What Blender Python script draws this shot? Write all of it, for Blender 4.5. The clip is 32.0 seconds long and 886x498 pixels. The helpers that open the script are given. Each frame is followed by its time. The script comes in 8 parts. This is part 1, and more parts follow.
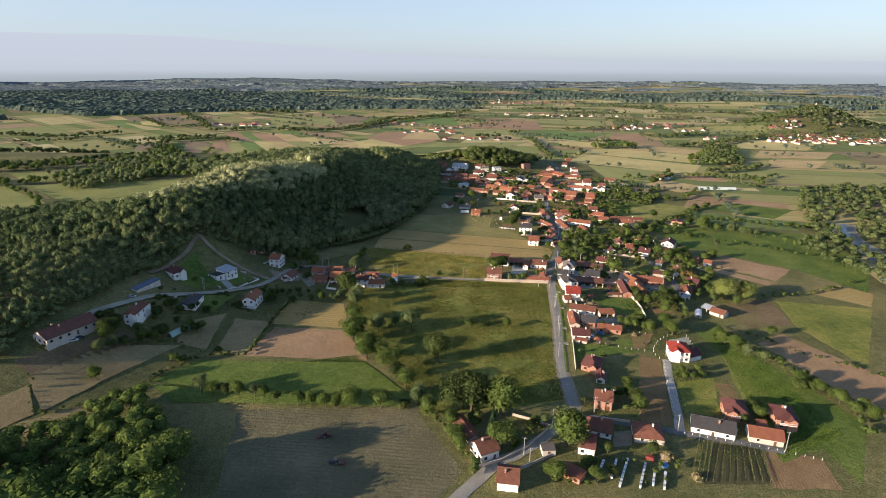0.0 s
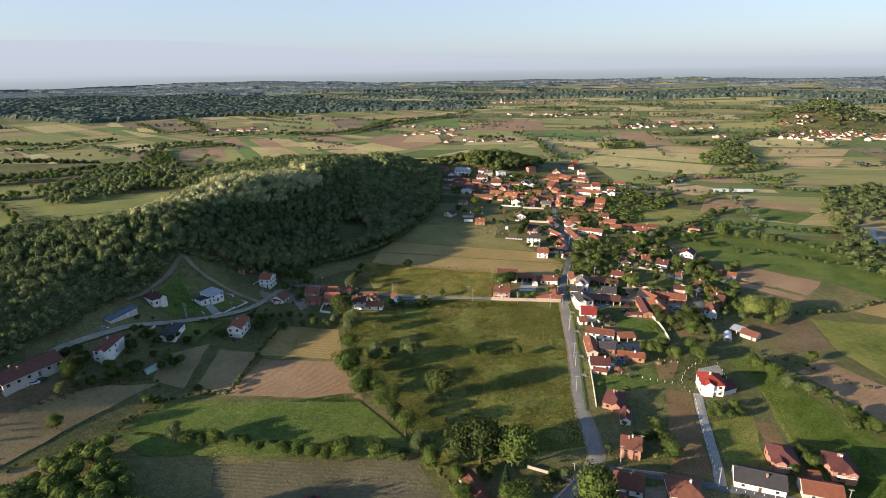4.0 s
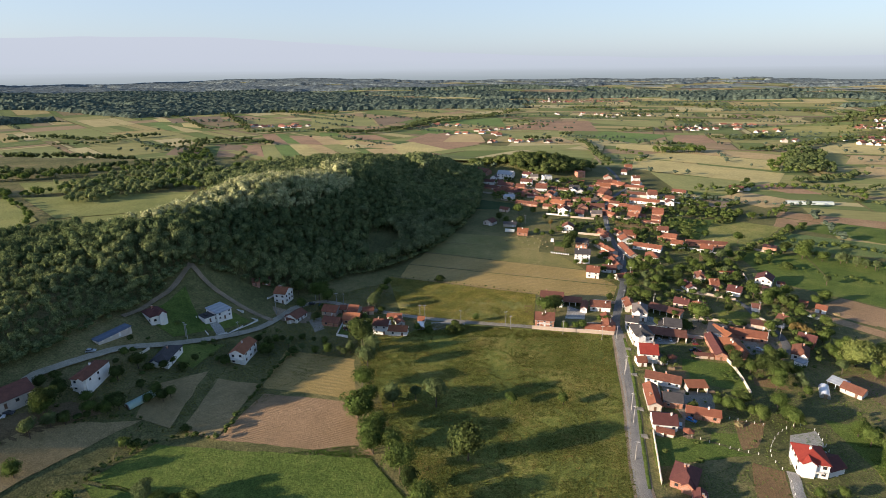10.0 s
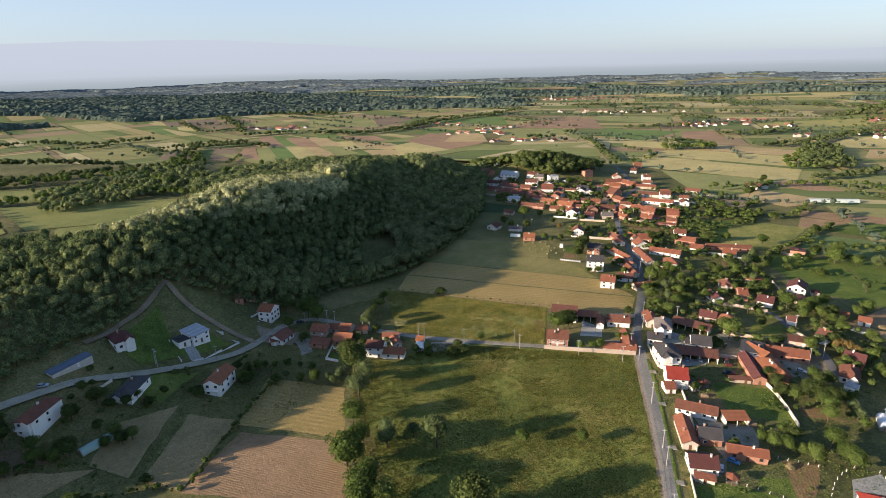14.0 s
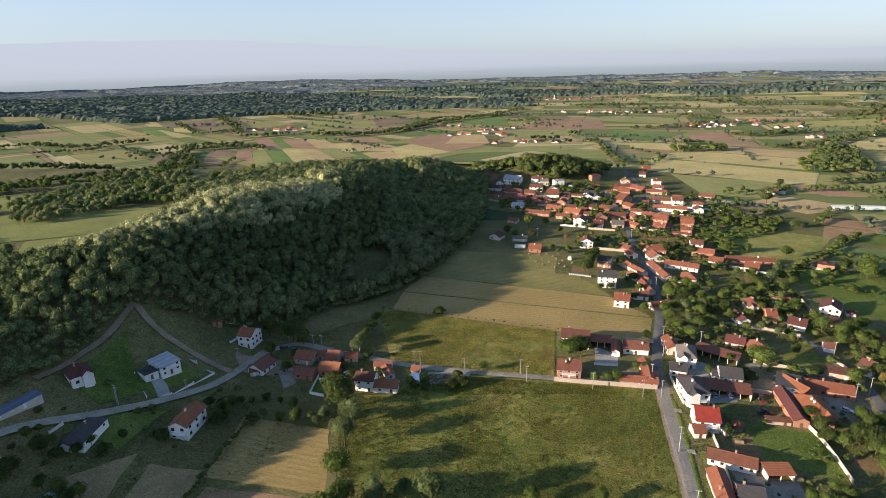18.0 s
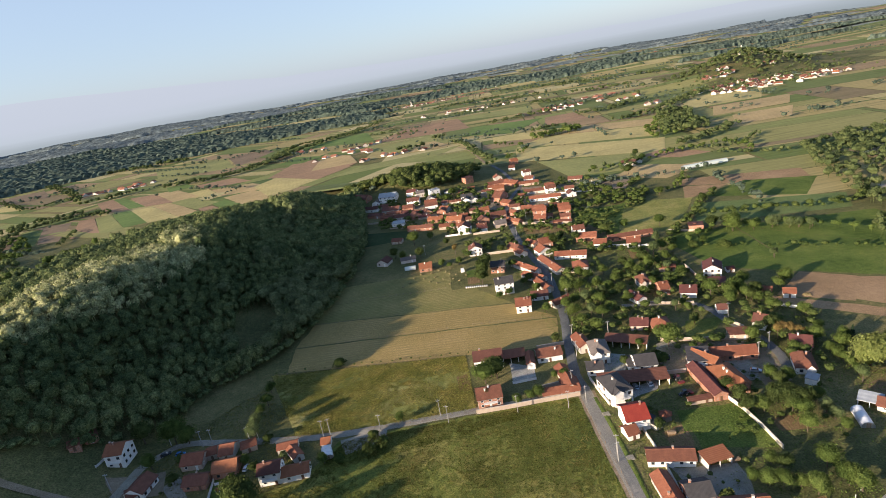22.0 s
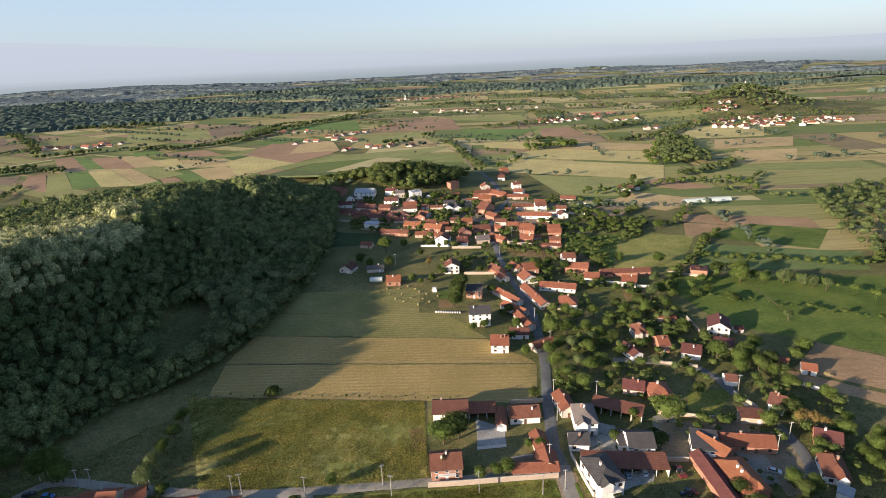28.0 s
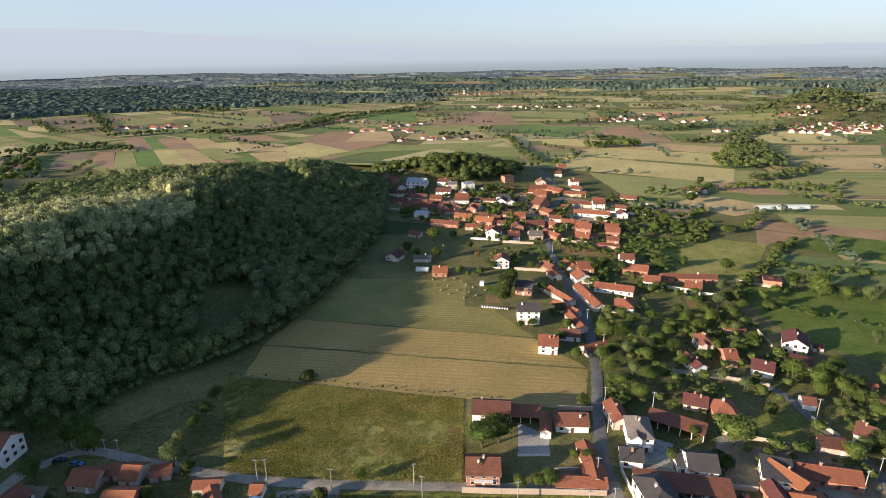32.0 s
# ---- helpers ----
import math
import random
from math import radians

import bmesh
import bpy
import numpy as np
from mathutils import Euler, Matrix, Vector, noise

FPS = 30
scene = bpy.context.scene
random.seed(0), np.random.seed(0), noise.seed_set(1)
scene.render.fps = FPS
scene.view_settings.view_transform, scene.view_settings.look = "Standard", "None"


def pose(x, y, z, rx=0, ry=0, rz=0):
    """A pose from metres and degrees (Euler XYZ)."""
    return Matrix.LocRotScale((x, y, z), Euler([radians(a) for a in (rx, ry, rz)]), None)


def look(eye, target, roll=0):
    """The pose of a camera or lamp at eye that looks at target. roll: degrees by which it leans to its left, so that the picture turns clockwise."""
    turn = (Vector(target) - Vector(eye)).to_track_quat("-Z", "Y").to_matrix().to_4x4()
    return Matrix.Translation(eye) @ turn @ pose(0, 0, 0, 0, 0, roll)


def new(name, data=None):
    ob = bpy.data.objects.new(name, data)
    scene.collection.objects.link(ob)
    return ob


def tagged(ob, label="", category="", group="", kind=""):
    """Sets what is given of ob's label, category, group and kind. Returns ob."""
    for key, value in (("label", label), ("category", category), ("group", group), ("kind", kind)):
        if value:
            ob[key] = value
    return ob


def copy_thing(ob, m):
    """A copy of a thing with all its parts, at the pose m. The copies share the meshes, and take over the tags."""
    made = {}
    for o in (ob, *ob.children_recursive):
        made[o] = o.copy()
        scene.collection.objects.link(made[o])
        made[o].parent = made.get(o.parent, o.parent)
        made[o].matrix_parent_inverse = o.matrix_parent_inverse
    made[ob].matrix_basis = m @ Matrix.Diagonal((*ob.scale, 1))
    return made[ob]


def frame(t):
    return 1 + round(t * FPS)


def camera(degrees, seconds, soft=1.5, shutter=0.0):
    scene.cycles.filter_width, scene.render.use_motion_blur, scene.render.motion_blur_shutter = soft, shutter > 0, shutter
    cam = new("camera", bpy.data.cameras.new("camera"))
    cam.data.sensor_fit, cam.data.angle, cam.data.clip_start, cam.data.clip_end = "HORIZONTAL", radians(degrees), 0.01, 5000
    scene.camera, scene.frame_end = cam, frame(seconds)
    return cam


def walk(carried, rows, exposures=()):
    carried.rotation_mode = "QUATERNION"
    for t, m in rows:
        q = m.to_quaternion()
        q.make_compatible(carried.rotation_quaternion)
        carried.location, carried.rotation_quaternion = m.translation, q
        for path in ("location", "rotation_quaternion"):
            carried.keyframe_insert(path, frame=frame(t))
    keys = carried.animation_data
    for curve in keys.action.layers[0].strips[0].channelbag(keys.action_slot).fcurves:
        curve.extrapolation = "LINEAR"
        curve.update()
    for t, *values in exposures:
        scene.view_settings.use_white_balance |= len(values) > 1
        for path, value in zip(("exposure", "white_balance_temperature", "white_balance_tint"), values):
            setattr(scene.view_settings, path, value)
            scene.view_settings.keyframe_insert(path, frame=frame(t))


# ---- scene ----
cam = camera(76.7, 32.0, 0.55)
PATH = [
    (0, (3.44, -127.93, 144.86), (0.74, -90.03, 132.42), 0.1),
    (0.5, (3.24, -124.11, 145.06), (0.38, -86.21, 132.62), -0.6),
    (1, (2.95, -120.17, 145.39), (0.07, -82.27, 132.95), -0.7),
    (1.5, (2.83, -115.95, 145.72), (-0.07, -78.05, 133.24), -0.7),
    (2, (2.78, -112.01, 145.78), (-0.16, -74.11, 133.34), -0.8),
    (2.5, (2.48, -108.09, 145.86), (-0.46, -70.19, 133.40), -0.8),
    (3, (2.12, -103.98, 146.02), (-0.84, -66.08, 133.56), -0.9),
    (3.5, (1.98, -99.70, 146.18), (-0.98, -61.80, 133.72), -0.9),
    (5.5, (1.78, -84.29, 146.99), (-1.26, -46.41, 134.51), -1.1),
    (6, (1.65, -80.23, 147.04), (-1.41, -42.35, 134.56), -1.1),
    (6.5, (1.84, -76.20, 147.18), (-1.28, -38.32, 134.70), -1.2),
    (7, (1.90, -72.07, 147.19), (-1.24, -34.19, 134.71), -1.1),
    (7.5, (1.63, -67.94, 146.91), (-1.35, -30.04, 134.47), 2.3),
    (8, (1.39, -63.98, 146.39), (-2.05, -26.12, 133.97), 2.9),
    (8.5, (1.41, -60.07, 145.73), (-2.65, -22.29, 133.27), 2.6),
    (9, (1.40, -56.20, 144.77), (-3.24, -18.48, 132.27), 2.4),
    (9.5, (1.67, -52.19, 143.80), (-3.57, -14.55, 131.28), 2.1),
    (10, (1.84, -48.02, 142.73), (-4.10, -10.50, 130.21), -0.6),
    (10.5, (1.49, -44.18, 141.74), (-4.63, -6.68, 129.22), -1.5),
    (11, (1.14, -40.24, 140.73), (-4.98, -2.76, 128.21), -1.6),
    (11.5, (0.69, -36.23, 139.57), (-5.43, 1.27, 127.07), -1.6),
    (12, (0.32, -32.19, 138.72), (-5.80, 5.31, 126.20), -1.5),
    (12.5, (-0.39, -27.87, 138.50), (-6.47, 9.63, 125.96), -1.5),
    (13, (-0.62, -23.66, 138.51), (-6.76, 13.84, 125.97), -1.6),
    (13.5, (-1.32, -19.43, 138.51), (-7.42, 18.05, 125.95), -1.5),
    (14, (-1.62, -15.45, 138.44), (-7.78, 22.03, 125.92), -1.5),
    (14.5, (-1.81, -11.86, 138.43), (-7.97, 25.62, 125.91), -1.5),
    (16.5, (-3.49, 3.28, 138.42), (-9.73, 40.76, 125.90), -1.6),
    (17, (-4.19, 7.66, 138.29), (-10.41, 45.12, 125.75), -1.5),
    (17.5, (-4.82, 12.13, 138.23), (-11.00, 49.59, 125.65), -1.6),
    (18, (-4.64, 15.87, 138.01), (-10.94, 53.33, 125.47), -1.6),
    (18.5, (-4.71, 19.80, 137.95), (-11.07, 57.26, 125.43), -1.7),
    (19, (-4.33, 23.71, 138.01), (-10.77, 61.15, 125.51), -1.7),
    (19.5, (-4.47, 27.57, 138.00), (-10.93, 65.01, 125.50), -1.8),
    (20, (-5.08, 31.42, 138.24), (-11.52, 68.86, 125.70), -1.8),
    (20.5, (-5.78, 34.18, 138.92), (-12.24, 71.62, 126.40), -1.8),
    (21, (-5.70, 35.88, 139.92), (-12.08, 73.30, 127.36), -3.2),
    (21.5, (-4.26, 37.74, 140.73), (-7.42, 75.76, 128.73), -20.1),
    (22, (-3.34, 41.19, 141.84), (-1.82, 79.15, 129.28), -10.2),
    (22.5, (-3.78, 45.08, 142.62), (-0.52, 82.86, 129.88), -1.9),
    (23, (-3.30, 48.48, 142.95), (0.04, 86.24, 130.17), -1.5),
    (23.5, (-2.68, 52.41, 143.14), (0.50, 90.19, 130.34), -2.2),
    (24, (-2.10, 56.58, 143.12), (1.00, 94.34, 130.32), -2.5),
    (24.5, (-1.69, 60.72, 143.09), (1.43, 98.48, 130.29), -2.5),
    (25, (-1.08, 64.76, 142.80), (2.04, 102.52, 130.02), -2.5),
    (25.5, (-0.52, 68.60, 142.23), (2.60, 106.36, 129.43), -2.5),
    (27.5, (2.06, 85.59, 137.55), (5.16, 123.35, 124.71), -2.5),
    (28, (2.66, 89.61, 136.71), (5.74, 127.37, 123.87), -2.6),
    (28.5, (3.28, 93.46, 135.91), (6.36, 131.22, 123.05), -2.5),
    (29, (3.61, 96.78, 135.28), (6.81, 134.50, 122.40), -2.1),
    (29.5, (3.88, 99.60, 134.25), (7.26, 137.32, 121.39), 1.6),
    (30, (3.88, 101.54, 133.00), (6.72, 139.32, 120.16), 2.7),
    (30.5, (3.80, 102.70, 131.74), (5.96, 140.52, 118.90), 3.1),
    (31, (3.50, 103.20, 130.48), (5.10, 141.06, 117.64), 3.7),
    (31.5, (3.46, 103.20, 129.27), (4.04, 141.06, 116.39), 2.4),
    (32, (3.70, 102.28, 128.53), (3.20, 140.14, 115.61), -1.0),
]
walk(cam, [(t, look(eye, aim, roll)) for t, eye, aim, roll in PATH])

# ---- light ----
SUN_ELEVATION, SUN_AZIMUTH = 12.8, 243.5
world = bpy.data.worlds.new("world")
scene.world = world
world.use_nodes = True
wn = world.node_tree.nodes
sky = wn.new("ShaderNodeTexSky")
sky.sky_type = "NISHITA"
sky.sun_disc = False
sky.sun_elevation, sky.sun_rotation = radians(SUN_ELEVATION), radians(SUN_AZIMUTH)
sky.altitude, sky.air_density, sky.dust_density, sky.ozone_density = 0, 1.0, 1.0, 3.0
wn["Background"].inputs["Strength"].default_value = 0.108
haze = wn.new("ShaderNodeMix")
haze.data_type = "RGBA"
haze.inputs[7].default_value = (2.3, 2.85, 3.5, 1)
# haze is thick towards the horizon and thins out overhead
over = wn.new("ShaderNodeSeparateXYZ")
thin = wn.new("ShaderNodeMapRange")
thin.interpolation_type = "SMOOTHSTEP"
thin.inputs["From Min"].default_value, thin.inputs["From Max"].default_value = 0.14, 0.5
thin.inputs["To Min"].default_value, thin.inputs["To Max"].default_value = 0.62, 0.0
world.node_tree.links.new(wn.new("ShaderNodeTexCoord").outputs["Generated"], over.inputs[0])
world.node_tree.links.new(over.outputs["Z"], thin.inputs["Value"])
world.node_tree.links.new(thin.outputs["Result"], haze.inputs[0])
world.node_tree.links.new(sky.outputs["Color"], haze.inputs[6])
world.node_tree.links.new(haze.outputs[2], wn["Background"].inputs["Color"])

sun_data = bpy.data.lights.new("sun", "SUN")
sun_data.energy, sun_data.angle, sun_data.color = 5.0, radians(0.55), (1.0, 0.84, 0.62)
sun = new("sun", sun_data)
away = Vector((math.sin(radians(SUN_AZIMUTH)) * math.cos(radians(SUN_ELEVATION)), math.cos(radians(SUN_AZIMUTH)) * math.cos(radians(SUN_ELEVATION)), math.sin(radians(SUN_ELEVATION))))
sun.matrix_world = look(away * 600, (0, 0, 0))
scene.view_settings.exposure = 1.2
scene.view_settings.use_white_balance = True
scene.view_settings.white_balance_temperature, scene.view_settings.white_balance_tint = 6500, 16

# ---- materials ----
MATS = {}


class Nodes:
    """A short way to write node trees."""

    def __init__(self, name):
        self.mat = bpy.data.materials.new(name)
        self.mat.use_nodes = True
        self.tree = self.mat.node_tree
        self.bsdf = self.tree.nodes["Principled BSDF"]
        self.coord = self.add("ShaderNodeTexCoord").outputs["Object"]
        MATS[name] = self.mat

    def add(self, kind, **values):
        node = self.tree.nodes.new(kind)
        for key, value in values.items():
            setattr(node, key, value)
        return node

    def link(self, a, b):
        self.tree.links.new(a, b)

    def noise(self, scale, detail=4, rough=0.6, vector=None):
        n = self.add("ShaderNodeTexNoise")
        n.inputs["Scale"].default_value, n.inputs["Detail"].default_value, n.inputs["Roughness"].default_value = scale, detail, rough
        self.link(vector or self.coord, n.inputs["Vector"])
        return n.outputs["Fac"]

    def wave(self, scale, angle=0.0, distort=1.0, vector=None, axis="X"):
        m = self.add("ShaderNodeMapping")
        m.inputs["Rotation"].default_value = (0, 0, radians(angle))
        self.link(vector or self.coord, m.inputs["Vector"])
        n = self.add("ShaderNodeTexWave", bands_direction=axis)
        n.inputs["Scale"].default_value, n.inputs["Distortion"].default_value, n.inputs["Detail Scale"].default_value = scale, distort, 0.6
        self.link(m.outputs["Vector"], n.inputs["Vector"])
        return n.outputs["Fac"]

    def ramp(self, fac, *stops):
        r = self.add("ShaderNodeValToRGB")
        el = r.color_ramp.elements
        while len(el) < len(stops):
            el.new(0.5)
        for e, (p, c) in zip(el, stops):
            e.position, e.color = p, (*c, 1)
        self.link(fac, r.inputs["Fac"])
        return r.outputs["Color"]

    def mix(self, fac, a, b, blend="MIX"):
        m = self.add("ShaderNodeMix", data_type="RGBA", blend_type=blend)
        for k, v in ((0, fac), (6, a), (7, b)):
            if isinstance(v, (int, float)):
                m.inputs[k].default_value = v
            elif isinstance(v, tuple):
                m.inputs[k].default_value = (*v, 1)
            else:
                self.link(v, m.inputs[k])
        return m.outputs[2]

    def math(self, op, a, b):
        m = self.add("ShaderNodeMath", operation=op)
        for k, v in ((0, a), (1, b)):
            if isinstance(v, (int, float)):
                m.inputs[k].default_value = v
            else:
                self.link(v, m.inputs[k])
        return m.outputs[0]

    def done(self, color, rough=0.9, bump=None, strength=0.3, distance=0.1, metal=0.0, specular=0.3):
        if isinstance(color, tuple):
            self.bsdf.inputs["Base Color"].default_value = (*color, 1)
        else:
            self.link(color, self.bsdf.inputs["Base Color"])
        self.bsdf.inputs["Roughness"].default_value, self.bsdf.inputs["Metallic"].default_value = rough, metal
        self.bsdf.inputs["Specular IOR Level"].default_value = specular
        if bump is not None:
            b = self.add("ShaderNodeBump")
            b.inputs["Strength"].default_value, b.inputs["Distance"].default_value = strength, distance
            self.link(bump, b.inputs["Height"])
            self.link(b.outputs["Normal"], self.bsdf.inputs["Normal"])
        return self.mat


def ground_mat(name, low, mid, high, big=0.035, small=0.5, rows=None, relief=0.5, grain=0.85):
    """Vegetation or soil: patches tens of metres wide, tufts about a metre wide, and rows (scale, angle, share, darker colour)."""
    n = Nodes(name)
    patch, tuft, fine = n.noise(big, 3, 0.55), n.noise(small, 5, 0.7), n.noise(small * 4.5, 3, 0.7)
    both = n.math("ADD", n.math("MULTIPLY", patch, 0.55), n.math("MULTIPLY", tuft, 0.45))
    color = n.ramp(both, (0.36, low), (0.5, mid), (0.64, high))
    color = n.mix(grain, color, n.ramp(fine, (0.3, (0.4, 0.4, 0.4)), (0.7, (1.5, 1.5, 1.5))), "MULTIPLY")
    height_ = n.math("ADD", tuft, n.math("MULTIPLY", fine, 0.5))
    if rows:
        scale, angle, share, dark = rows
        w = n.math("MULTIPLY", n.wave(scale, angle, 1.4), n.ramp(n.noise(0.06, 3, 0.6), (0.35, (0.15, 0.15, 0.15)), (0.65, (1, 1, 1))))
        color = n.mix(n.math("MULTIPLY", w, share), color, dark)
        height_ = n.math("ADD", height_, n.math("MULTIPLY", w, -0.2))
    return n.done(color, 0.95, height_, relief, 0.5, specular=0.1)


ground_mat("grass", (0.072, 0.079, 0.03), (0.128, 0.126, 0.049), (0.22, 0.18, 0.08), 0.022, 0.3, relief=0.8)
ground_mat("meadow", (0.085, 0.112, 0.026), (0.165, 0.178, 0.04), (0.28, 0.236, 0.07), 0.03, 0.33, relief=1.0)
ground_mat("weeds", (0.1277, 0.1512, 0.04264), (0.2178, 0.217, 0.0627), (0.3453, 0.2893, 0.1066), 0.05, 0.42, relief=1.0)
ground_mat("lush", (0.06, 0.096, 0.02), (0.1, 0.14, 0.03), (0.158, 0.182, 0.046), 0.04, 0.35, relief=0.9)
ground_mat("pale_green", (0.095, 0.14, 0.048), (0.13, 0.175, 0.06), (0.165, 0.195, 0.075), 0.03, 0.4)
ground_mat("dark_green", (0.0288, 0.0528, 0.0168), (0.0432, 0.0672, 0.024), (0.0672, 0.0864, 0.036), 0.04, 0.4)
ground_mat("mown_green", (0.16, 0.15, 0.052), (0.23, 0.2, 0.074), (0.31, 0.25, 0.1), 0.025, 0.4, (0.13, 96, 0.7, (0.12, 0.135, 0.045)), 0.4)
ground_mat("mown_tan", (0.235, 0.18, 0.068), (0.325, 0.235, 0.09), (0.41, 0.285, 0.12), 0.03, 0.4, (0.12, 97, 0.65, (0.21, 0.175, 0.068)), 0.4)
ground_mat("mown_grey", (0.195, 0.152, 0.075), (0.275, 0.206, 0.1), (0.36, 0.265, 0.137), 0.035, 0.5, (0.22, 28, 0.35, (0.19, 0.162, 0.08)), 0.5)
ground_mat("hay", (0.0952, 0.09184, 0.05376), (0.14, 0.1254, 0.06944), (0.224, 0.1848, 0.1064), 0.035, 0.6, (0.16, 92, 0.4, (0.084, 0.08736, 0.04704)), 0.6)
ground_mat("tan_soil", (0.224, 0.1508, 0.0837), (0.3024, 0.1976, 0.1097), (0.392, 0.26, 0.1488), 0.035, 0.5, (0.3, 100, 0.25, (0.224, 0.1508, 0.08184)), 0.5)
ground_mat("brown_soil", (0.165, 0.105, 0.05415), (0.22, 0.1418, 0.0722), (0.286, 0.189, 0.09927), 0.05, 0.8, (0.3, 10, 0.45, (0.143, 0.09975, 0.04512)), 0.6)
ground_mat("dark_soil", (0.055, 0.055, 0.0275), (0.08, 0.075, 0.0375), (0.11, 0.095, 0.05), 0.05, 0.8)
ground_mat("bare_soil", (0.1105, 0.0845, 0.04328), (0.169, 0.1235, 0.06798), (0.221, 0.1625, 0.09268), 0.04, 0.5)
ground_mat("asphalt", (0.2, 0.19, 0.1615), (0.25, 0.235, 0.2042), (0.3, 0.28, 0.2422), 0.1, 1.5, relief=0.15)
ground_mat("asphalt_dark", (0.09652, 0.1, 0.1), (0.1317, 0.1352, 0.1334), (0.193, 0.193, 0.1801), 0.08, 1.2, relief=0.1)
ground_mat("gravel", (0.2, 0.18, 0.1425), (0.27, 0.25, 0.2042), (0.34, 0.31, 0.2565), 0.15, 1.6, relief=0.3)
ground_mat("gravel_dark", (0.234, 0.2175, 0.163), (0.312, 0.285, 0.2196), (0.4056, 0.3675, 0.2759), 0.12, 1.5, relief=0.3)
ground_mat("dirt", (0.2, 0.155, 0.09979), (0.26, 0.2, 0.133), (0.32, 0.25, 0.171), 0.15, 1.2, relief=0.4)
ground_mat("concrete", (0.26, 0.255, 0.228), (0.32, 0.31, 0.2802), (0.38, 0.37, 0.3325), 0.15, 1.0, relief=0.1)
# far ground: haze painted into the base colour as a pale grey cast
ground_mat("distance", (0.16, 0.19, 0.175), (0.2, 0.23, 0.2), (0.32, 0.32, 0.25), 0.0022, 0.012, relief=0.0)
ground_mat("mown_olive", (0.132, 0.156, 0.0504), (0.198, 0.21, 0.0672), (0.264, 0.258, 0.08925), 0.025, 0.35, (0.2, 40, 0.3, (0.121, 0.15, 0.04725)), 0.4)


def roof_mat(name, low, high, course=18.0):
    """Clay tiles: courses at equal heights, weathered patches, a tint of its own for each roof."""
    n = Nodes(name)
    info = n.add("ShaderNodeObjectInfo").outputs["Random"]
    patch, grain = n.noise(0.45, 4, 0.65), n.noise(5.0, 3, 0.7)
    color = n.ramp(n.math("ADD", n.math("MULTIPLY", patch, 0.6), n.math("MULTIPLY", grain, 0.4)), (0.34, low), (0.62, high))
    color = n.mix(n.math("MULTIPLY", info, 0.45), color, tuple(v * 0.55 for v in low))
    w = n.wave(course / 6.283 * 0.9, 0, 0.4, axis="Z")
    color = n.mix(n.math("MULTIPLY", w, 0.3), color, tuple(v * 0.5 for v in low))
    return n.done(color, 0.8, n.math("ADD", w, n.math("MULTIPLY", grain, 0.6)), 0.6, 0.06, specular=0.25)


roof_mat("roof_red", (0.2, 0.07, 0.04), (0.315, 0.122, 0.07))
roof_mat("roof_orange", (0.255, 0.092, 0.043), (0.36, 0.145, 0.075))
roof_mat("roof_rust", (0.130, 0.053, 0.034), (0.247, 0.102, 0.065))
roof_mat("roof_brown", (0.111, 0.048, 0.037), (0.200, 0.084, 0.060))
roof_mat("roof_maroon", (0.096, 0.036, 0.032), (0.163, 0.060, 0.051))
roof_mat("roof_crimson", (0.244, 0.032, 0.023), (0.333, 0.056, 0.037))
roof_mat("roof_far", (0.25, 0.105, 0.07), (0.36, 0.16, 0.1))
roof_mat("roof_slate", (0.05, 0.048, 0.05), (0.085, 0.08, 0.08))
roof_mat("roof_taupe", (0.13, 0.11, 0.1), (0.21, 0.18, 0.165))
roof_mat("roof_tin", (0.3, 0.33, 0.36), (0.45, 0.48, 0.5), 6.0)
roof_mat("roof_blue", (0.1, 0.13, 0.18), (0.17, 0.21, 0.28), 6.0)


def wall_mat(name, low, high, joints=None):
    """Plaster or masonry; joints: course length, course height, mortar colour."""
    n = Nodes(name)
    info = n.add("ShaderNodeObjectInfo").outputs["Random"]
    patch, grain = n.noise(0.5, 5, 0.65), n.noise(7.0, 3, 0.6)
    color = n.ramp(n.math("ADD", n.math("MULTIPLY", patch, 0.65), n.math("MULTIPLY", grain, 0.35)), (0.33, low), (0.6, high))
    color = n.mix(n.math("MULTIPLY", info, 0.25), color, tuple(v * 0.72 for v in low))
    bump = grain
    if joints:
        length, tall, mortar = joints
        sep, com = n.add("ShaderNodeSeparateXYZ"), n.add("ShaderNodeCombineXYZ")
        n.link(n.coord, sep.inputs[0])
        n.link(n.math("ADD", sep.outputs[0], sep.outputs[1]), com.inputs[0])
        n.link(sep.outputs[2], com.inputs[1])
        b = n.add("ShaderNodeTexBrick")
        b.inputs["Scale"].default_value, b.inputs["Brick Width"].default_value, b.inputs["Row Height"].default_value, b.inputs["Mortar Size"].default_value = 1.0, length, tall, tall * 0.07
        n.link(com.outputs[0], b.inputs["Vector"])
        color = n.mix(n.math("MULTIPLY", b.outputs["Fac"], 0.8), color, mortar)
        bump = n.math("ADD", grain, n.math("MULTIPLY", b.outputs["Fac"], -1.0))
    return n.done(color, 0.88, bump, 0.25, 0.03, specular=0.25)


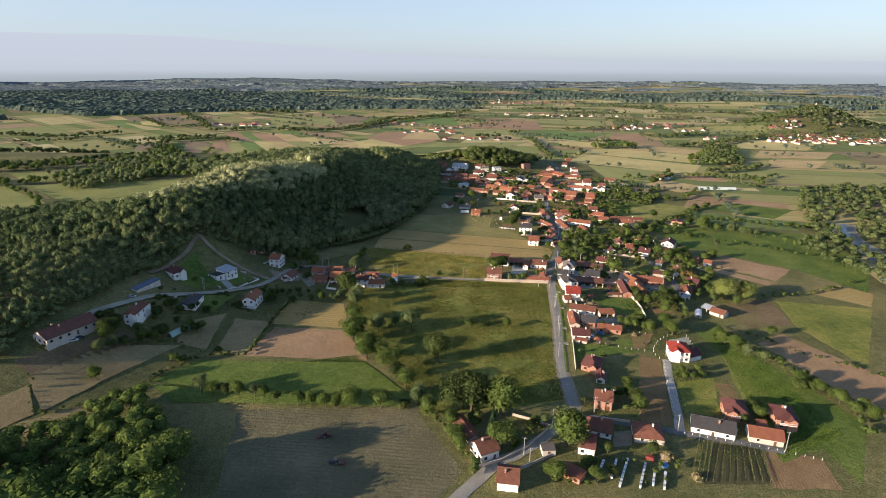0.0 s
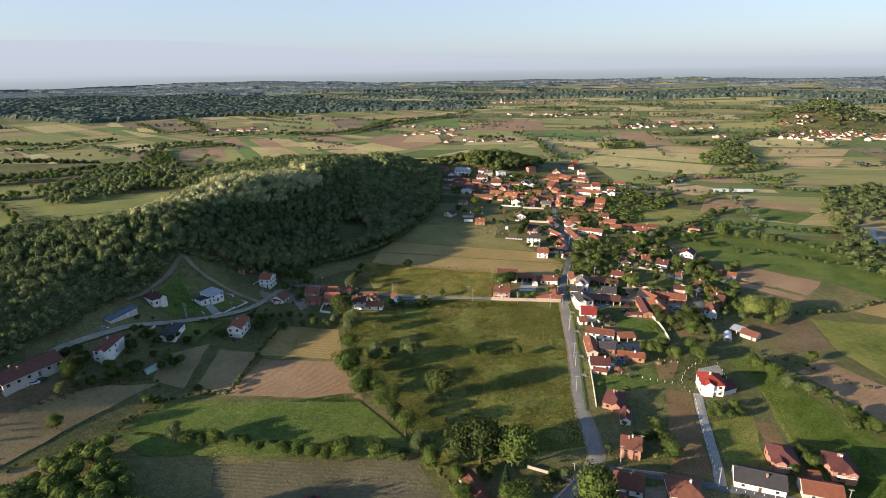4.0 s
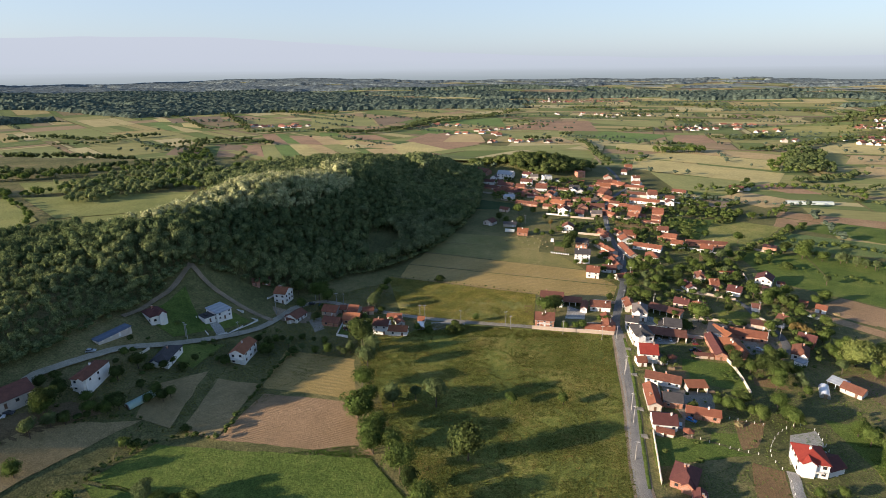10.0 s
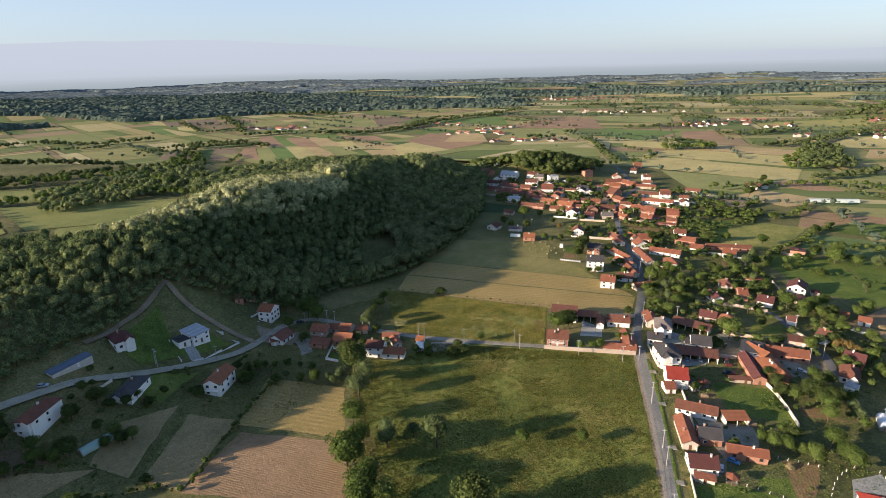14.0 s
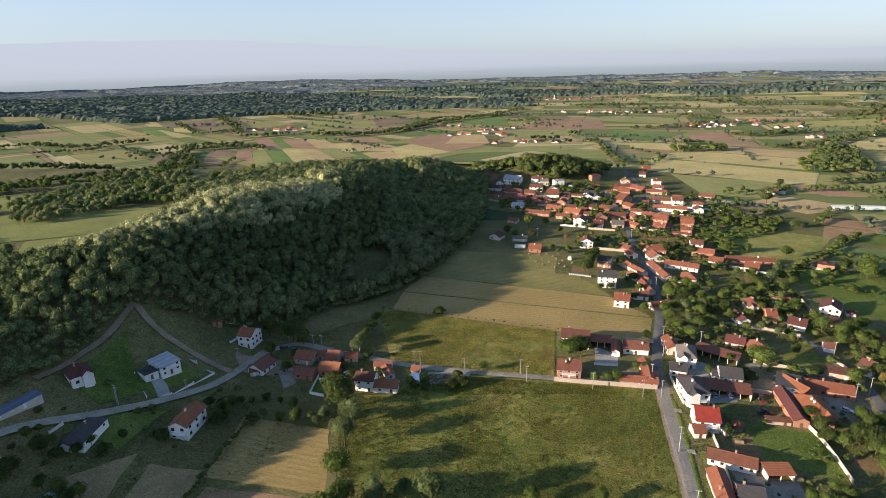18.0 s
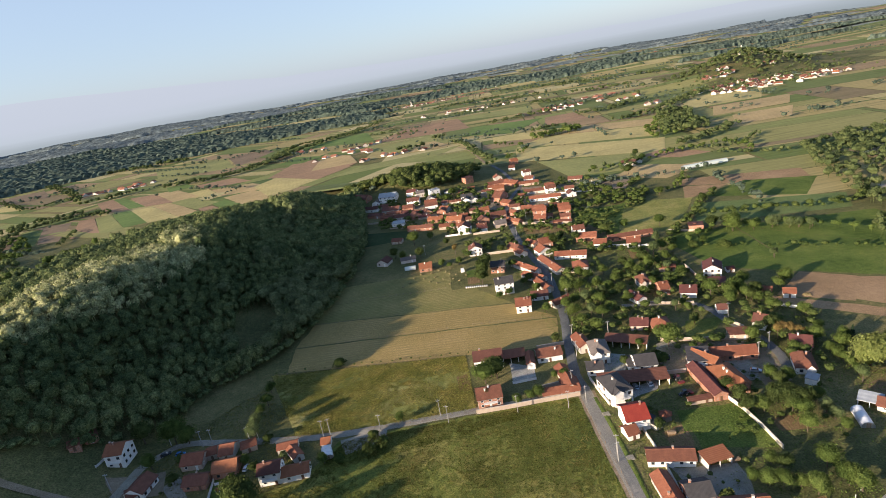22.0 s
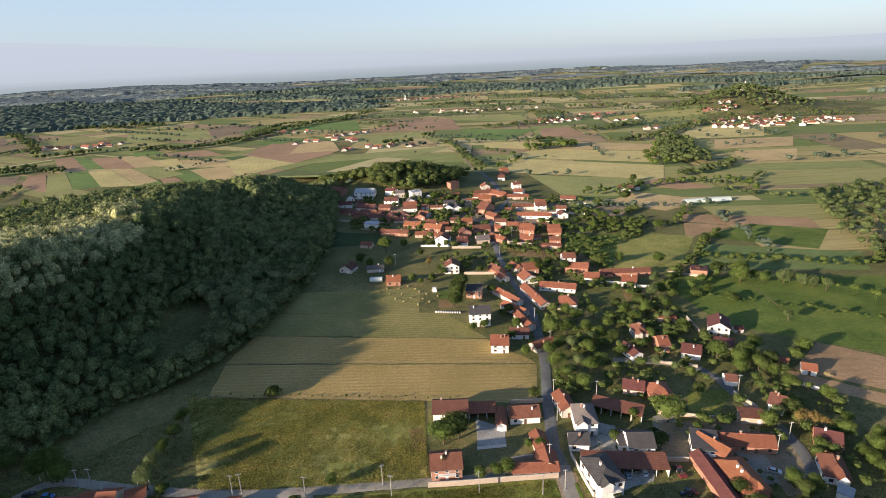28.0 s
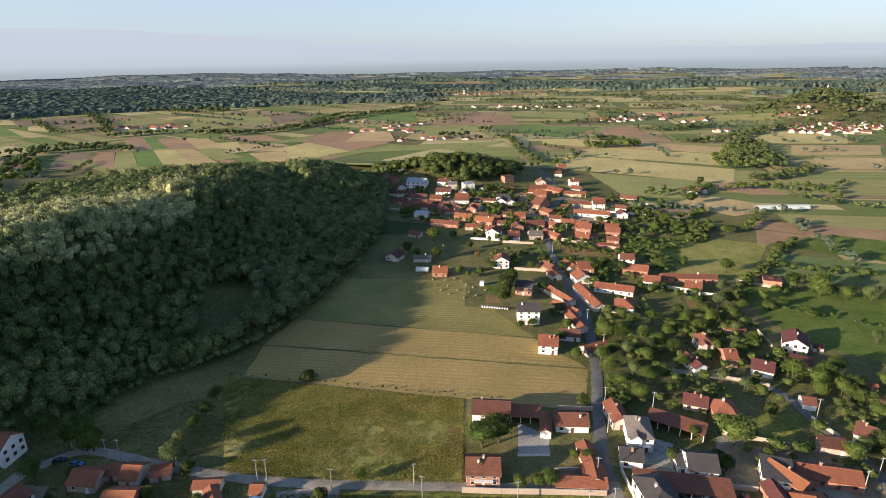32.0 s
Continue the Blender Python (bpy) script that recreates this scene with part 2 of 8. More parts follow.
wall_mat("wall_white", (0.66, 0.64, 0.6), (0.8, 0.78, 0.74))
wall_mat("wall_cream", (0.52, 0.46, 0.37), (0.64, 0.58, 0.48))
wall_mat("wall_plaster", (0.42, 0.38, 0.33), (0.56, 0.51, 0.45))
wall_mat("wall_pink", (0.5, 0.36, 0.3), (0.6, 0.45, 0.38))
wall_mat("wall_brick", (0.2952, 0.1232, 0.07125), (0.41, 0.187, 0.114), (0.3, 0.22, (0.328, 0.289, 0.266)))
wall_mat("wall_block", (0.36, 0.28, 0.22), (0.48, 0.38, 0.3), (0.5, 0.25, (0.4, 0.36, 0.31)))
wall_mat("wall_far", (0.46, 0.43, 0.39), (0.66, 0.63, 0.58))
wall_mat("wood", (0.17, 0.125, 0.085), (0.27, 0.2, 0.14))
wall_mat("pole_grey", (0.256, 0.248, 0.232), (0.352, 0.336, 0.312))
wall_mat("bark", (0.06, 0.045, 0.032), (0.12, 0.09, 0.065))


def plain_mat(name, color, rough=0.5, metal=0.0, specular=0.5):
    n = Nodes(name)
    return n.done(n.mix(n.math("MULTIPLY", n.noise(3.0, 4), 0.5), color, tuple(v * 0.75 for v in color)), rough, metal=metal, specular=specular)


plain_mat("frame_white", (0.7, 0.7, 0.68), 0.5)
plain_mat("frame_brown", (0.13, 0.07, 0.04), 0.5)
plain_mat("glass", (0.03, 0.037, 0.045), 0.08, specular=0.9)
plain_mat("water", (0.06, 0.075, 0.07), 0.3, specular=0.4)
plain_mat("steel", (0.45, 0.46, 0.47), 0.4, 0.8)
plain_mat("rubber", (0.02, 0.02, 0.02), 0.8)
plain_mat("paint_white", (0.72, 0.73, 0.74), 0.25)
plain_mat("paint_blue", (0.06, 0.2, 0.42), 0.25)
plain_mat("paint_sky", (0.34, 0.47, 0.56), 0.5)
plain_mat("paint_silver", (0.42, 0.46, 0.5), 0.3, 0.5)
plain_mat("paint_red", (0.17, 0.03, 0.025), 0.5)
plain_mat("paint_dark", (0.05, 0.055, 0.065), 0.25)
plain_mat("film", (0.5, 0.56, 0.52), 0.35)
plain_mat("film_green", (0.3, 0.42, 0.36), 0.4)
plain_mat("straw", (0.27, 0.22, 0.11), 0.95, specular=0.1)


def leaf_mat(name, low, mid, high, shine=0.3, fleck_size=0.5):
    """Leaves: tint by tree and by leaf, some light let through."""
    n = Nodes(name)
    island = n.add("ShaderNodeNewGeometry").outputs["Random Per Island"]
    info = n.add("ShaderNodeObjectInfo").outputs["Random"]
    tree = n.noise(0.11, 2, 0.5)
    both = n.math("ADD", n.math("MULTIPLY", tree, 0.75), n.math("ADD", n.math("MULTIPLY", island, 0.22), n.math("MULTIPLY", info, 0.16)))
    color = n.ramp(both, (0.36, low), (0.58, mid), (0.82, high))
    fleck = n.noise(2.6 * fleck_size, 3, 0.7)
    color = n.mix(0.8, color, n.ramp(fleck, (0.34, (0.35, 0.35, 0.35)), (0.66, (1.65, 1.65, 1.65))), "MULTIPLY")
    d, t, s = n.add("ShaderNodeBsdfDiffuse"), n.add("ShaderNodeBsdfTranslucent"), n.add("ShaderNodeMixShader")
    n.link(color, d.inputs["Color"])
    n.link(color, t.inputs["Color"])
    s.inputs[0].default_value = shine
    n.link(d.outputs[0], s.inputs[1])
    n.link(t.outputs[0], s.inputs[2])
    n.link(s.outputs[0], n.tree.nodes["Material Output"].inputs["Surface"])
    return n.mat


leaf_mat("leaf_b", (0.058, 0.09, 0.024), (0.1, 0.138, 0.037), (0.168, 0.203, 0.06))
leaf_mat("leaf_d", (0.042, 0.064, 0.022), (0.073, 0.098, 0.031), (0.126, 0.148, 0.051))
leaf_mat("leaf_l", (0.075, 0.104, 0.042), (0.112, 0.145, 0.06), (0.17, 0.2, 0.09))
leaf_mat("leaf_w", (0.125, 0.156, 0.04648), (0.175, 0.206, 0.062), (0.237, 0.263, 0.09296))
leaf_mat("leaf_c", (0.02, 0.042, 0.0217), (0.035, 0.06, 0.031), (0.05, 0.08, 0.0434))
leaf_mat("leaf_a", (0.138, 0.112, 0.0388), (0.213, 0.15, 0.0581), (0.3, 0.2, 0.0871))
leaf_mat("leaf_s", (0.05, 0.076, 0.022), (0.084, 0.112, 0.034), (0.135, 0.158, 0.052))
leaf_mat("leaf_forest", (0.06, 0.087, 0.037), (0.118, 0.15, 0.062), (0.215, 0.238, 0.1))
leaf_mat("leaf_acacia", (0.11, 0.14, 0.06), (0.29, 0.305, 0.145), (0.54, 0.53, 0.29))
leaf_mat("leaf_silver", (0.08, 0.104, 0.05), (0.13, 0.156, 0.073), (0.215, 0.238, 0.115))
leaf_mat("leaf_belt", (0.048, 0.072, 0.03), (0.082, 0.108, 0.043), (0.138, 0.162, 0.064))
# far leaves: haze painted into the colour, paler and bluer than near trees
leaf_mat("leaf_far_haze", (0.065, 0.092, 0.068), (0.098, 0.13, 0.09), (0.14, 0.172, 0.112))
leaf_mat("leaf_horizon_haze", (0.14, 0.175, 0.182), (0.165, 0.202, 0.206), (0.195, 0.23, 0.23), fleck_size=0.02)
leaf_mat("leaf_distance_haze", (0.07, 0.1, 0.08), (0.098, 0.13, 0.102), (0.135, 0.168, 0.125), fleck_size=0.035)

leaf_mat("blade_meadow", (0.098, 0.116, 0.027), (0.16, 0.16, 0.04), (0.28, 0.21, 0.08))
leaf_mat("blade_weed", (0.19, 0.2, 0.052), (0.3, 0.272, 0.078), (0.5, 0.36, 0.135))
leaf_mat("blade_lush", (0.07, 0.122, 0.024), (0.11, 0.168, 0.035), (0.18, 0.212, 0.06))

FAR_SOIL = {"tan": (0.40, 0.3, 0.15), "straw": (0.42, 0.355, 0.155), "red": (0.3, 0.195, 0.12), "brown": (0.2, 0.15, 0.1), "olive": (0.24, 0.245, 0.095), "green": (0.13, 0.19, 0.058), "dark": (0.085, 0.125, 0.042)}
for soil, (cr, cg, cb) in FAR_SOIL.items():
    ground_mat("far_" + soil, (cr * 0.78, cg * 0.8, cb * 0.82), (cr, cg, cb), (cr * 1.2, cg * 1.16, cb * 1.12), 0.012, 0.07, (0.05, 24 if soil in ("tan", "red", "green") else -9, 0.35, (cr * 0.75, cg * 0.8, cb * 0.75)), 0.0, 0.3)

n = Nodes("strips")
isl = n.add("ShaderNodeNewGeometry").outputs["Random Per Island"]
r = n.ramp(isl, (0.0, (0.134, 0.170, 0.059)), (0.16, (0.36, 0.29, 0.13)), (0.27, (0.43, 0.36, 0.17)), (0.37, (0.215, 0.235, 0.085)), (0.5, (0.31, 0.215, 0.13)), (0.6, (0.27, 0.255, 0.1)), (0.72, (0.121, 0.164, 0.051)), (0.84, (0.22, 0.165, 0.1)), (0.92, (0.45, 0.385, 0.2)))
r.node.color_ramp.interpolation = "CONSTANT"
streak = n.add("ShaderNodeMapping")
streak.inputs["Rotation"].default_value, streak.inputs["Scale"].default_value = (0, 0, radians(9)), (0.012, 0.22, 1.0)
n.link(n.coord, streak.inputs["Vector"])
r = n.mix(0.7, r, n.ramp(n.noise(1.0, 4, 0.7, streak.outputs["Vector"]), (0.3, (0.6, 0.62, 0.65)), (0.7, (1.35, 1.33, 1.3))), "MULTIPLY")
n.done(n.mix(n.noise(0.012, 3), n.mix(0.5, r, n.ramp(n.noise(0.09, 4, 0.7), (0.3, (0.7, 0.7, 0.7)), (0.7, (1.25, 1.25, 1.25))), "MULTIPLY"), n.mix(0.4, r, (0.14, 0.145, 0.05))), 0.95, specular=0.1)

# the land beyond the valley and the mountains, as one backdrop; its haze is a painted glow
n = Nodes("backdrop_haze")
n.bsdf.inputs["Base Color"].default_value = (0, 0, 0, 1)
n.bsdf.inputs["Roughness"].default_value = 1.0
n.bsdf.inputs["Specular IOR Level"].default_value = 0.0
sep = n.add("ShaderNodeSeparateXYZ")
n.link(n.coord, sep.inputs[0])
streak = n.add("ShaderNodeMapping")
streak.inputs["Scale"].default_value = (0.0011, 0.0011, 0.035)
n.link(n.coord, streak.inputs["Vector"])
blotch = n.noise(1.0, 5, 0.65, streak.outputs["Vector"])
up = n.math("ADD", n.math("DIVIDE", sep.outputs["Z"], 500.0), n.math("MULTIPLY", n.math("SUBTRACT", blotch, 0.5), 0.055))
# emission ramp: painted haze, paler with height
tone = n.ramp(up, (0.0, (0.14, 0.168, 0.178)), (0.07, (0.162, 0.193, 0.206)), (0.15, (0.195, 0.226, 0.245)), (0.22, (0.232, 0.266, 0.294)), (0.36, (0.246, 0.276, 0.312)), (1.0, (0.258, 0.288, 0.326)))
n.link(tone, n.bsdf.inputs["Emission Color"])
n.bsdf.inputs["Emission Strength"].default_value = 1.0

# ---- helpers ----
def sstep(t):
    t = max(0.0, min(1.0, t))
    return t * t * (3 - 2 * t)


FOOT = ((-500, -190), (-77, -164), (51, -143), (160, -123), (256, -133), (320, -118), (384, -82), (448, -64), (512, -66), (576, -66), (666, -38), (768, -38))


def foot(y):
    """x of the foot of the wooded hill at y."""
    for (a, p), (b, q) in zip(FOOT, FOOT[1:]):
        if y <= b:
            return p + (q - p) * max(0.0, (y - a)) / (b - a)
    return FOOT[-1][1]


def height(x, y):
    """Height of the ground."""
    hill = 34.5 * (0.12 + 0.88 * sstep((y - 10) / 125)) * sstep((foot(y) - x) / 134) * sstep((755 - y) / 190)
    ridge = 15.5 * math.exp(-(((x + 208) / (30 if x > -208 else 50)) ** 2)) * sstep((y - 203) / 50) * (1 - 0.35 * sstep((y - 280) / 60)) * sstep((480 - y) / 100)
    crag = 9 * math.exp(-(((x + 116) / 42) ** 2) - ((y - 630) / 48) ** 2)
    mound = 19 * math.exp(-(((x - 6) / 66) ** 2) - ((y - 712) / 46) ** 2)
    r, far = math.hypot(x, y), 0.0
    if r > 1850:
        # low wooded swells beyond the valley, a little higher in the west
        k = sstep((r - 1850) / 700)
        far = k * (7 + 15 * sstep((300 - x) / 1800) + 7 * math.sin(x / 610 + y / 380) + 6 * math.sin(x / 270 - y / 250 + 1) + 3 * math.sin(x / 130 + y / 110))
        far = max(far, 0.0)
    knoll = 46 * math.exp(-(((x - 800) / 105) ** 2) - ((y - 1330) / 90) ** 2)
    return max(hill + ridge + crag, mound, knoll) + far


def mesh_of(name, verts, faces, material, smooth=False):
    me = bpy.data.meshes.new(name)
    me.from_pydata(verts, [], faces)
    me.materials.append(MATS[material])
    if smooth:
        me.polygons.foreach_set("use_smooth", [True] * len(me.polygons))
    me.update()
    return me


def quads_mesh(name, corners, material):
    """A mesh of loose quads, from an array of n x 4 x 3."""
    corners = np.asarray(corners, dtype=np.float32)
    n = len(corners)
    me = bpy.data.meshes.new(name)
    me.vertices.add(n * 4)
    me.vertices.foreach_set("co", corners.reshape(-1))
    me.loops.add(n * 4)
    me.loops.foreach_set("vertex_index", np.arange(n * 4, dtype=np.int32))
    me.polygons.add(n)
    me.polygons.foreach_set("loop_start", np.arange(0, n * 4, 4, dtype=np.int32))
    me.update(calc_edges=True)
    me.materials.append(MATS[material])
    return me


def thing(name, x, y, turn=0.0, label="", category="", group="", kind="", lift=0.0):
    ob = new(name)
    ob.empty_display_size = 0.1
    ob.matrix_world = pose(x, y, height(x, y) + lift, 0, 0, turn)
    return tagged(ob, label, category, group, kind)


def part(name, me, parent, label="", at=None):
    ob = new(name, me)
    ob.parent = parent
    if at is not None:
        ob.matrix_basis = at
    return tagged(ob, label)


class Solid:
    """Collects faces of one part."""

    def __init__(self):
        self.v, self.f = [], []

    def poly(self, verts, faces):
        k = len(self.v)
        self.v += [tuple(p) for p in verts]
        self.f += [tuple(i + k for i in f) for f in faces]
        return self

    def box(self, x0, x1, y0, y1, z0, z1):
        return self.poly([(x, y, z) for z in (z0, z1) for y in (y0, y1) for x in (x0, x1)], [(0, 2, 3, 1), (4, 5, 7, 6), (0, 1, 5, 4), (2, 6, 7, 3), (0, 4, 6, 2), (1, 3, 7, 5)])

    def prism(self, outline, axis, a, b):
        """An outline in the plane across axis x or y, drawn out from a to b."""
        at = (lambda p, s: (s, p[0], p[1])) if axis == "x" else (lambda p, s: (p[0], s, p[1]))
        k = len(outline)
        ends = [tuple(range(k)), tuple(range(2 * k - 1, k - 1, -1))]
        return self.poly([at(p, a) for p in outline] + [at(p, b) for p in outline], ends + [(i, i + k, (i + 1) % k + k, (i + 1) % k) for i in range(k)])

    def tube(self, x, y, z0, z1, r0, r1, sides=8, dx=0.0, dy=0.0):
        a = [(x + r0 * math.cos(6.2832 * i / sides), y + r0 * math.sin(6.2832 * i / sides), z0) for i in range(sides)]
        b = [(x + dx + r1 * math.cos(6.2832 * i / sides), y + dy + r1 * math.sin(6.2832 * i / sides), z1) for i in range(sides)]
        return self.poly(a + b, [tuple(range(sides - 1, -1, -1)), tuple(range(sides, 2 * sides))] + [(i, (i + 1) % sides, (i + 1) % sides + sides, i + sides) for i in range(sides)])

    def mesh(self, name, material, smooth=False):
        return mesh_of(name, self.v, self.f, material, smooth)


# ---- ground ----
def axis_steps(lo, hi, fine, reach):
    steps = list(np.arange(lo, hi + 0.1, fine))
    step = fine
    while steps[-1] < reach:
        step *= 1.22
        steps.append(steps[-1] + min(step, 260))
    step = fine
    while steps[0] > -reach:
        step *= 1.22
        steps.insert(0, steps[0] - min(step, 260))
    return steps


xs, ys = axis_steps(-440, 280, 8, 5200), axis_steps(-80, 800, 8, 5200)
grid = [(x, y, height(x, y)) for y in ys for x in xs]
nx = len(xs)
ground = new("ground", mesh_of("ground", grid, [(j * nx + i, j * nx + i + 1, (j + 1) * nx + i + 1, (j + 1) * nx + i) for j in range(len(ys) - 1) for i in range(nx - 1)], "grass", True))
# beyond 2300 m the ground takes the colour with painted haze
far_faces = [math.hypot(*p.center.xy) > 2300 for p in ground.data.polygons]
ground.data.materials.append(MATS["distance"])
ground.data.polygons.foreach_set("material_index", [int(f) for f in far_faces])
tagged(ground, "broad green valley floor with a low wooded hill", "ground", kind="structure")

FIELD_LABELS = {"meadow": "green meadow of uneven grass", "weeds": "meadow of tall olive weeds", "lush": "fresh green grass", "pale_green": "pale green young crop", "dark_green": "dark green grass", "mown_green": "mown green hay strip", "mown_tan": "mown yellowish hay strip", "mown_olive": "olive-yellow mown grass on the hill", "mown_grey": "mown greyish hay meadow", "hay": "cut hay field with raked rows", "tan_soil": "dry tan tilled soil", "brown_soil": "brown tilled soil in rows", "dark_soil": "dark soil between vine rows", "bare_soil": "trampled brown bare soil", "concrete": "light grey concrete paving", "gravel": "pale gravel yard", "dirt": "bare trodden earth"}
LIFT = [0.04]
ROADS = []


def field(name, corners, material):
    """A patch of land laid on the ground, with slightly uneven borders."""
    a, b, c, d = [Vector(p) for p in corners]
    LIFT[0] += 0.0008
    nu = max(2, int(max((b - a).length, (c - d).length) / 4))
    nv = max(2, int(max((d - a).length, (c - b).length) / 4))
    hilly = max(height(*p) for p in corners) > 0.4
    verts = []
    for j in range(nv + 1):
        for i in range(nu + 1):
            p = (a.lerp(b, i / nu)).lerp(d.lerp(c, i / nu), j / nv)
            edge = i in (0, nu) or j in (0, nv)
            if edge:
                p = p + Vector((noise.noise((p.x * 0.13, p.y * 0.13, 1.0)), noise.noise((p.x * 0.13, p.y * 0.13, 7.0)))) * 0.9
            verts.append((p.x, p.y, height(p.x, p.y) + LIFT[0] + (0.22 if hilly else 0)))
    faces = [(j * (nu + 1) + i, (j + 1) * (nu + 1) + i, (j + 1) * (nu + 1) + i + 1, j * (nu + 1) + i + 1) for j in range(nv) for i in range(nu)]
    ob = new(name, mesh_of(name, verts, faces, material, True))
    return tagged(ob, FIELD_LABELS[material] + " among fields", name.replace("_", " "), kind="structure")


def smooth_line(points, step=4.0):
    """Points along a smooth curve through the given ones."""
    pts = [Vector(p) for p in points]
    pts = [pts[0] * 2 - pts[1]] + pts + [pts[-1] * 2 - pts[-2]]
    line = []
    for p0, p1, p2, p3 in zip(pts, pts[1:], pts[2:], pts[3:]):
        k = max(1, int((p2 - p1).length / step))
        for i in range(k):
            t = i / k
            line.append(0.5 * (2 * p1 + (p2 - p0) * t + (2 * p0 - 5 * p1 + 4 * p2 - p3) * t * t + (3 * p1 - p0 - 3 * p2 + p3) * t ** 3))
    return line + [pts[-2]]


def ribbon(name, points, width, material, lift=0.16, label=""):
    """A road along a line, with slightly worn borders."""
    line = smooth_line(points)
    ROADS.extend(line)
    LIFT[0] += 0.0008
    verts, k = [], 5
    for i, p in enumerate(line):
        t = (line[min(i + 1, len(line) - 1)] - line[max(i - 1, 0)]).normalized()
        side = Vector((t.y, -t.x))
        for j in range(k):
            s = (j / (k - 1) - 0.5) * width
            if j in (0, k - 1):
                s += noise.noise((p.x * 0.2, p.y * 0.2, j)) * 0.35
            at = p + side * s
            z = max(height(*at), height(*p) - 0.1)
            verts.append((at.x, at.y, z + lift + LIFT[0] - (0.12 if j in (0, k - 1) else 0) + (0.25 if z > 0.4 else 0)))
    faces = [(i * k + j, i * k + j + 1, (i + 1) * k + j + 1, (i + 1) * k + j) for i in range(len(line) - 1) for j in range(k - 1)]
    ob = new(name, mesh_of(name, verts, faces, material, True))
    return tagged(ob, label or {"asphalt": "worn light grey asphalt village road", "asphalt_dark": "dark asphalt village road", "gravel": "pale gravel road", "gravel_dark": "grey gravel road along the hill", "dirt": "bare earth track", "concrete": "concrete lane between fences"}[material], name.replace("_", " "), kind="structure")


# ---- fields and roads ----
# fields
field("meadow", ((-89.6, 220.2), (49.3, 239.4), (43.5, 96.0), (-19.2, 79.4)), "meadow")
field("meadow", ((-52.0, 244.6), (50.0, 240.6), (49.4, 238.6), (-66.0, 222.6)), "meadow")
field("weed_field", ((-94.2, 312.3), (8.2, 293.1), (6.4, 244.5), (-71.7, 252.8)), "weeds")
field("mown_field", ((-76.8, 426.2), (14.1, 418.6), (11.5, 381.4), (-78.1, 397.7)), "mown_green")
field("mown_field", ((-78.1, 397.1), (25.6, 378.9), (43.5, 345.0), (-78.1, 369.7)), "mown_green")
field("mown_field", ((-78.1, 368.4), (43.5, 343.7), (62.7, 316.2), (-85.8, 341.1)), "mown_tan")
field("mown_field", ((-85.8, 339.8), (62.7, 314.9), (55.0, 285.4), (-85.8, 312.3)), "mown_tan")
field("hillside_earth", ((-211.2, 87.5), (-182.2, 126.5), (-168.9, 126.1), (-198.5, 81.7)), "bare_soil")
field("mown_field", ((-157.1, 129.3), (-161.5, 151.1), (-148.1, 169.7), (-141.3, 129.0)), "mown_grey")
field("mown_field", ((-136.2, 128.9), (-140.8, 166.8), (-119.7, 167.2), (-119.2, 125.8)), "mown_grey")
field("mown_field", ((-118.6, 164.9), (-122.0, 200.2), (-83.1, 196.4), (-72.2, 161.4)), "mown_tan")
field("crop_field", ((-119.2, 125.8), (-115.2, 159.6), (-73.2, 159.5), (-53.7, 125.7)), "tan_soil")
field("hay_meadow", ((-199.8, 80.5), (-183.5, 112.0), (-154.1, 128.9), (-181.9, 65.4)), "mown_grey")
field("hay_meadow", ((-187.7, 55.7), (-163.3, 78.4), (-154.6, 70.4), (-176.9, 49.8)), "mown_grey")
field("hay_meadow", ((-204.2, 65.0), (-197.0, 77.7), (-183.8, 63.1), (-192.0, 50.0)), "mown_grey")
field("green_crop", ((-152.3, 96.1), (-140.9, 118.8), (-54.3, 123.1), (-25.1, 91.9)), "lush")
field("green_crop", ((-152.8, 94.2), (-25.0, 91.1), (-30.6, 85.8), (-134.0, 81.8)), "lush")
field("hay_field", ((-101.9, 78.6), (-24.9, 86.1), (-1.4, 46.0), (-90.0, 33.3)), "hay")
field("hay_field", ((-90.0, 34.5), (-1.5, 47.0), (-14.5, 22.0), (-84.0, 11.0)), "hay")
field("ploughed_field", ((156.7, 160.2), (175.2, 173.3), (203.3, 126.4), (180.5, 92.1)), "tan_soil")
field("pasture", ((151.6, 211.5), (192.5, 224.8), (187.7, 185.5), (159.5, 178.4)), "bare_soil")
field("pasture", ((195.4, 222.2), (249.6, 213.4), (200.0, 136.2), (188.1, 183.3)), "meadow")
field("green_crop", ((126.9, 174.0), (141.9, 169.2), (168.9, 87.8), (144.1, 49.2)), "lush")
field("crop_field", ((223.5, 237.3), (250.6, 253.4), (266.2, 239.2), (251.3, 216.0)), "mown_tan")
field("vineyard_soil", ((99.5, 70.4), (116.6, 68.4), (111.3, 47.3), (86.8, 45.8)), "dark_soil")
field("ploughed_field", ((117.6, 67.5), (137.9, 63.9), (135.4, 46.6), (110.6, 45.1)), "brown_soil")
field("ploughed_field", ((87.8, 141.6), (98.1, 137.6), (86.5, 80.6), (73.4, 83.6)), "brown_soil")
field("green_crop", ((135.1, 169.5), (146.0, 157.6), (156.9, 78.1), (120.6, 59.5)), "lush")
field("ploughed_field", ((199.0, 312.7), (218.9, 295.0), (197.8, 271.6), (172.2, 291.6)), "tan_soil")
field("ploughed_field", ((194.7, 309.6), (235.3, 283.5), (212.3, 258.0), (179.4, 296.3)), "tan_soil")
field("bare_strip", ((160.7, 290.5), (170.4, 291.8), (209.7, 255.1), (203.2, 247.9)), "tan_soil")
field("green_crop", ((177.9, 370.5), (262.9, 314.1), (238.1, 286.6), (182.6, 326.0)), "lush")
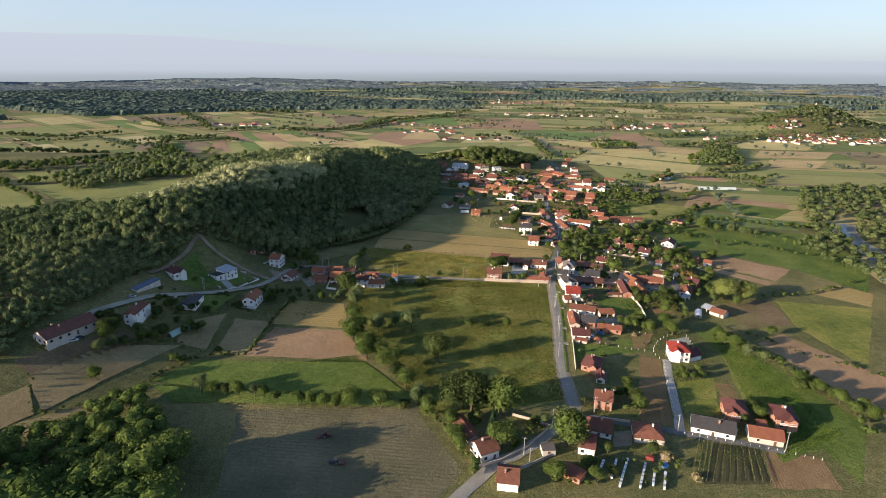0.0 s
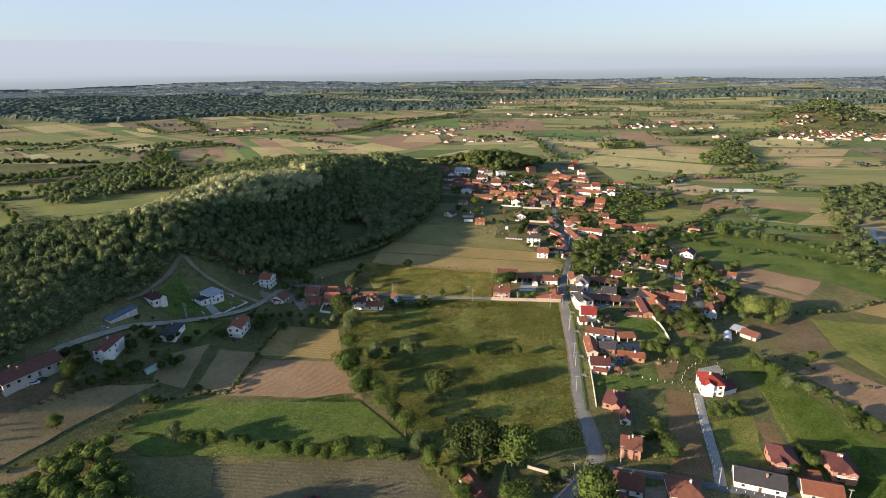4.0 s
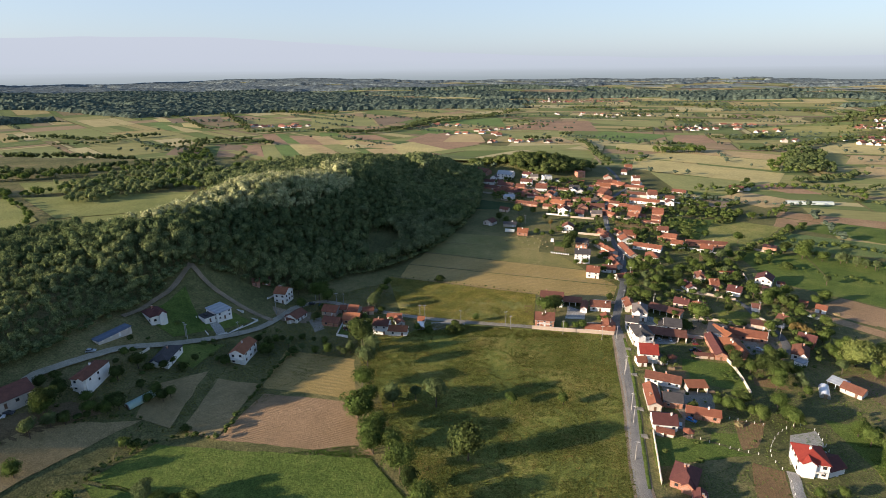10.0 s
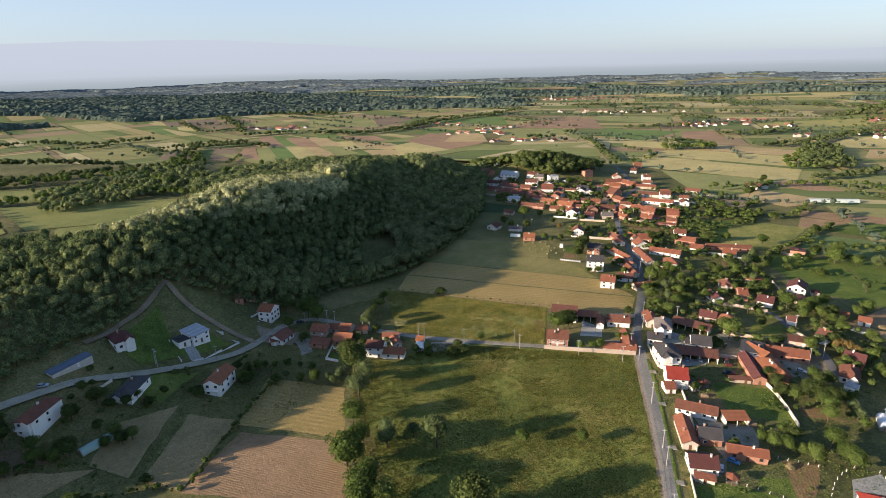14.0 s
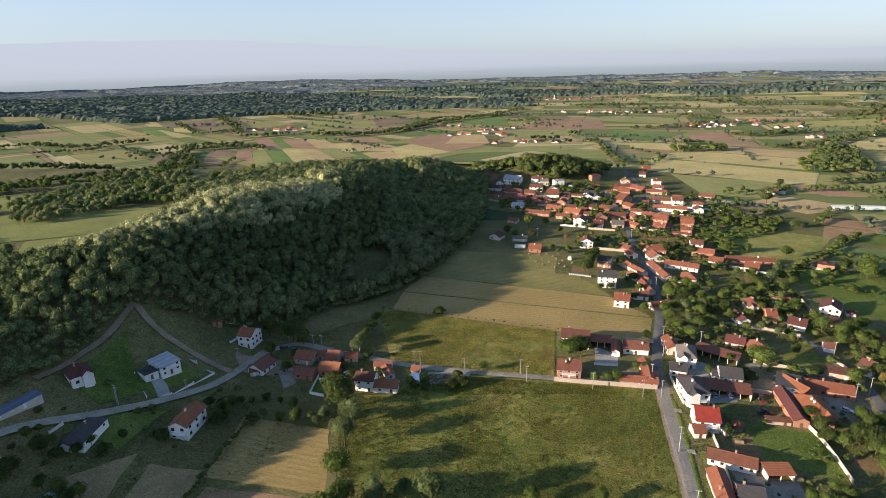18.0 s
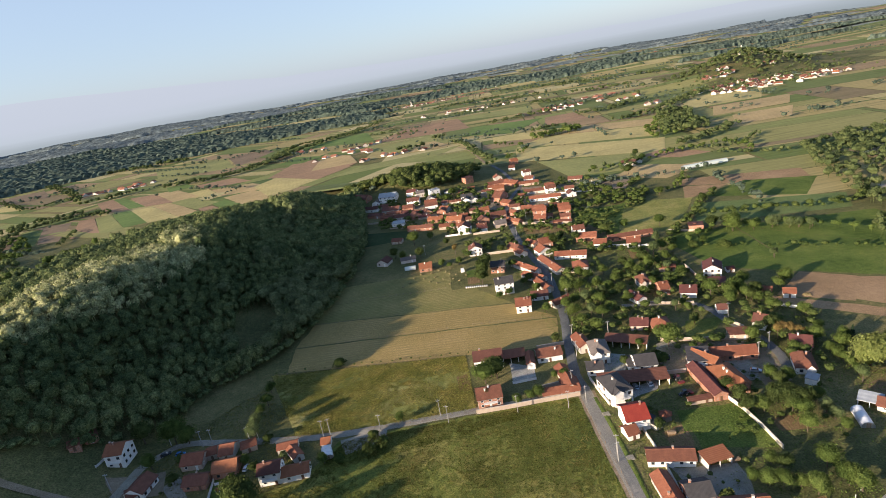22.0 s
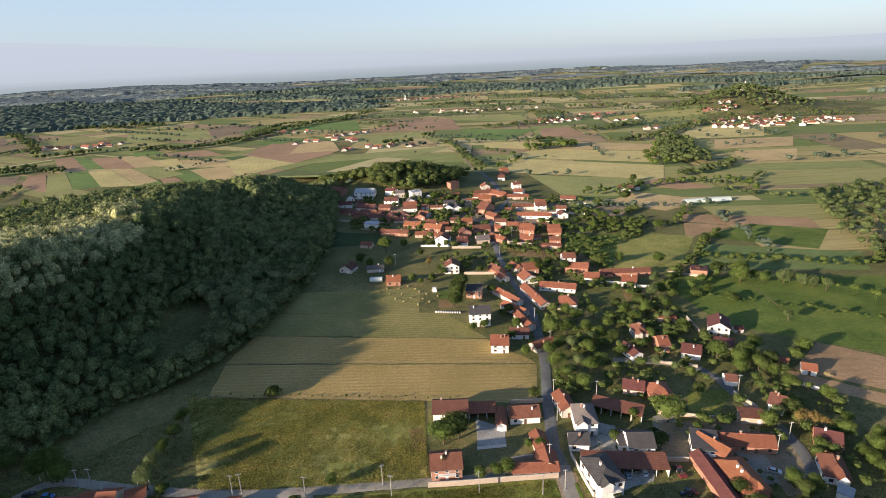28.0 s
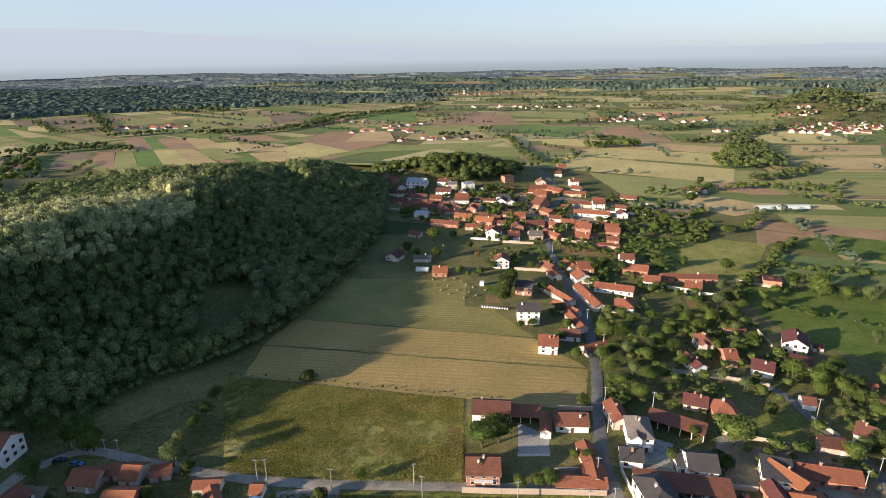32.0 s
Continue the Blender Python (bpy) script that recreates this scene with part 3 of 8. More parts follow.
field("green_crop", ((225.5, 460.7), (316.1, 421.7), (299.8, 402.2), (206.9, 433.8)), "pale_green")
field("ploughed_field", ((250.6, 539.4), (340.7, 504.6), (324.3, 465.8), (237.7, 518.7)), "tan_soil")
field("ploughed_field", ((238.3, 514.8), (270.4, 497.7), (231.4, 481.3), (215.6, 469.0)), "tan_soil")
field("green_crop", ((176.4, 410.7), (201.6, 396.4), (186.8, 376.5), (159.0, 382.0)), "lush")
field("lawn", ((133.6, 502.0), (173.7, 498.6), (142.3, 434.7), (124.8, 459.9)), "lush")
field("weed_field", ((175.8, 498.1), (202.1, 471.4), (176.5, 427.4), (144.8, 434.2)), "weeds")
field("green_crop", ((162.4, 397.9), (212.9, 398.5), (202.1, 311.0), (166.0, 338.2)), "lush")
field("green_crop", ((214.0, 398.2), (267.6, 319.2), (237.1, 285.5), (203.5, 310.8)), "lush")
field("green_crop", ((214.5, 398.6), (302.0, 380.0), (300.0, 298.0), (267.8, 319.6)), "lush")
field("green_crop", ((237.6, 285.8), (267.2, 318.6), (300.0, 297.0), (264.0, 240.0)), "lush")
field("green_crop", ((216.4, 461.2), (313.4, 418.3), (296.0, 391.2), (197.5, 415.7)), "pale_green")
field("mown_field", ((143.7, 427.1), (183.7, 501.0), (227.8, 478.9), (181.1, 412.0)), "weeds")
field("mown_field", ((124.1, 474.7), (179.2, 502.1), (142.5, 427.4), (120.6, 440.9)), "lush")
field("mown_field", ((232.1, 477.8), (284.4, 499.7), (332.7, 473.9), (293.7, 433.6)), "lush")
field("kitchen_garden", ((83.6, 486.1), (119.5, 467.4), (114.2, 452.4), (81.7, 466.9)), "brown_soil")
field("kitchen_garden", ((134.8, 392.2), (149.0, 388.5), (139.8, 373.4), (130.5, 375.2)), "brown_soil")
field("kitchen_garden", ((25.3, 411.3), (33.2, 409.7), (31.8, 396.9), (23.8, 398.4)), "lush")
field("kitchen_garden", ((24.0, 397.5), (31.7, 396.0), (30.8, 384.8), (22.7, 386.4)), "brown_soil")
field("kitchen_garden", ((1.5, 275.7), (6.6, 275.6), (7.2, 261.4), (1.4, 262.3)), "brown_soil")
field("dark_field", ((-65.4, 562.2), (-9.3, 540.5), (-11.4, 514.9), (-62.4, 515.0)), "dark_green")
field("lawn", ((83.2, 214.4), (107.9, 214.7), (103.7, 190.4), (79.7, 197.1)), "lush")
field("lawn", ((79.1, 158.4), (92.2, 158.4), (87.2, 148.5), (76.1, 152.3)), "lush")
field("kitchen_garden", ((89.4, 168.2), (102.5, 168.1), (93.7, 150.8), (87.2, 148.5)), "brown_soil")
field("garden_green", ((54.1, 150.5), (68.8, 153.9), (89.9, 145.9), (52.4, 134.2)), "lush")
field("kitchen_garden", ((71.2, 209.2), (81.2, 211.3), (78.2, 198.5), (70.5, 201.5)), "brown_soil")
field("garden_green", ((99.2, 115.8), (118.6, 121.7), (109.7, 90.3), (94.3, 89.4)), "meadow")
field("kitchen_garden", ((115.9, 116.7), (124.1, 116.2), (123.2, 102.5), (115.8, 102.1)), "brown_soil")
field("garden_green", ((131.5, 143.8), (147.9, 149.3), (135.2, 97.7), (124.1, 99.2)), "meadow")
field("kitchen_garden", ((109.8, 204.5), (121.0, 204.3), (123.8, 195.3), (108.4, 197.5)), "brown_soil")
field("lawn", ((-172.6, 204.3), (-164.6, 203.1), (-153.7, 224.3), (-173.8, 229.1)), "lush")
field("lawn", ((-198.3, 194.0), (-193.2, 226.9), (-167.1, 201.6), (-176.0, 186.3)), "lush")
field("lawn", ((-175.4, 172.8), (-167.9, 185.9), (-153.4, 195.5), (-155.3, 168.5)), "lush")
field("lawn", ((-105.2, 236.7), (-94.2, 235.7), (-93.3, 219.7), (-100.9, 220.0)), "lush")
field("yard_paving", ((28.1, 278.1), (38.5, 270.7), (36.9, 259.8), (26.4, 260.4)), "concrete")
field("yard_paving", ((72.6, 239.5), (86.3, 242.3), (81.8, 235.4), (70.5, 232.2)), "concrete")
field("yard_paving", ((97.1, 269.1), (107.3, 271.7), (98.1, 249.6), (90.7, 252.0)), "gravel")
field("gravel_patch", ((-51.8, 244.2), (-32.4, 247.3), (-31.8, 237.7), (-49.1, 234.0)), "gravel")
field("yard_paving", ((-124.2, 236.8), (-118.5, 242.2), (-110.4, 227.2), (-114.7, 222.5)), "gravel")
field("yard_paving", ((-169.9, 209.5), (-168.0, 213.8), (-158.9, 206.3), (-161.5, 202.1)), "concrete")
field("farmyard", ((115.5, 249.7), (131.0, 249.5), (122.6, 227.3), (117.4, 228.3)), "gravel")
field("yard_paving", ((108.9, 161.0), (120.7, 164.9), (116.9, 146.0), (101.5, 142.3)), "concrete")
field("lawn", ((119.1, 284.5), (138.4, 281.3), (122.0, 266.0), (112.3, 269.4)), "meadow")
field("yard_paving", ((67.5, 272.7), (80.6, 265.2), (75.0, 251.2), (67.1, 255.5)), "concrete")
field("farmyard", ((95.1, 257.8), (105.1, 257.9), (99.3, 243.0), (88.7, 244.6)), "gravel")
field("farmyard", ((97.5, 265.1), (126.3, 261.6), (114.1, 245.3), (90.1, 245.3)), "dirt")
field("farmyard", ((129.4, 255.9), (141.4, 250.7), (131.3, 223.4), (120.1, 222.5)), "dirt")
field("farmyard", ((117.7, 266.6), (132.9, 256.0), (120.5, 252.2), (113.2, 256.7)), "dirt")
field("yard_paving", ((61.9, 258.2), (88.1, 247.6), (84.7, 241.0), (61.9, 248.6)), "gravel")
field("yard_paving", ((65.3, 191.0), (87.1, 187.2), (83.5, 169.3), (70.1, 165.9)), "gravel")
field("lawn", ((82.1, 219.5), (103.7, 216.7), (93.3, 207.1), (78.9, 207.4)), "lush")
field("farmyard", ((63.0, 166.8), (70.4, 167.0), (68.1, 157.1), (61.5, 156.3)), "dirt")
field("yard_paving", ((60.4, 74.4), (68.8, 76.7), (66.0, 66.2), (58.2, 65.1)), "dirt")
field("yard_paving", ((46.6, 79.1), (51.6, 81.3), (48.5, 70.2), (42.6, 68.2)), "gravel")
field("yard_paving", ((-151.2, 248.0), (-126.5, 247.2), (-122.1, 232.4), (-141.8, 233.7)), "dirt")
field("kitchen_garden", ((130.6, 471.5), (114.0, 438.5), (116.8, 411.7), (136.0, 433.8)), "bare_soil")
field("farmyard", ((59.5, 643.4), (100.6, 645.6), (79.0, 553.3), (50.7, 565.8)), "dirt")
field("farmyard", ((-31.5, 631.4), (23.9, 625.3), (20.9, 572.9), (-29.9, 585.1)), "dirt")
field("farmyard", ((114.3, 626.8), (159.3, 603.6), (137.4, 530.1), (94.6, 544.2)), "dirt")
field("farmyard", ((190.0, 595.3), (215.9, 577.2), (196.2, 542.3), (173.1, 548.1)), "dirt")
# roads
ribbon("road", ((-34.0, -8.0), (-12.0, 19.5), (0.9, 37.3), (12.4, 52.8), (18.7, 56.6), (35.1, 73.0), (45.4, 87.7), (46.5, 103.6), (45.4, 121.5), (47.2, 148.1), (50.2, 180.4), (52.2, 220.0), (53.8, 247.0)), 5.2, "asphalt")
ribbon("road", ((53.8, 247.0), (54.0, 257.5), (57.2, 274.3), (60.3, 289.8), (65.7, 312.1), (70.2, 339.2), (74.4, 376.5), (73.5, 406.3), (72.9, 441.7), (75.0, 484.0), (79.3, 527.5), (87.9, 569.7), (100.7, 601.0), (115.7, 633.5), (113.4, 650.8), (113.1, 715.5), (110.3, 779.7)), 4.6, "asphalt_dark")
ribbon("road", ((51.2, 243.2), (9.4, 245.5), (-40.1, 247.4), (-66.9, 250.5), (-96.5, 257.3), (-122.5, 264.3), (-131.6, 261.0), (-139.0, 252.2)), 4.2, "gravel")
ribbon("road", ((-139.0, 252.2), (-142.6, 232.5), (-146.7, 219.2), (-155.3, 205.3), (-166.9, 189.0), (-175.4, 177.8), (-185.3, 165.6), (-193.0, 150.6), (-198.2, 139.1), (-201.9, 127.5), (-196.6, 119.9)), 4.4, "gravel_dark")
ribbon("dirt_track", ((-143.0, 231.0), (-155.5, 233.9), (-170.7, 236.6), (-185.3, 238.1), (-198.3, 242.9)), 3.2, "dirt")
ribbon("dirt_track", ((-198.3, 242.9), (-197.9, 222.9), (-200.8, 207.9), (-200.6, 196.6), (-202.4, 186.0)), 3.0, "dirt")
ribbon("lane", ((100.7, 137.7), (96.9, 120.6), (93.8, 104.0), (90.6, 87.2), (88.0, 77.0)), 4.0, "concrete")
ribbon("lane", ((49.9, 84.2), (61.1, 82.5), (76.1, 78.9), (87.7, 75.9), (104.6, 72.4), (125.2, 66.9)), 4.0, "asphalt_dark")
ribbon("road_shoulder", ((35.1, 73.0), (45.4, 87.7), (46.5, 103.6), (45.4, 121.5), (47.2, 148.1), (50.2, 180.4), (52.2, 220.0), (53.8, 243.2)), 7.4, "dirt", 0.06, "bare earth shoulder of the road")
ribbon("lane", ((98.4, 313.2), (116.3, 307.6), (131.0, 302.0)), 4.0, "gravel")
ribbon("lane", ((131.0, 302.0), (135.6, 291.6), (137.1, 275.2), (140.3, 257.0), (139.0, 241.5), (134.9, 230.7)), 4.0, "asphalt_dark")
ribbon("lane", ((89.3, 583.1), (64.6, 595.0), (44.6, 608.6), (11.8, 600.4)), 3.5, "gravel")
ribbon("lane", ((-60.0, 641.0), (-72.8, 686.1), (-90.5, 758.0)), 3.5, "gravel")
ribbon("dirt_track", ((106.4, 801.1), (96.7, 977.5), (46.2, 1042.1)), 3.5, "dirt")
RIVER = ((310.0, 268.0), (319.0, 306.0), (324.0, 336.0), (328.0, 366.0), (338.0, 394.0), (352.0, 420.0), (372.0, 446.0))
ribbon("gravel_bank", RIVER[1:6], 20.0, "gravel", 0.08, "pale gravel banks of a shallow river")
ribbon("river", RIVER[1:6], 4.5, "water", 0.2, "narrow shallow river between gravel banks")

# ---- kinds of things ----
WINDOW = {}


def window_meshes(wide, tall, brown=False):
    key = (wide, tall, brown)
    if key not in WINDOW:
        w, t, f = wide / 2, tall, 0.11
        s = Solid()
        outer, inner = [(-w, 0), (w, 0), (w, t), (-w, t)], [(-w + f, f), (w - f, f), (w - f, t - f), (-w + f, t - f)]
        v = [(x, -0.07, z) for x, z in outer + inner] + [(x, 0.02, z) for x, z in outer + inner]
        s.poly(v, [(i, (i + 1) % 4, (i + 1) % 4 + 4, i + 4) for i in range(4)] + [(i, i + 8, (i + 1) % 4 + 8, (i + 1) % 4) for i in range(4)] + [(i + 4, (i + 1) % 4 + 4, (i + 1) % 4 + 12, i + 12) for i in range(4)])
        WINDOW[key] = (s.mesh("window", "frame_brown" if brown else "frame_white"), Solid().box(-w + f, w - f, -0.03, 0.01, f, t - f).mesh("pane", "glass"))
    return WINDOW[key]


ROOF_WORDS = {"red": "red tile", "orange": "bright orange tile", "rust": "weathered rust-red tile", "brown": "brown tile", "maroon": "dark red-brown tile", "crimson": "bright red metal-tile", "slate": "dark grey", "taupe": "grey-brown", "tin": "pale metal", "blue": "blue-grey metal"}
WALL_WORDS = {"white": "white plastered", "cream": "cream plastered", "plaster": "plain grey-plastered", "pink": "pinkish plastered", "brick": "bare orange brick", "block": "bare block"}
FOOTPRINTS = []


def house(x, y, turn, w, d, h, shape, ridge, roof, wall, detail, name=""):
    """A house with walls h high, w wide and d deep; shape: gable, hip, flat or lean; ridge: along w or d."""
    rnd = random.Random(int(x * 31 + y * 17))
    small = h < 3.0 and w * d < 60 or h < 2.4
    name = name or ("shed" if small else "house")
    FOOTPRINTS.append((x, y, max(w, d) / 2))
    storeys = max(1, round(h / 2.9))
    words = f"{WALL_WORDS[wall]} {name} with a {ROOF_WORDS[roof]} roof, " + ("long" if max(w, d) > 2.2 * min(w, d) else {1: "one storey", 2: "two storeys"}.get(storeys, "three storeys"))
    base = thing(name, x, y, turn, words, name, "village houses" if name == "house" else "village sheds")
    low = min(height(x + a * w / 2, y + b * d / 2) for a in (-1, 1) for b in (-1, 1)) - height(x, y) - 0.3
    a, b, over = w / 2, d / 2, 0.45 if detail > 0 else 0.35
    span = d if ridge == "w" else w
    rise = {"gable": 0.27, "hip": 0.25, "flat": 0, "lean": 0.12}[shape] * span
    body = Solid().box(-a, a, -b, b, low, h)
    if shape == "gable":
        if ridge == "w":
            body.prism([(-b, h), (b, h), (0, h + rise)], "x", -a + 0.002, a - 0.002)
        else:
            body.prism([(-a, h), (a, h), (0, h + rise)], "y", -b + 0.002, b - 0.002)
    elif shape == "lean":
        body.prism([(-b, h), (b, h), (b, h + rise)], "x", -a + 0.002, a - 0.002)
    part("wall", body.mesh("wall", "wall_" + wall), base)
    top, th = Solid(), 0.2
    if shape == "gable":
        s, t = (b, a) if ridge == "w" else (a, b)
        drop = over * rise / s
        line = [(-s - over, h - drop), (0, h + rise), (s + over, h - drop), (s + over, h - drop + th), (0, h + rise + th), (-s - over, h - drop + th)]
        top.prism(line, "x" if ridge == "w" else "y", -t - over, t + over)
        cap = Solid().prism([(-0.16, h + rise + th - 0.08), (0.16, h + rise + th - 0.08), (0, h + rise + th + 0.1)], "x" if ridge == "w" else "y", -t - over, t + over)
    elif shape == "hip":
        s, t = a + over, b + over
        run = min(s, t) * 0.92
        ridge_pts = [(-(s - run), 0), (s - run, 0)] if s >= t else [(0, -(t - run)), (0, t - run)]
        z0 = h - 0.12
        v = [(-s, -t, z0), (s, -t, z0), (s, t, z0), (-s, t, z0), (-s, -t, z0 + th), (s, -t, z0 + th), (s, t, z0 + th), (-s, t, z0 + th)] + [(*p, h + rise + th) for p in ridge_pts]
        f = [(0, 3, 2, 1), (0, 1, 5, 4), (1, 2, 6, 5), (2, 3, 7, 6), (3, 0, 4, 7)]
        f += [(4, 5, 9, 8), (5, 6, 9), (6, 7, 8, 9), (7, 4, 8)] if s >= t else [(4, 5, 8), (5, 6, 9, 8), (6, 7, 9), (7, 4, 8, 9)]
        top.poly(v, f)
        (px, py), (qx, qy) = ridge_pts
        cap = Solid().box(min(px, qx) - 0.14, max(px, qx) + 0.14, min(py, qy) - 0.14, max(py, qy) + 0.14, h + rise + th - 0.1, h + rise + th + 0.07)
    elif shape == "lean":
        k = rise / d
        top.prism([(-b - over, h - over * k), (b + over, h + rise + over * k), (b + over, h + rise + over * k + th), (-b - over, h - over * k + th)], "x", -a - over, a + over)
        cap = None
    else:
        top.box(-a - 0.15, a + 0.15, -b - 0.15, b + 0.15, h, h + 0.25)
        cap = Solid().box(-a * 0.4, a * 0.1, -b * 0.3, b * 0.3, h + 0.25, h + 1.0) if detail else None
    part("roof", top.mesh("roof", "roof_" + roof), base)
    if cap and detail > 0:
        part("ridge_cap" if shape != "flat" else "roof_hatch", cap.mesh("ridge_cap", "roof_" + roof), base)
    if shape in ("gable", "hip") and not (small and detail < 2) and rnd.random() < (0.9 if detail == 2 else 0.55):
        for _ in range(2 if detail == 2 and rnd.random() < 0.5 else 1):
            cx, cy = rnd.uniform(-0.6, 0.6) * a, rnd.uniform(-0.35, 0.35) * b
            if shape == "hip":
                cx, cy = cx * 0.5, cy * 0.5
            off = abs(cy if ridge == "w" else cx) / (span / 2)
            z = h + rise * (1 - off)
            stack = part("chimney", Solid().box(cx - 0.3, cx + 0.3, cy - 0.3, cy + 0.3, z - 0.6, z + 1.2).mesh("chimney", "wall_brick" if rnd.random() < 0.6 else "wall_white"), base)
            part("chimney_cap", Solid().box(cx - 0.4, cx + 0.4, cy - 0.4, cy + 0.4, z + 1.2, z + 1.32).mesh("chimney_cap", "wall_block"), stack)
    if shape == "hip" and detail == 2:
        pw, out_y, up = a * 0.46, b + 1.1, rise * 0.62
        off_x = a * 0.4 * (1 if rnd.random() < 0.5 else -1)
        part("porch", Solid().box(off_x - pw + 0.15, off_x + pw - 0.15, -out_y, -b, low, h - 0.02).prism([(off_x - pw + 0.15, h - 0.02), (off_x + pw - 0.15, h - 0.02), (off_x, h + up - 0.1)], "y", -out_y, -b * 0.55).mesh("porch", "wall_" + wall), base)
        part("porch_roof", Solid().prism([(off_x - pw - 0.35, h - 0.22), (off_x, h + up), (off_x + pw + 0.35, h - 0.22), (off_x + pw + 0.35, h - 0.02), (off_x, h + up + 0.2), (off_x - pw - 0.35, h - 0.02)], "y", -out_y - 0.4, -b * 0.3).mesh("porch_roof", "roof_" + roof), base)
    if shape in ("gable", "lean") and detail == 2:
        gx, gy = (a + over, b + over) if ridge == "w" else (b + over, a + over)
        zz = h - over * rise / (span / 2 if shape == "gable" else span) - 0.02
        for sgn in (-1, 1) if shape == "gable" else (-1,):
            g = Solid().box(-gx, gx, sgn * gy - 0.08, sgn * gy + 0.08, zz - 0.1, zz + 0.04)
            if ridge == "d":
                g.v = [(-q, p, r) for p, q, r in g.v]
            part("gutter", g.mesh("gutter", "steel"), base)
    brown = rnd.random() < 0.4 or wall == "brick" and rnd.random() < 0.6
    wide, tall = (0.9, 0.8) if small else ((1.3, 1.3) if detail else (1.2, 1.3))
    frame_me, pane_me = window_meshes(wide, tall, brown)
    sides = [(-b, 0, a), (a, 90, b), (-a, 270, b)] + ([(b, 180, a)] if detail == 2 else [])
    door_done = False
    for n_side, (off, angle, half) in enumerate(sides if detail >= 0 else ()):
        if small and n_side:
            break
        count = max(1, int(half * 2 / (3.0 if detail == 2 else 4.2)))
        count = min(count, 6 if n_side == 0 else 3)
        for level in range(storeys):
            for i in range(count):
                s = ((i + 0.5) / count - 0.5) * half * 2
                z = level * 2.9 + (1.0 if not small else 1.1)
                if z + tall > h - 0.15:
                    z = h - tall - 0.2
                at = pose(0, 0, 0, 0, 0, angle) @ pose(s, -abs(off) - 0.012, z)
                if n_side == 0 and level == 0 and not door_done and i == count // 2:
                    door = part("door", Solid().box(-0.5, 0.5, -0.07, 0.02, 0, 2.0).box(-0.62, 0.62, -0.3, 0.02, -0.15, 0).mesh("door", "frame_brown" if rnd.random() < 0.6 else "frame_white"), base, at=pose(0, 0, 0, 0, 0, angle) @ pose(s, -abs(off) - 0.012, 0.1))
                    door_done = True
                    if detail == 2:
                        part("door_handle", Solid().box(0.3, 0.42, -0.13, -0.07, 1.0, 1.05).mesh("door_handle", "steel"), door)
                    continue
                if rnd.random() < (0.06 if n_side == 0 else 0.2):
                    continue
                win = part("window", frame_me, base, at=at)
                if detail == 2:
                    part("pane", pane_me, win)
                else:
                    part("pane", pane_me, win) if detail == 1 and n_side == 0 else None
    if detail == 2 and storeys >= 2 and rnd.random() < 0.7:
        bw = min(a * 1.1, 3.0)
        bal = part("balcony", Solid().box(-bw, bw, -b - 1.3, -b, 2.75, 2.93).mesh("balcony", "wall_white"), base)
        rail = Solid().box(-bw, bw, -b - 1.3, -b - 1.24, 3.75, 3.83)
        for i in range(9):
            rx = -bw + 0.03 + i * (2 * bw - 0.06) / 8
            rail.box(rx - 0.025, rx + 0.025, -b - 1.29, -b - 1.25, 2.93, 3.75)
        part("railing", rail.mesh("railing", "frame_white"), bal)
    return base


def wall_run(name, points, tall, material):
    """A masonry yard wall along a line, with a coping and piers."""
    base = thing(name, *points[0], 0, {"block": "rose-grey block yard wall with a coping", "white": "white rendered yard wall", "cream": "cream rendered wall along the road"}[material], "wall", "yard walls")
    z0 = height(*points[0])
    rel = [Vector((p[0] - points[0][0], p[1] - points[0][1], height(*p) - z0)) for p in points]
    for p, q in zip(rel, rel[1:]):
        length = (q - p).xy.length
        turn = math.degrees(math.atan2(q.y - p.y, q.x - p.x))
        k = max(1, round(length / 12))
        for i in range(k):
            s, e = p.lerp(q, i / k), p.lerp(q, (i + 1) / k)
            part("panel", Solid().box(0.15, (e - s).xy.length - 0.15, -0.1, 0.1, -0.4, tall).mesh("panel", "wall_" + material), base, at=pose(s.x, s.y, min(s.z, e.z), 0, 0, turn))
            part("coping", Solid().box(0.1, (e - s).xy.length - 0.1, -0.16, 0.16, tall, tall + 0.09).mesh("coping", "wall_plaster"), base, at=pose(s.x, s.y, min(s.z, e.z), 0, 0, turn))
            part("pier", Solid().box(-0.17, 0.17, -0.17, 0.17, -0.4, tall + 0.2).mesh("pier", "wall_" + material), base, at=pose(s.x, s.y, s.z, 0, 0, turn))
    return base


POST = {}


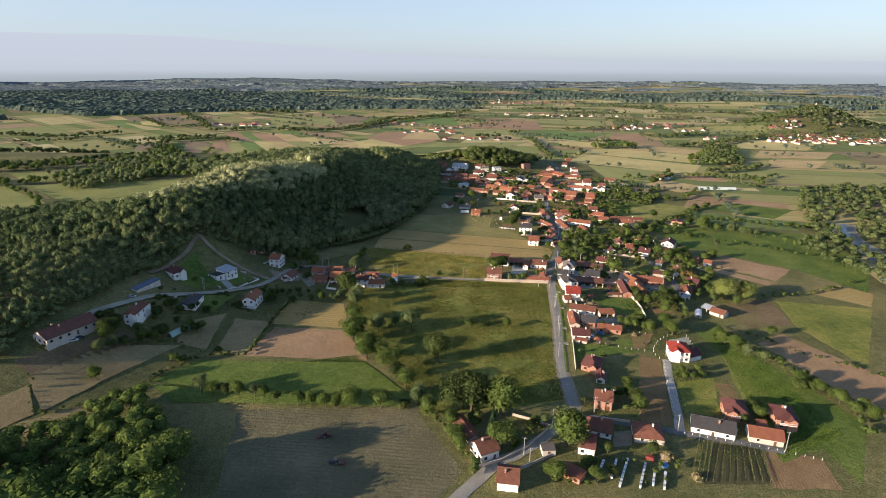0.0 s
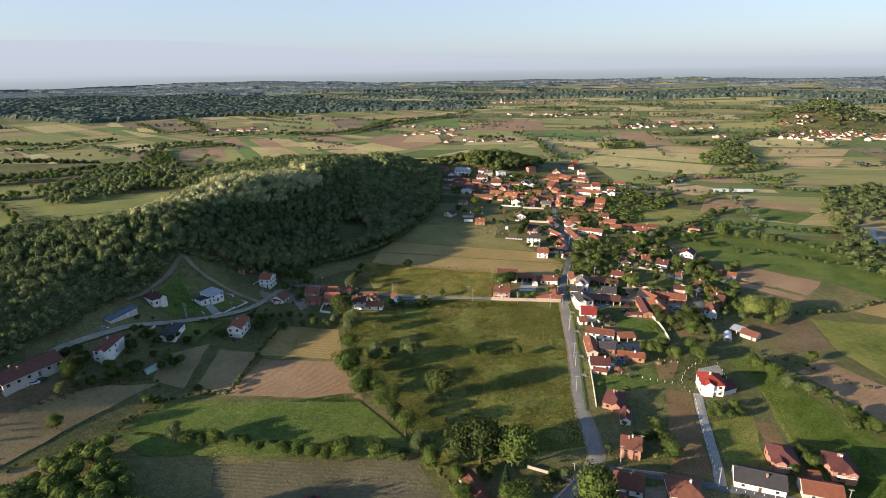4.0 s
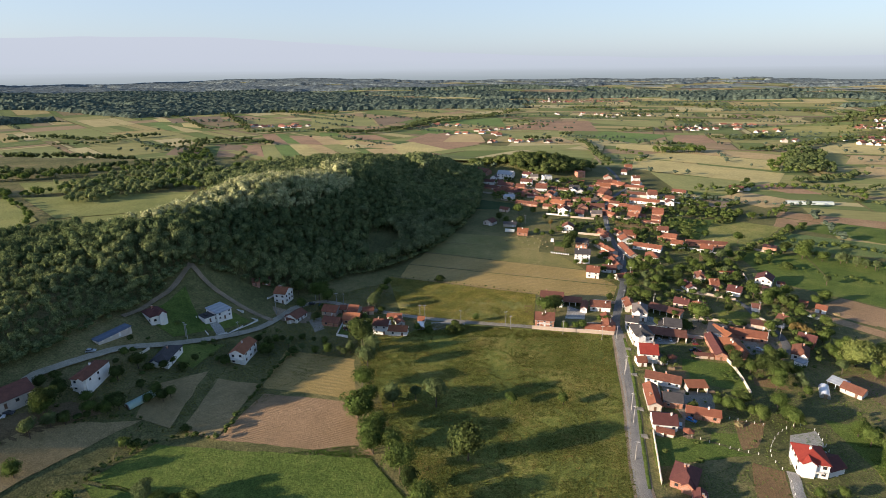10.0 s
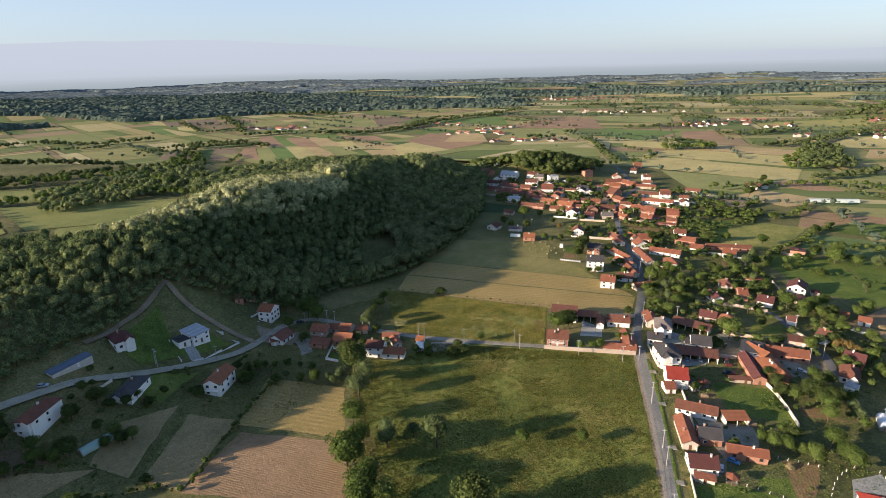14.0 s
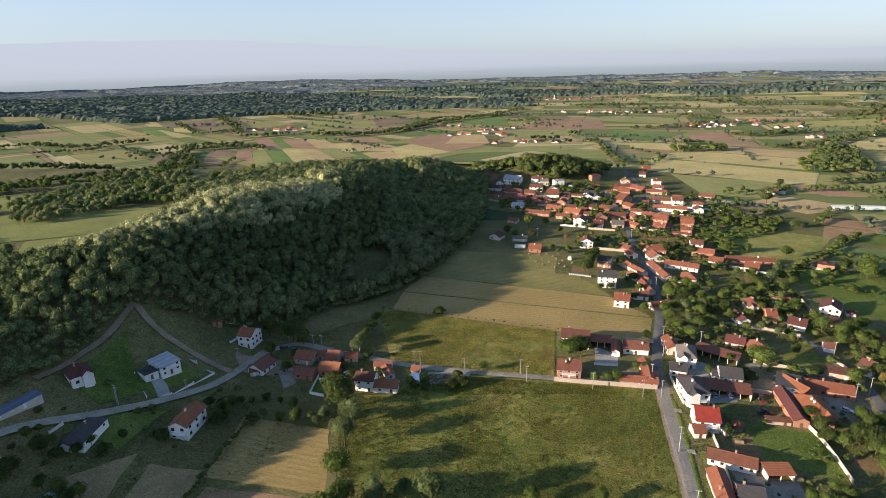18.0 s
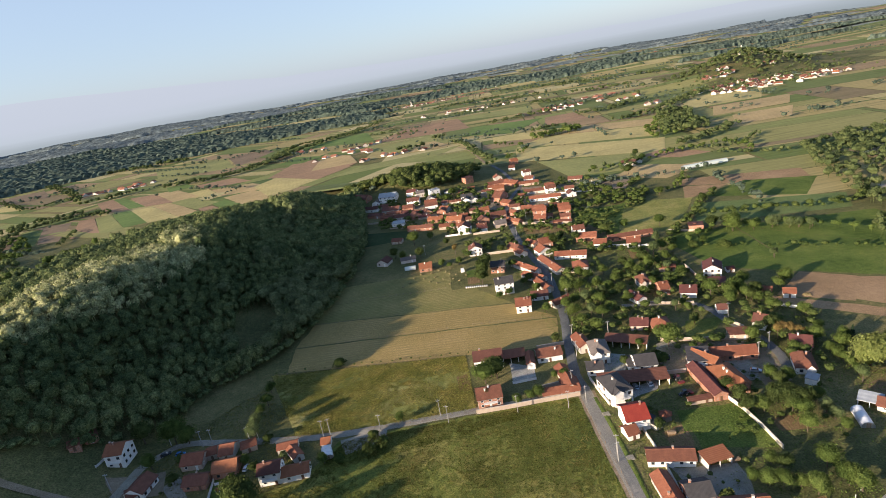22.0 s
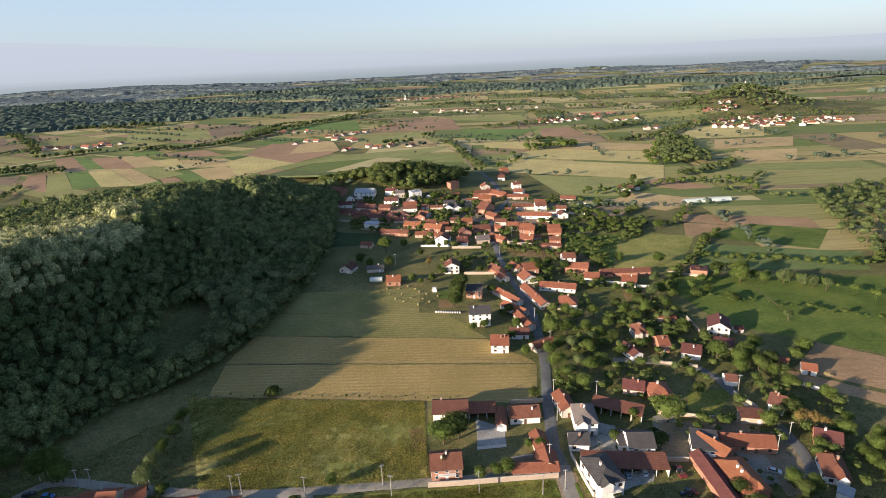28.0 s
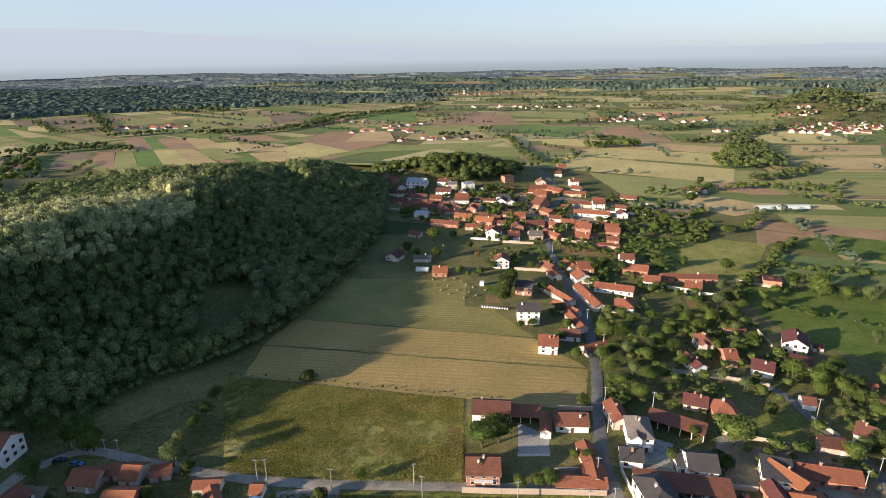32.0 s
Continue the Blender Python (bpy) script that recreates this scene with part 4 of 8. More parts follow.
def post_fence(points, tall, material):
    """Posts with two rails along a line."""
    base = thing("fence", *points[0], 0, {"white": "white post fence with thin rails", "wood": "weathered wooden post fence"}[material], "fence", "field fences")
    line = smooth_line(points, 3.0) if material == "white" else [Vector(a).lerp(Vector(b), i / max(1, round((Vector(b) - Vector(a)).length / 5))) for a, b in zip(points, points[1:]) for i in range(max(1, round((Vector(b) - Vector(a)).length / 5)))]
    key = (tall, material)
    if key not in POST:
        r = 0.075 if material == "white" else 0.09
        POST[key] = Solid().box(-r, r, -r, r, -0.3, tall).box(-r - 0.03, r + 0.03, -r - 0.03, r + 0.03, tall, tall + 0.06).mesh("post", "wall_white" if material == "white" else "wood")
    o = Vector((*points[0], height(*points[0])))
    spots = [Vector((p.x, p.y, height(*p))) - o for p in line]
    for s in spots:
        part("post", POST[key], base, at=Matrix.Translation(s))
    for z in (tall * 0.45, tall * 0.85):
        v, f = [], []
        for i, s in enumerate(spots):
            along = spots[min(i + 1, len(spots) - 1)] - spots[max(i - 1, 0)]
            side = Vector((-along.y, along.x, 0)).normalized() * 0.015
            v += [s - side + Vector((0, 0, z)), s + side + Vector((0, 0, z)), s + side + Vector((0, 0, z + 0.03)), s - side + Vector((0, 0, z + 0.03))]
            if i:
                f += [(4 * i - 4 + k, 4 * i - 4 + (k + 1) % 4, 4 * i + (k + 1) % 4, 4 * i + k) for k in range(4)]
        part("rail", mesh_of("rail", v, f, "rubber" if material == "white" else "wood"), base, "dark thin rail")


def power_pole(x, y):
    if "pole" not in POST:
        p = thing("power_pole", x, y, 5, "grey concrete power pole with a crossarm", "power pole", "power poles")
        part("mast", Solid().tube(0, 0, -0.3, 8.6, 0.19, 0.11, 8).mesh("mast", "pole_grey"), p)
        arm = part("crossarm", Solid().box(-0.9, 0.9, -0.06, 0.06, 7.9, 8.05).mesh("crossarm", "steel"), p)
        for s in (-0.8, -0.3, 0.3, 0.8):
            part("insulator", Solid().tube(s, 0, 8.05, 8.28, 0.06, 0.04, 6).mesh("insulator", "frame_white"), arm)
        POST["pole"] = p
        return p
    return copy_thing(POST["pole"], pose(x, y, height(x, y), 0, 0, (x * 7 + y * 3) % 40 - 20))


# ---- plants ----
def crown_quads(rng, count, lobes, spread, squash, leaf, core=0.5, pointed=False, closed=False, rows=6, cols=9):
    """Leaf clumps on several lobes of a crown that is 1 wide and centred on 0; returns n x 4 x 3."""
    centers = rng.normal(0, 1, (lobes, 3))
    centers /= np.linalg.norm(centers, axis=1)[:, None]
    centers *= rng.uniform(0.3, 1.0, (lobes, 1)) * spread
    radii = rng.uniform(core * 0.5, core, lobes) * 0.5
    which = rng.integers(0, lobes, count)
    out = rng.normal(0, 1, (count, 3))
    out /= np.linalg.norm(out, axis=1)[:, None]
    out[:, 2] = np.where(out[:, 2] < -0.35, -out[:, 2], out[:, 2])
    pos = centers[which] + out * (radii[which] * rng.uniform(0.84, 1.14, count))[:, None]
    pos[:, 2] *= squash
    if pointed:
        z = rng.uniform(-0.5, 0.5, count) ** 1.0
        ang, rad = rng.uniform(0, 6.2832, count), (0.5 - z) * 0.42 * rng.uniform(0.7, 1.1, count)
        pos = np.stack([rad * np.cos(ang), rad * np.sin(ang), z * squash], 1)
        out = np.stack([np.cos(ang), np.sin(ang), 0.5 + 0 * ang], 1)
    normal = out + rng.normal(0, 0.5, (count, 3))
    normal /= np.linalg.norm(normal, axis=1)[:, None]
    u = np.cross(normal, rng.normal(0, 1, (count, 3)))
    u /= np.linalg.norm(u, axis=1)[:, None]
    v = np.cross(normal, u)
    s = (leaf * rng.uniform(0.55, 1.25, count))[:, None]
    k = rng.uniform(0.6, 1.0, (count, 1))
    leaves_q = np.stack([pos - u * s - v * s * k, pos + u * s * 0.8 - v * s * k * 0.7, pos + u * s + v * s * k, pos - u * s * 0.7 + v * s * k * 0.9], 1)
    return np.concatenate([leaves_q, core_quads(centers, radii, squash, 0.74, rows, cols)]) if closed else leaves_q


KINDS = {"b": (3200, 18, 0.28, 0.82, 0.021, 0.56), "d": (3400, 20, 0.28, 0.82, 0.021, 0.56), "l": (2900, 18, 0.28, 0.92, 0.02, 0.52), "w": (5200, 14, 0.24, 0.95, 0.017, 0.62), "c": (1500, 1, 0, 2.1, 0.03, 0.5), "a": (1300, 10, 0.27, 1.25, 0.028, 0.5), "s": (1300, 12, 0.3, 0.7, 0.035, 0.5)}
PLANT_WORDS = {"b": ("tree", "leafy green broadleaf tree with a rounded crown"), "d": ("tree", "dark green broadleaf tree with a dense crown"), "l": ("tree", "pale silver-green tree with an airy crown"), "w": ("willow", "wide yellow-green willow with hanging foliage"), "c": ("conifer", "dark green pointed conifer"), "a": ("tree", "small yellow-brown leafed garden tree"), "s": ("shrub", "low green leafy garden shrub")}
TEMPLATES = {}


def plant(kind, x, y, tall):
    """A tree or shrub: trunk with limbs, and a crown of leaf clumps; a few shapes of each kind are shared."""
    variant = int(abs(x * 7 + y * 13)) % 3
    key = (kind, variant)
    turn = (x * 37 + y * 53) % 360
    size = Matrix.Scale(tall, 4)
    m = pose(x, y, height(x, y), 0, 0, turn) @ size
    if key in TEMPLATES:
        return copy_thing(TEMPLATES[key], m @ Matrix.Diagonal((*(1 / s for s in TEMPLATES[key].scale), 1)))
    rng = np.random.default_rng(100 + len(TEMPLATES))
    count, lobes, spread, squash, leaf, core = KINDS[kind]
    name, words = PLANT_WORDS[kind]
    ob = thing(name, x, y, 0, words, name, "village trees")
    ob.matrix_world = m
    wide = {"c": 0.6, "a": 0.72, "l": 0.95, "s": 1.6, "w": 1.3}.get(kind, 1.1)
    q = crown_quads(rng, count, lobes, spread, squash, leaf, core, kind == "c", closed=kind not in "cs", rows=5, cols=8) * wide
    top, bottom = q[:, :, 2].max(), q[:, :, 2].min()
    q[:, :, 2] += 1 - top
    base = max(0.06, 1 - top + bottom)
    trunk = Solid().tube(0, 0, -0.02, base + 0.25, 0.028, 0.016, 7)
    if kind != "s":
        for i in range(5):
            a = 6.2832 * i / 5 + rng.uniform(0, 1)
            trunk.tube(0, 0, base * 0.8, base + rng.uniform(0.22, 0.4), 0.013, 0.005, 5, 0.17 * wide * math.cos(a), 0.17 * wide * math.sin(a))
    part("trunk", trunk.mesh("trunk", "bark"), ob)
    part("crown", quads_mesh("crown", q, "leaf_" + kind), ob)
    TEMPLATES[key] = ob
    return ob


def core_quads(centers, radii, squash, shrink=0.74, rows=6, cols=9):
    """A closed lumpy body just inside the leaf clumps."""
    grid_p = []
    for j in range(rows + 1):
        t = math.pi * (0.02 + 0.8 * j / rows)
        for i in range(cols):
            a = 6.2832 * i / cols
            d = np.array([math.sin(t) * math.cos(a), math.sin(t) * math.sin(a), math.cos(t)])
            along = centers @ d
            gap = radii ** 2 - (np.sum(centers ** 2, axis=1) - along ** 2)
            reach = np.max(np.where(gap > 0, along + np.sqrt(np.maximum(gap, 0)), 0.12))
            grid_p.append(d * reach * shrink * np.array([1, 1, squash]))
    g = np.array(grid_p).reshape(rows + 1, cols, 3)
    return np.array([[g[j, i], g[j + 1, i], g[j + 1, (i + 1) % cols], g[j, (i + 1) % cols]] for j in range(rows) for i in range(cols)])


def wood(name, places, material, leaves, leaf, label, seed, wide=0.85, trunks=True, closed=None, rows=6, cols=9):
    """Many trees as one mass: places of x, y, height."""
    rng = np.random.default_rng(seed)
    shapes = [crown_quads(rng, leaves, 7, 0.22, 0.95, leaf, 0.72, closed=leaves > 60 if closed is None else closed, rows=rows, cols=cols) for _ in range(8)]
    all_q = []
    for x, y, tall in places:
        q = shapes[rng.integers(0, 8)]
        a = rng.uniform(0, 6.2832)
        c, s = math.cos(a), math.sin(a)
        w = tall * wide * rng.uniform(0.75, 1.3)
        p = np.stack([(q[:, :, 0] * c - q[:, :, 1] * s) * w, (q[:, :, 0] * s + q[:, :, 1] * c) * w, q[:, :, 2] * tall * 0.78], 2)
        p += np.array([x, y, height(x, y) + tall * 0.57])
        all_q.append(p)
        if trunks:
            z, r = height(x, y), 0.02 * tall
            all_q.append(np.array([[[x - r, y, z - 0.5], [x + r, y, z - 0.5], [x + r, y, z + tall * 0.6], [x - r, y, z + tall * 0.6]], [[x, y - r, z - 0.5], [x, y + r, z - 0.5], [x, y + r, z + tall * 0.6], [x, y - r, z + tall * 0.6]]]))
    ob = new(name, quads_mesh(name, np.concatenate(all_q), material))
    return tagged(ob, label, "trees", kind="stuff")


# ---- houses ----
house(18.3, 280.4, -6, 13.5, 9.6, 5.6, "gable", "w", "brown", "white", 2)
house(37.6, 274.3, -9, 3.7, 10.8, 2.9, "gable", "d", "red", "white", 1)
house(47.0, 276.3, -3, 11.6, 8.4, 3.1, "gable", "w", "rust", "white", 2)
house(13.4, 250.3, -2, 10.5, 9.6, 4.8, "gable", "w", "rust", "brick", 2)
house(48.8, 258.3, 2, 5.1, 9.0, 2.7, "gable", "d", "red", "plaster", 1)
house(48.6, 248.0, -4, 7.2, 7.8, 2.7, "gable", "d", "red", "block", 1)
house(43.6, 245.2, -4, 15.5, 5.4, 2.5, "gable", "w", "red", "block", 1)
house(64.4, 279.4, 3, 5.8, 12.0, 3.7, "gable", "d", "red", "plaster", 2)
house(68.7, 267.6, -9, 8.1, 12.0, 5.4, "hip", "w", "taupe", "white", 2)
house(62.8, 256.8, -11, 7.0, 7.2, 3.3, "gable", "w", "slate", "white", 2)
house(83.1, 250.9, -8, 8.8, 9.6, 5.0, "gable", "w", "slate", "white", 2)
house(78.3, 254.0, -9, 3.0, 7.2, 3.1, "lean", "w", "slate", "white", 1)
house(64.1, 236.6, 7, 9.1, 13.2, 6.2, "hip", "d", "slate", "white", 2)
house(64.2, 218.0, -3, 8.5, 10.8, 5.0, "gable", "w", "crimson", "white", 2)
house(59.9, 211.4, 7, 4.3, 6.0, 2.5, "gable", "w", "red", "white", 1)
house(69.0, 216.1, 26, 3.7, 10.8, 2.4, "lean", "d", "slate", "plaster", 1)
house(67.1, 194.9, -16, 15.3, 6.6, 2.9, "gable", "w", "rust", "white", 2)
house(59.2, 178.9, -2, 5.4, 16.8, 2.9, "gable", "d", "red", "plaster", 2)
house(67.2, 177.6, -4, 7.7, 7.8, 3.3, "gable", "w", "slate", "brick", 2)
house(77.8, 168.9, -10, 13.1, 5.4, 2.9, "gable", "w", "red", "brick", 1)
house(60.4, 161.3, -1, 9.3, 8.4, 3.0, "gable", "w", "maroon", "white", 2)
house(59.6, 154.1, -11, 6.2, 2.4, 1.7, "lean", "w", "red", "plaster", 1)
house(60.9, 127.6, -23, 8.4, 10.8, 3.1, "hip", "w", "maroon", "brick", 2)
house(63.0, 116.3, -11, 4.1, 8.4, 2.5, "gable", "d", "maroon", "white", 2)
house(59.8, 94.6, -12, 7.5, 9.0, 4.8, "gable", "w", "rust", "brick", 2)
house(54.6, 75.3, -15, 10.1, 9.6, 2.9, "gable", "w", "rust", "white", 2)
house(73.6, 73.2, -6, 11.4, 10.8, 2.5, "hip", "w", "rust", "plaster", 1)
house(101.7, 79.1, -17, 16.3, 9.6, 3.0, "gable", "w", "slate", "white", 1)
house(120.7, 74.7, -13, 12.3, 8.4, 2.9, "gable", "w", "red", "plaster", 1)
house(115.0, 90.6, -12, 8.7, 10.8, 4.6, "hip", "d", "maroon", "brick", 2)
house(133.8, 86.9, -9, 8.2, 11.4, 4.6, "hip", "d", "maroon", "brick", 2)
house(123.0, 82.2, -8, 3.5, 3.6, 2.1, "lean", "w", "red", "brick", 0)
house(-1.1, 69.1, 28, 5.5, 15.6, 2.9, "gable", "d", "rust", "plaster", 1)
house(6.7, 56.9, 30, 7.9, 9.0, 4.0, "gable", "w", "rust", "white", 2)
house(47.5, 63.4, -14, 6.2, 9.6, 3.7, "gable", "w", "maroon", "white", 2)
house(15.4, 41.6, -5, 7.5, 9.6, 3.7, "gable", "w", "rust", "white", 1)
house(31.6, 59.6, 7, 5.1, 4.8, 2.5, "flat", "w", "taupe", "plaster", 0)
house(39.6, 46.2, -36, 7.3, 4.8, 2.3, "lean", "w", "red", "brick", 0)
house(107.4, 141.7, -7, 9.6, 10.8, 5.8, "hip", "w", "crimson", "white", 2)
house(113.9, 141.7, 26, 7.1, 7.8, 2.9, "gable", "w", "maroon", "white", 1)
house(105.4, 282.6, -6, 9.0, 9.6, 3.1, "hip", "w", "red", "brick", 2)
house(97.1, 287.6, -23, 8.3, 7.8, 2.9, "gable", "w", "maroon", "pink", 2)
house(105.4, 246.9, -21, 8.5, 9.6, 4.4, "lean", "w", "slate", "white", 2)
house(121.5, 247.4, -14, 17.8, 7.8, 2.9, "gable", "w", "red", "brick", 1)
house(108.7, 229.7, 1, 8.9, 15.6, 4.2, "hip", "d", "orange", "brick", 2)
house(107.8, 245.1, 28, 6.2, 12.0, 4.2, "gable", "d", "orange", "brick", 1)
house(100.6, 231.3, -2, 5.4, 22.8, 3.1, "gable", "d", "maroon", "brick", 1)
house(92.5, 221.8, -3, 8.8, 2.4, 1.7, "lean", "w", "rust", "block", 0)
house(146.8, 266.5, -43, 5.4, 8.4, 4.0, "gable", "w", "brown", "white", 2)
house(149.8, 244.0, -33, 8.0, 9.6, 3.3, "gable", "w", "maroon", "brick", 2)
house(140.9, 230.1, -25, 7.1, 11.4, 3.1, "hip", "w", "rust", "white", 2)
house(132.3, 261.0, -16, 8.5, 5.4, 2.9, "lean", "w", "rust", "block", 0)
house(139.5, 286.9, -16, 4.5, 6.0, 2.5, "gable", "w", "brown", "white", 0)
house(159.8, 330.7, -28, 9.7, 12.0, 5.2, "gable", "d", "maroon", "white", 2)
house(124.7, 319.9, -4, 4.9, 9.6, 4.0, "gable", "w", "red", "brick", 2)
house(135.4, 311.7, -28, 8.2, 9.0, 3.1, "gable", "w", "maroon", "white", 2)
house(108.2, 316.3, 12, 5.8, 10.8, 2.9, "gable", "d", "maroon", "white", 2)
house(119.6, 333.5, -5, 6.2, 9.6, 4.0, "hip", "w", "rust", "plaster", 2)
house(141.1, 347.7, -19, 9.0, 4.8, 2.4, "gable", "w", "red", "block", 0)
house(153.4, 316.8, -32, 10.2, 6.6, 2.4, "lean", "w", "maroon", "block", 0)
house(169.7, 329.6, -10, 4.2, 3.6, 2.1, "gable", "w", "maroon", "white", 0)
house(170.1, 296.7, -35, 4.5, 4.8, 2.3, "gable", "w", "red", "brick", 0)
house(176.7, 289.0, -29, 5.4, 6.0, 2.7, "gable", "w", "red", "white", 1)
house(191.2, 406.8, -24, 9.5, 8.4, 3.7, "flat", "w", "brown", "brick", 1)
house(145.7, 413.8, -6, 31.2, 6.0, 2.9, "gable", "w", "rust", "brick", 1)
house(142.0, 398.4, -24, 8.5, 9.6, 3.5, "gable", "w", "red", "white", 1)
house(117.7, 444.1, -5, 8.5, 8.4, 4.8, "gable", "w", "rust", "white", 1)
house(118.2, 427.1, -20, 14.5, 8.4, 3.7, "gable", "w", "red", "brick", 1)
house(122.0, 408.4, -24, 8.6, 8.4, 3.5, "gable", "w", "red", "white", 1)
house(96.3, 375.7, -15, 9.7, 10.8, 3.1, "hip", "w", "red", "white", 1)
house(97.2, 398.7, -23, 21.4, 7.2, 2.9, "gable", "w", "red", "white", 1)
house(80.2, 387.7, 10, 6.4, 30.0, 2.9, "gable", "d", "red", "plaster", 1)
house(82.4, 415.7, 10, 10.1, 9.6, 3.5, "gable", "d", "red", "white", 1)
house(88.2, 432.7, 1, 9.5, 9.6, 3.5, "gable", "w", "red", "brick", 1)
house(79.7, 437.0, 22, 5.5, 10.8, 3.1, "gable", "d", "red", "plaster", 1)
house(63.7, 392.3, 25, 5.4, 26.4, 2.9, "gable", "d", "red", "plaster", 1)
house(64.8, 372.8, 34, 6.0, 16.8, 2.9, "gable", "d", "red", "plaster", 1)
house(66.5, 357.5, 11, 5.2, 18.0, 2.9, "gable", "d", "red", "plaster", 1)
house(48.4, 333.2, -10, 8.5, 10.2, 4.6, "gable", "w", "red", "white", 2)
house(60.6, 344.0, -10, 9.7, 7.2, 2.8, "gable", "w", "brown", "white", 1)
house(69.2, 330.2, -65, 6.2, 12.0, 2.7, "gable", "d", "red", "plaster", 1)
house(43.2, 363.0, -4, 11.0, 9.6, 7.5, "gable", "w", "slate", "white", 2)
house(46.2, 399.8, -16, 9.3, 8.4, 5.0, "gable", "w", "slate", "brick", 2)
house(36.9, 443.1, -6, 9.9, 9.6, 5.2, "gable", "d", "rust", "white", 2)
house(66.0, 435.0, 25, 6.9, 10.8, 3.1, "gable", "d", "rust", "brick", 1)
house(67.2, 422.1, 16, 6.0, 9.6, 2.7, "gable", "d", "red", "plaster", 0)
house(-2.5, 429.9, -5, 9.0, 9.6, 2.9, "gable", "w", "orange", "brick", 1)
house(-33.5, 459.3, -26, 9.2, 9.6, 2.9, "gable", "d", "brown", "plaster", 1)
house(-14.8, 455.0, -1, 11.6, 6.0, 2.5, "gable", "w", "taupe", "plaster", 0)
house(-59.0, 682.9, -40, 20.4, 10.8, 5.2, "gable", "w", "rust", "brick", 0)
house(-42.4, 660.1, -14, 8.4, 9.6, 3.1, "gable", "d", "taupe", "white", 0)
house(-28.4, 663.9, -17, 19.7, 13.2, 5.2, "gable", "w", "tin", "white", 1)
house(-49.2, 642.2, -15, 17.7, 9.6, 3.1, "gable", "w", "brown", "white", 0)
house(-1.9, 637.5, -10, 13.6, 9.6, 4.8, "gable", "w", "brown", "white", 1)
house(7.0, 657.1, 3, 9.3, 8.4, 4.2, "gable", "w", "taupe", "plaster", 0)
house(22.6, 651.7, 14, 10.8, 9.6, 7.3, "flat", "w", "tin", "white", 1)
house(17.0, 635.4, 4, 8.5, 9.6, 3.7, "gable", "d", "taupe", "white", 0)
house(15.4, 609.3, -3, 12.8, 8.4, 4.0, "gable", "w", "rust", "white", 1)
house(51.9, 604.2, -11, 9.2, 10.8, 4.0, "gable", "d", "slate", "white", 1)
house(59.3, 601.6, 3, 7.5, 10.8, 4.0, "gable", "d", "slate", "white", 1)
house(27.9, 588.1, -44, 10.3, 8.4, 3.1, "gable", "w", "red", "plaster", 0)
house(-2.7, 583.0, 18, 10.2, 9.6, 3.5, "gable", "d", "brown", "brick", 0)
house(9.1, 588.2, 9, 9.4, 8.4, 3.1, "gable", "d", "brown", "brick", 0)
house(23.8, 581.3, -13, 8.8, 8.4, 3.1, "gable", "d", "rust", "brick", 0)
house(-42.4, 612.7, -27, 17.2, 7.2, 2.9, "gable", "w", "brown", "brick", 0)
house(-30.7, 596.5, -21, 14.7, 7.2, 2.7, "gable", "w", "rust", "brick", 0)
house(-15.6, 589.2, -20, 15.4, 7.2, 2.7, "gable", "w", "brown", "plaster", 0)
house(-20.2, 566.4, -13, 11.7, 7.2, 3.1, "lean", "w", "tin", "white", 0)
house(-8.5, 620.5, -12, 11.2, 9.6, 3.1, "gable", "w", "rust", "brick", 0)
house(-26.5, 626.1, -19, 18.7, 10.8, 2.9, "gable", "w", "brown", "plaster", 0)
house(-0.1, 536.6, -21, 24.3, 7.2, 2.9, "gable", "w", "rust", "brick", 0)
house(15.8, 555.6, -20, 14.8, 8.4, 3.1, "gable", "w", "orange", "brick", 0)
house(32.6, 542.7, -26, 15.3, 9.6, 3.1, "gable", "w", "orange", "brick", 0)
house(23.5, 526.4, -13, 14.0, 7.2, 2.7, "gable", "w", "red", "block", 0)
house(37.0, 505.7, -21, 10.1, 9.6, 5.0, "gable", "d", "rust", "white", 1)
house(51.5, 498.5, -2, 7.4, 7.2, 3.1, "gable", "w", "maroon", "white", 1)
house(61.8, 551.3, -3, 9.2, 8.4, 4.2, "gable", "w", "orange", "brick", 0)
house(56.1, 520.6, 6, 9.0, 8.4, 4.2, "gable", "d", "brown", "brick", 0)
house(71.1, 530.2, 0, 14.0, 9.6, 3.1, "gable", "w", "rust", "brick", 0)
house(85.1, 592.2, 50, 17.7, 9.6, 4.2, "gable", "d", "rust", "brick", 0)
house(90.4, 626.7, -10, 12.3, 9.6, 4.6, "gable", "w", "orange", "brick", 0)
house(95.1, 655.1, 2, 22.7, 8.4, 3.1, "gable", "w", "rust", "brick", 0)
house(87.2, 640.0, -17, 11.5, 7.2, 3.1, "gable", "w", "red", "plaster", 0)
house(64.3, 679.6, 25, 10.7, 9.6, 6.2, "flat", "w", "brown", "brick", 0)
house(99.7, 681.0, 1, 9.3, 9.6, 3.1, "gable", "d", "red", "plaster", 0)
house(106.8, 649.8, 34, 9.9, 28.8, 3.1, "gable", "d", "red", "brick", 0)
house(126.0, 724.4, -11, 7.8, 9.6, 3.5, "gable", "w", "rust", "white", 0)
house(136.9, 762.2, 6, 9.3, 9.6, 4.8, "gable", "w", "orange", "brick", 0)
house(130.1, 650.2, -27, 10.2, 9.6, 3.5, "gable", "w", "rust", "white", 0)
house(133.3, 678.0, 6, 8.9, 8.4, 5.2, "gable", "w", "rust", "white", 0)
house(124.9, 632.0, -13, 20.9, 7.2, 2.9, "gable", "w", "red", "block", 0)
house(135.3, 584.6, -3, 10.0, 9.6, 5.2, "gable", "w", "rust", "white", 1)
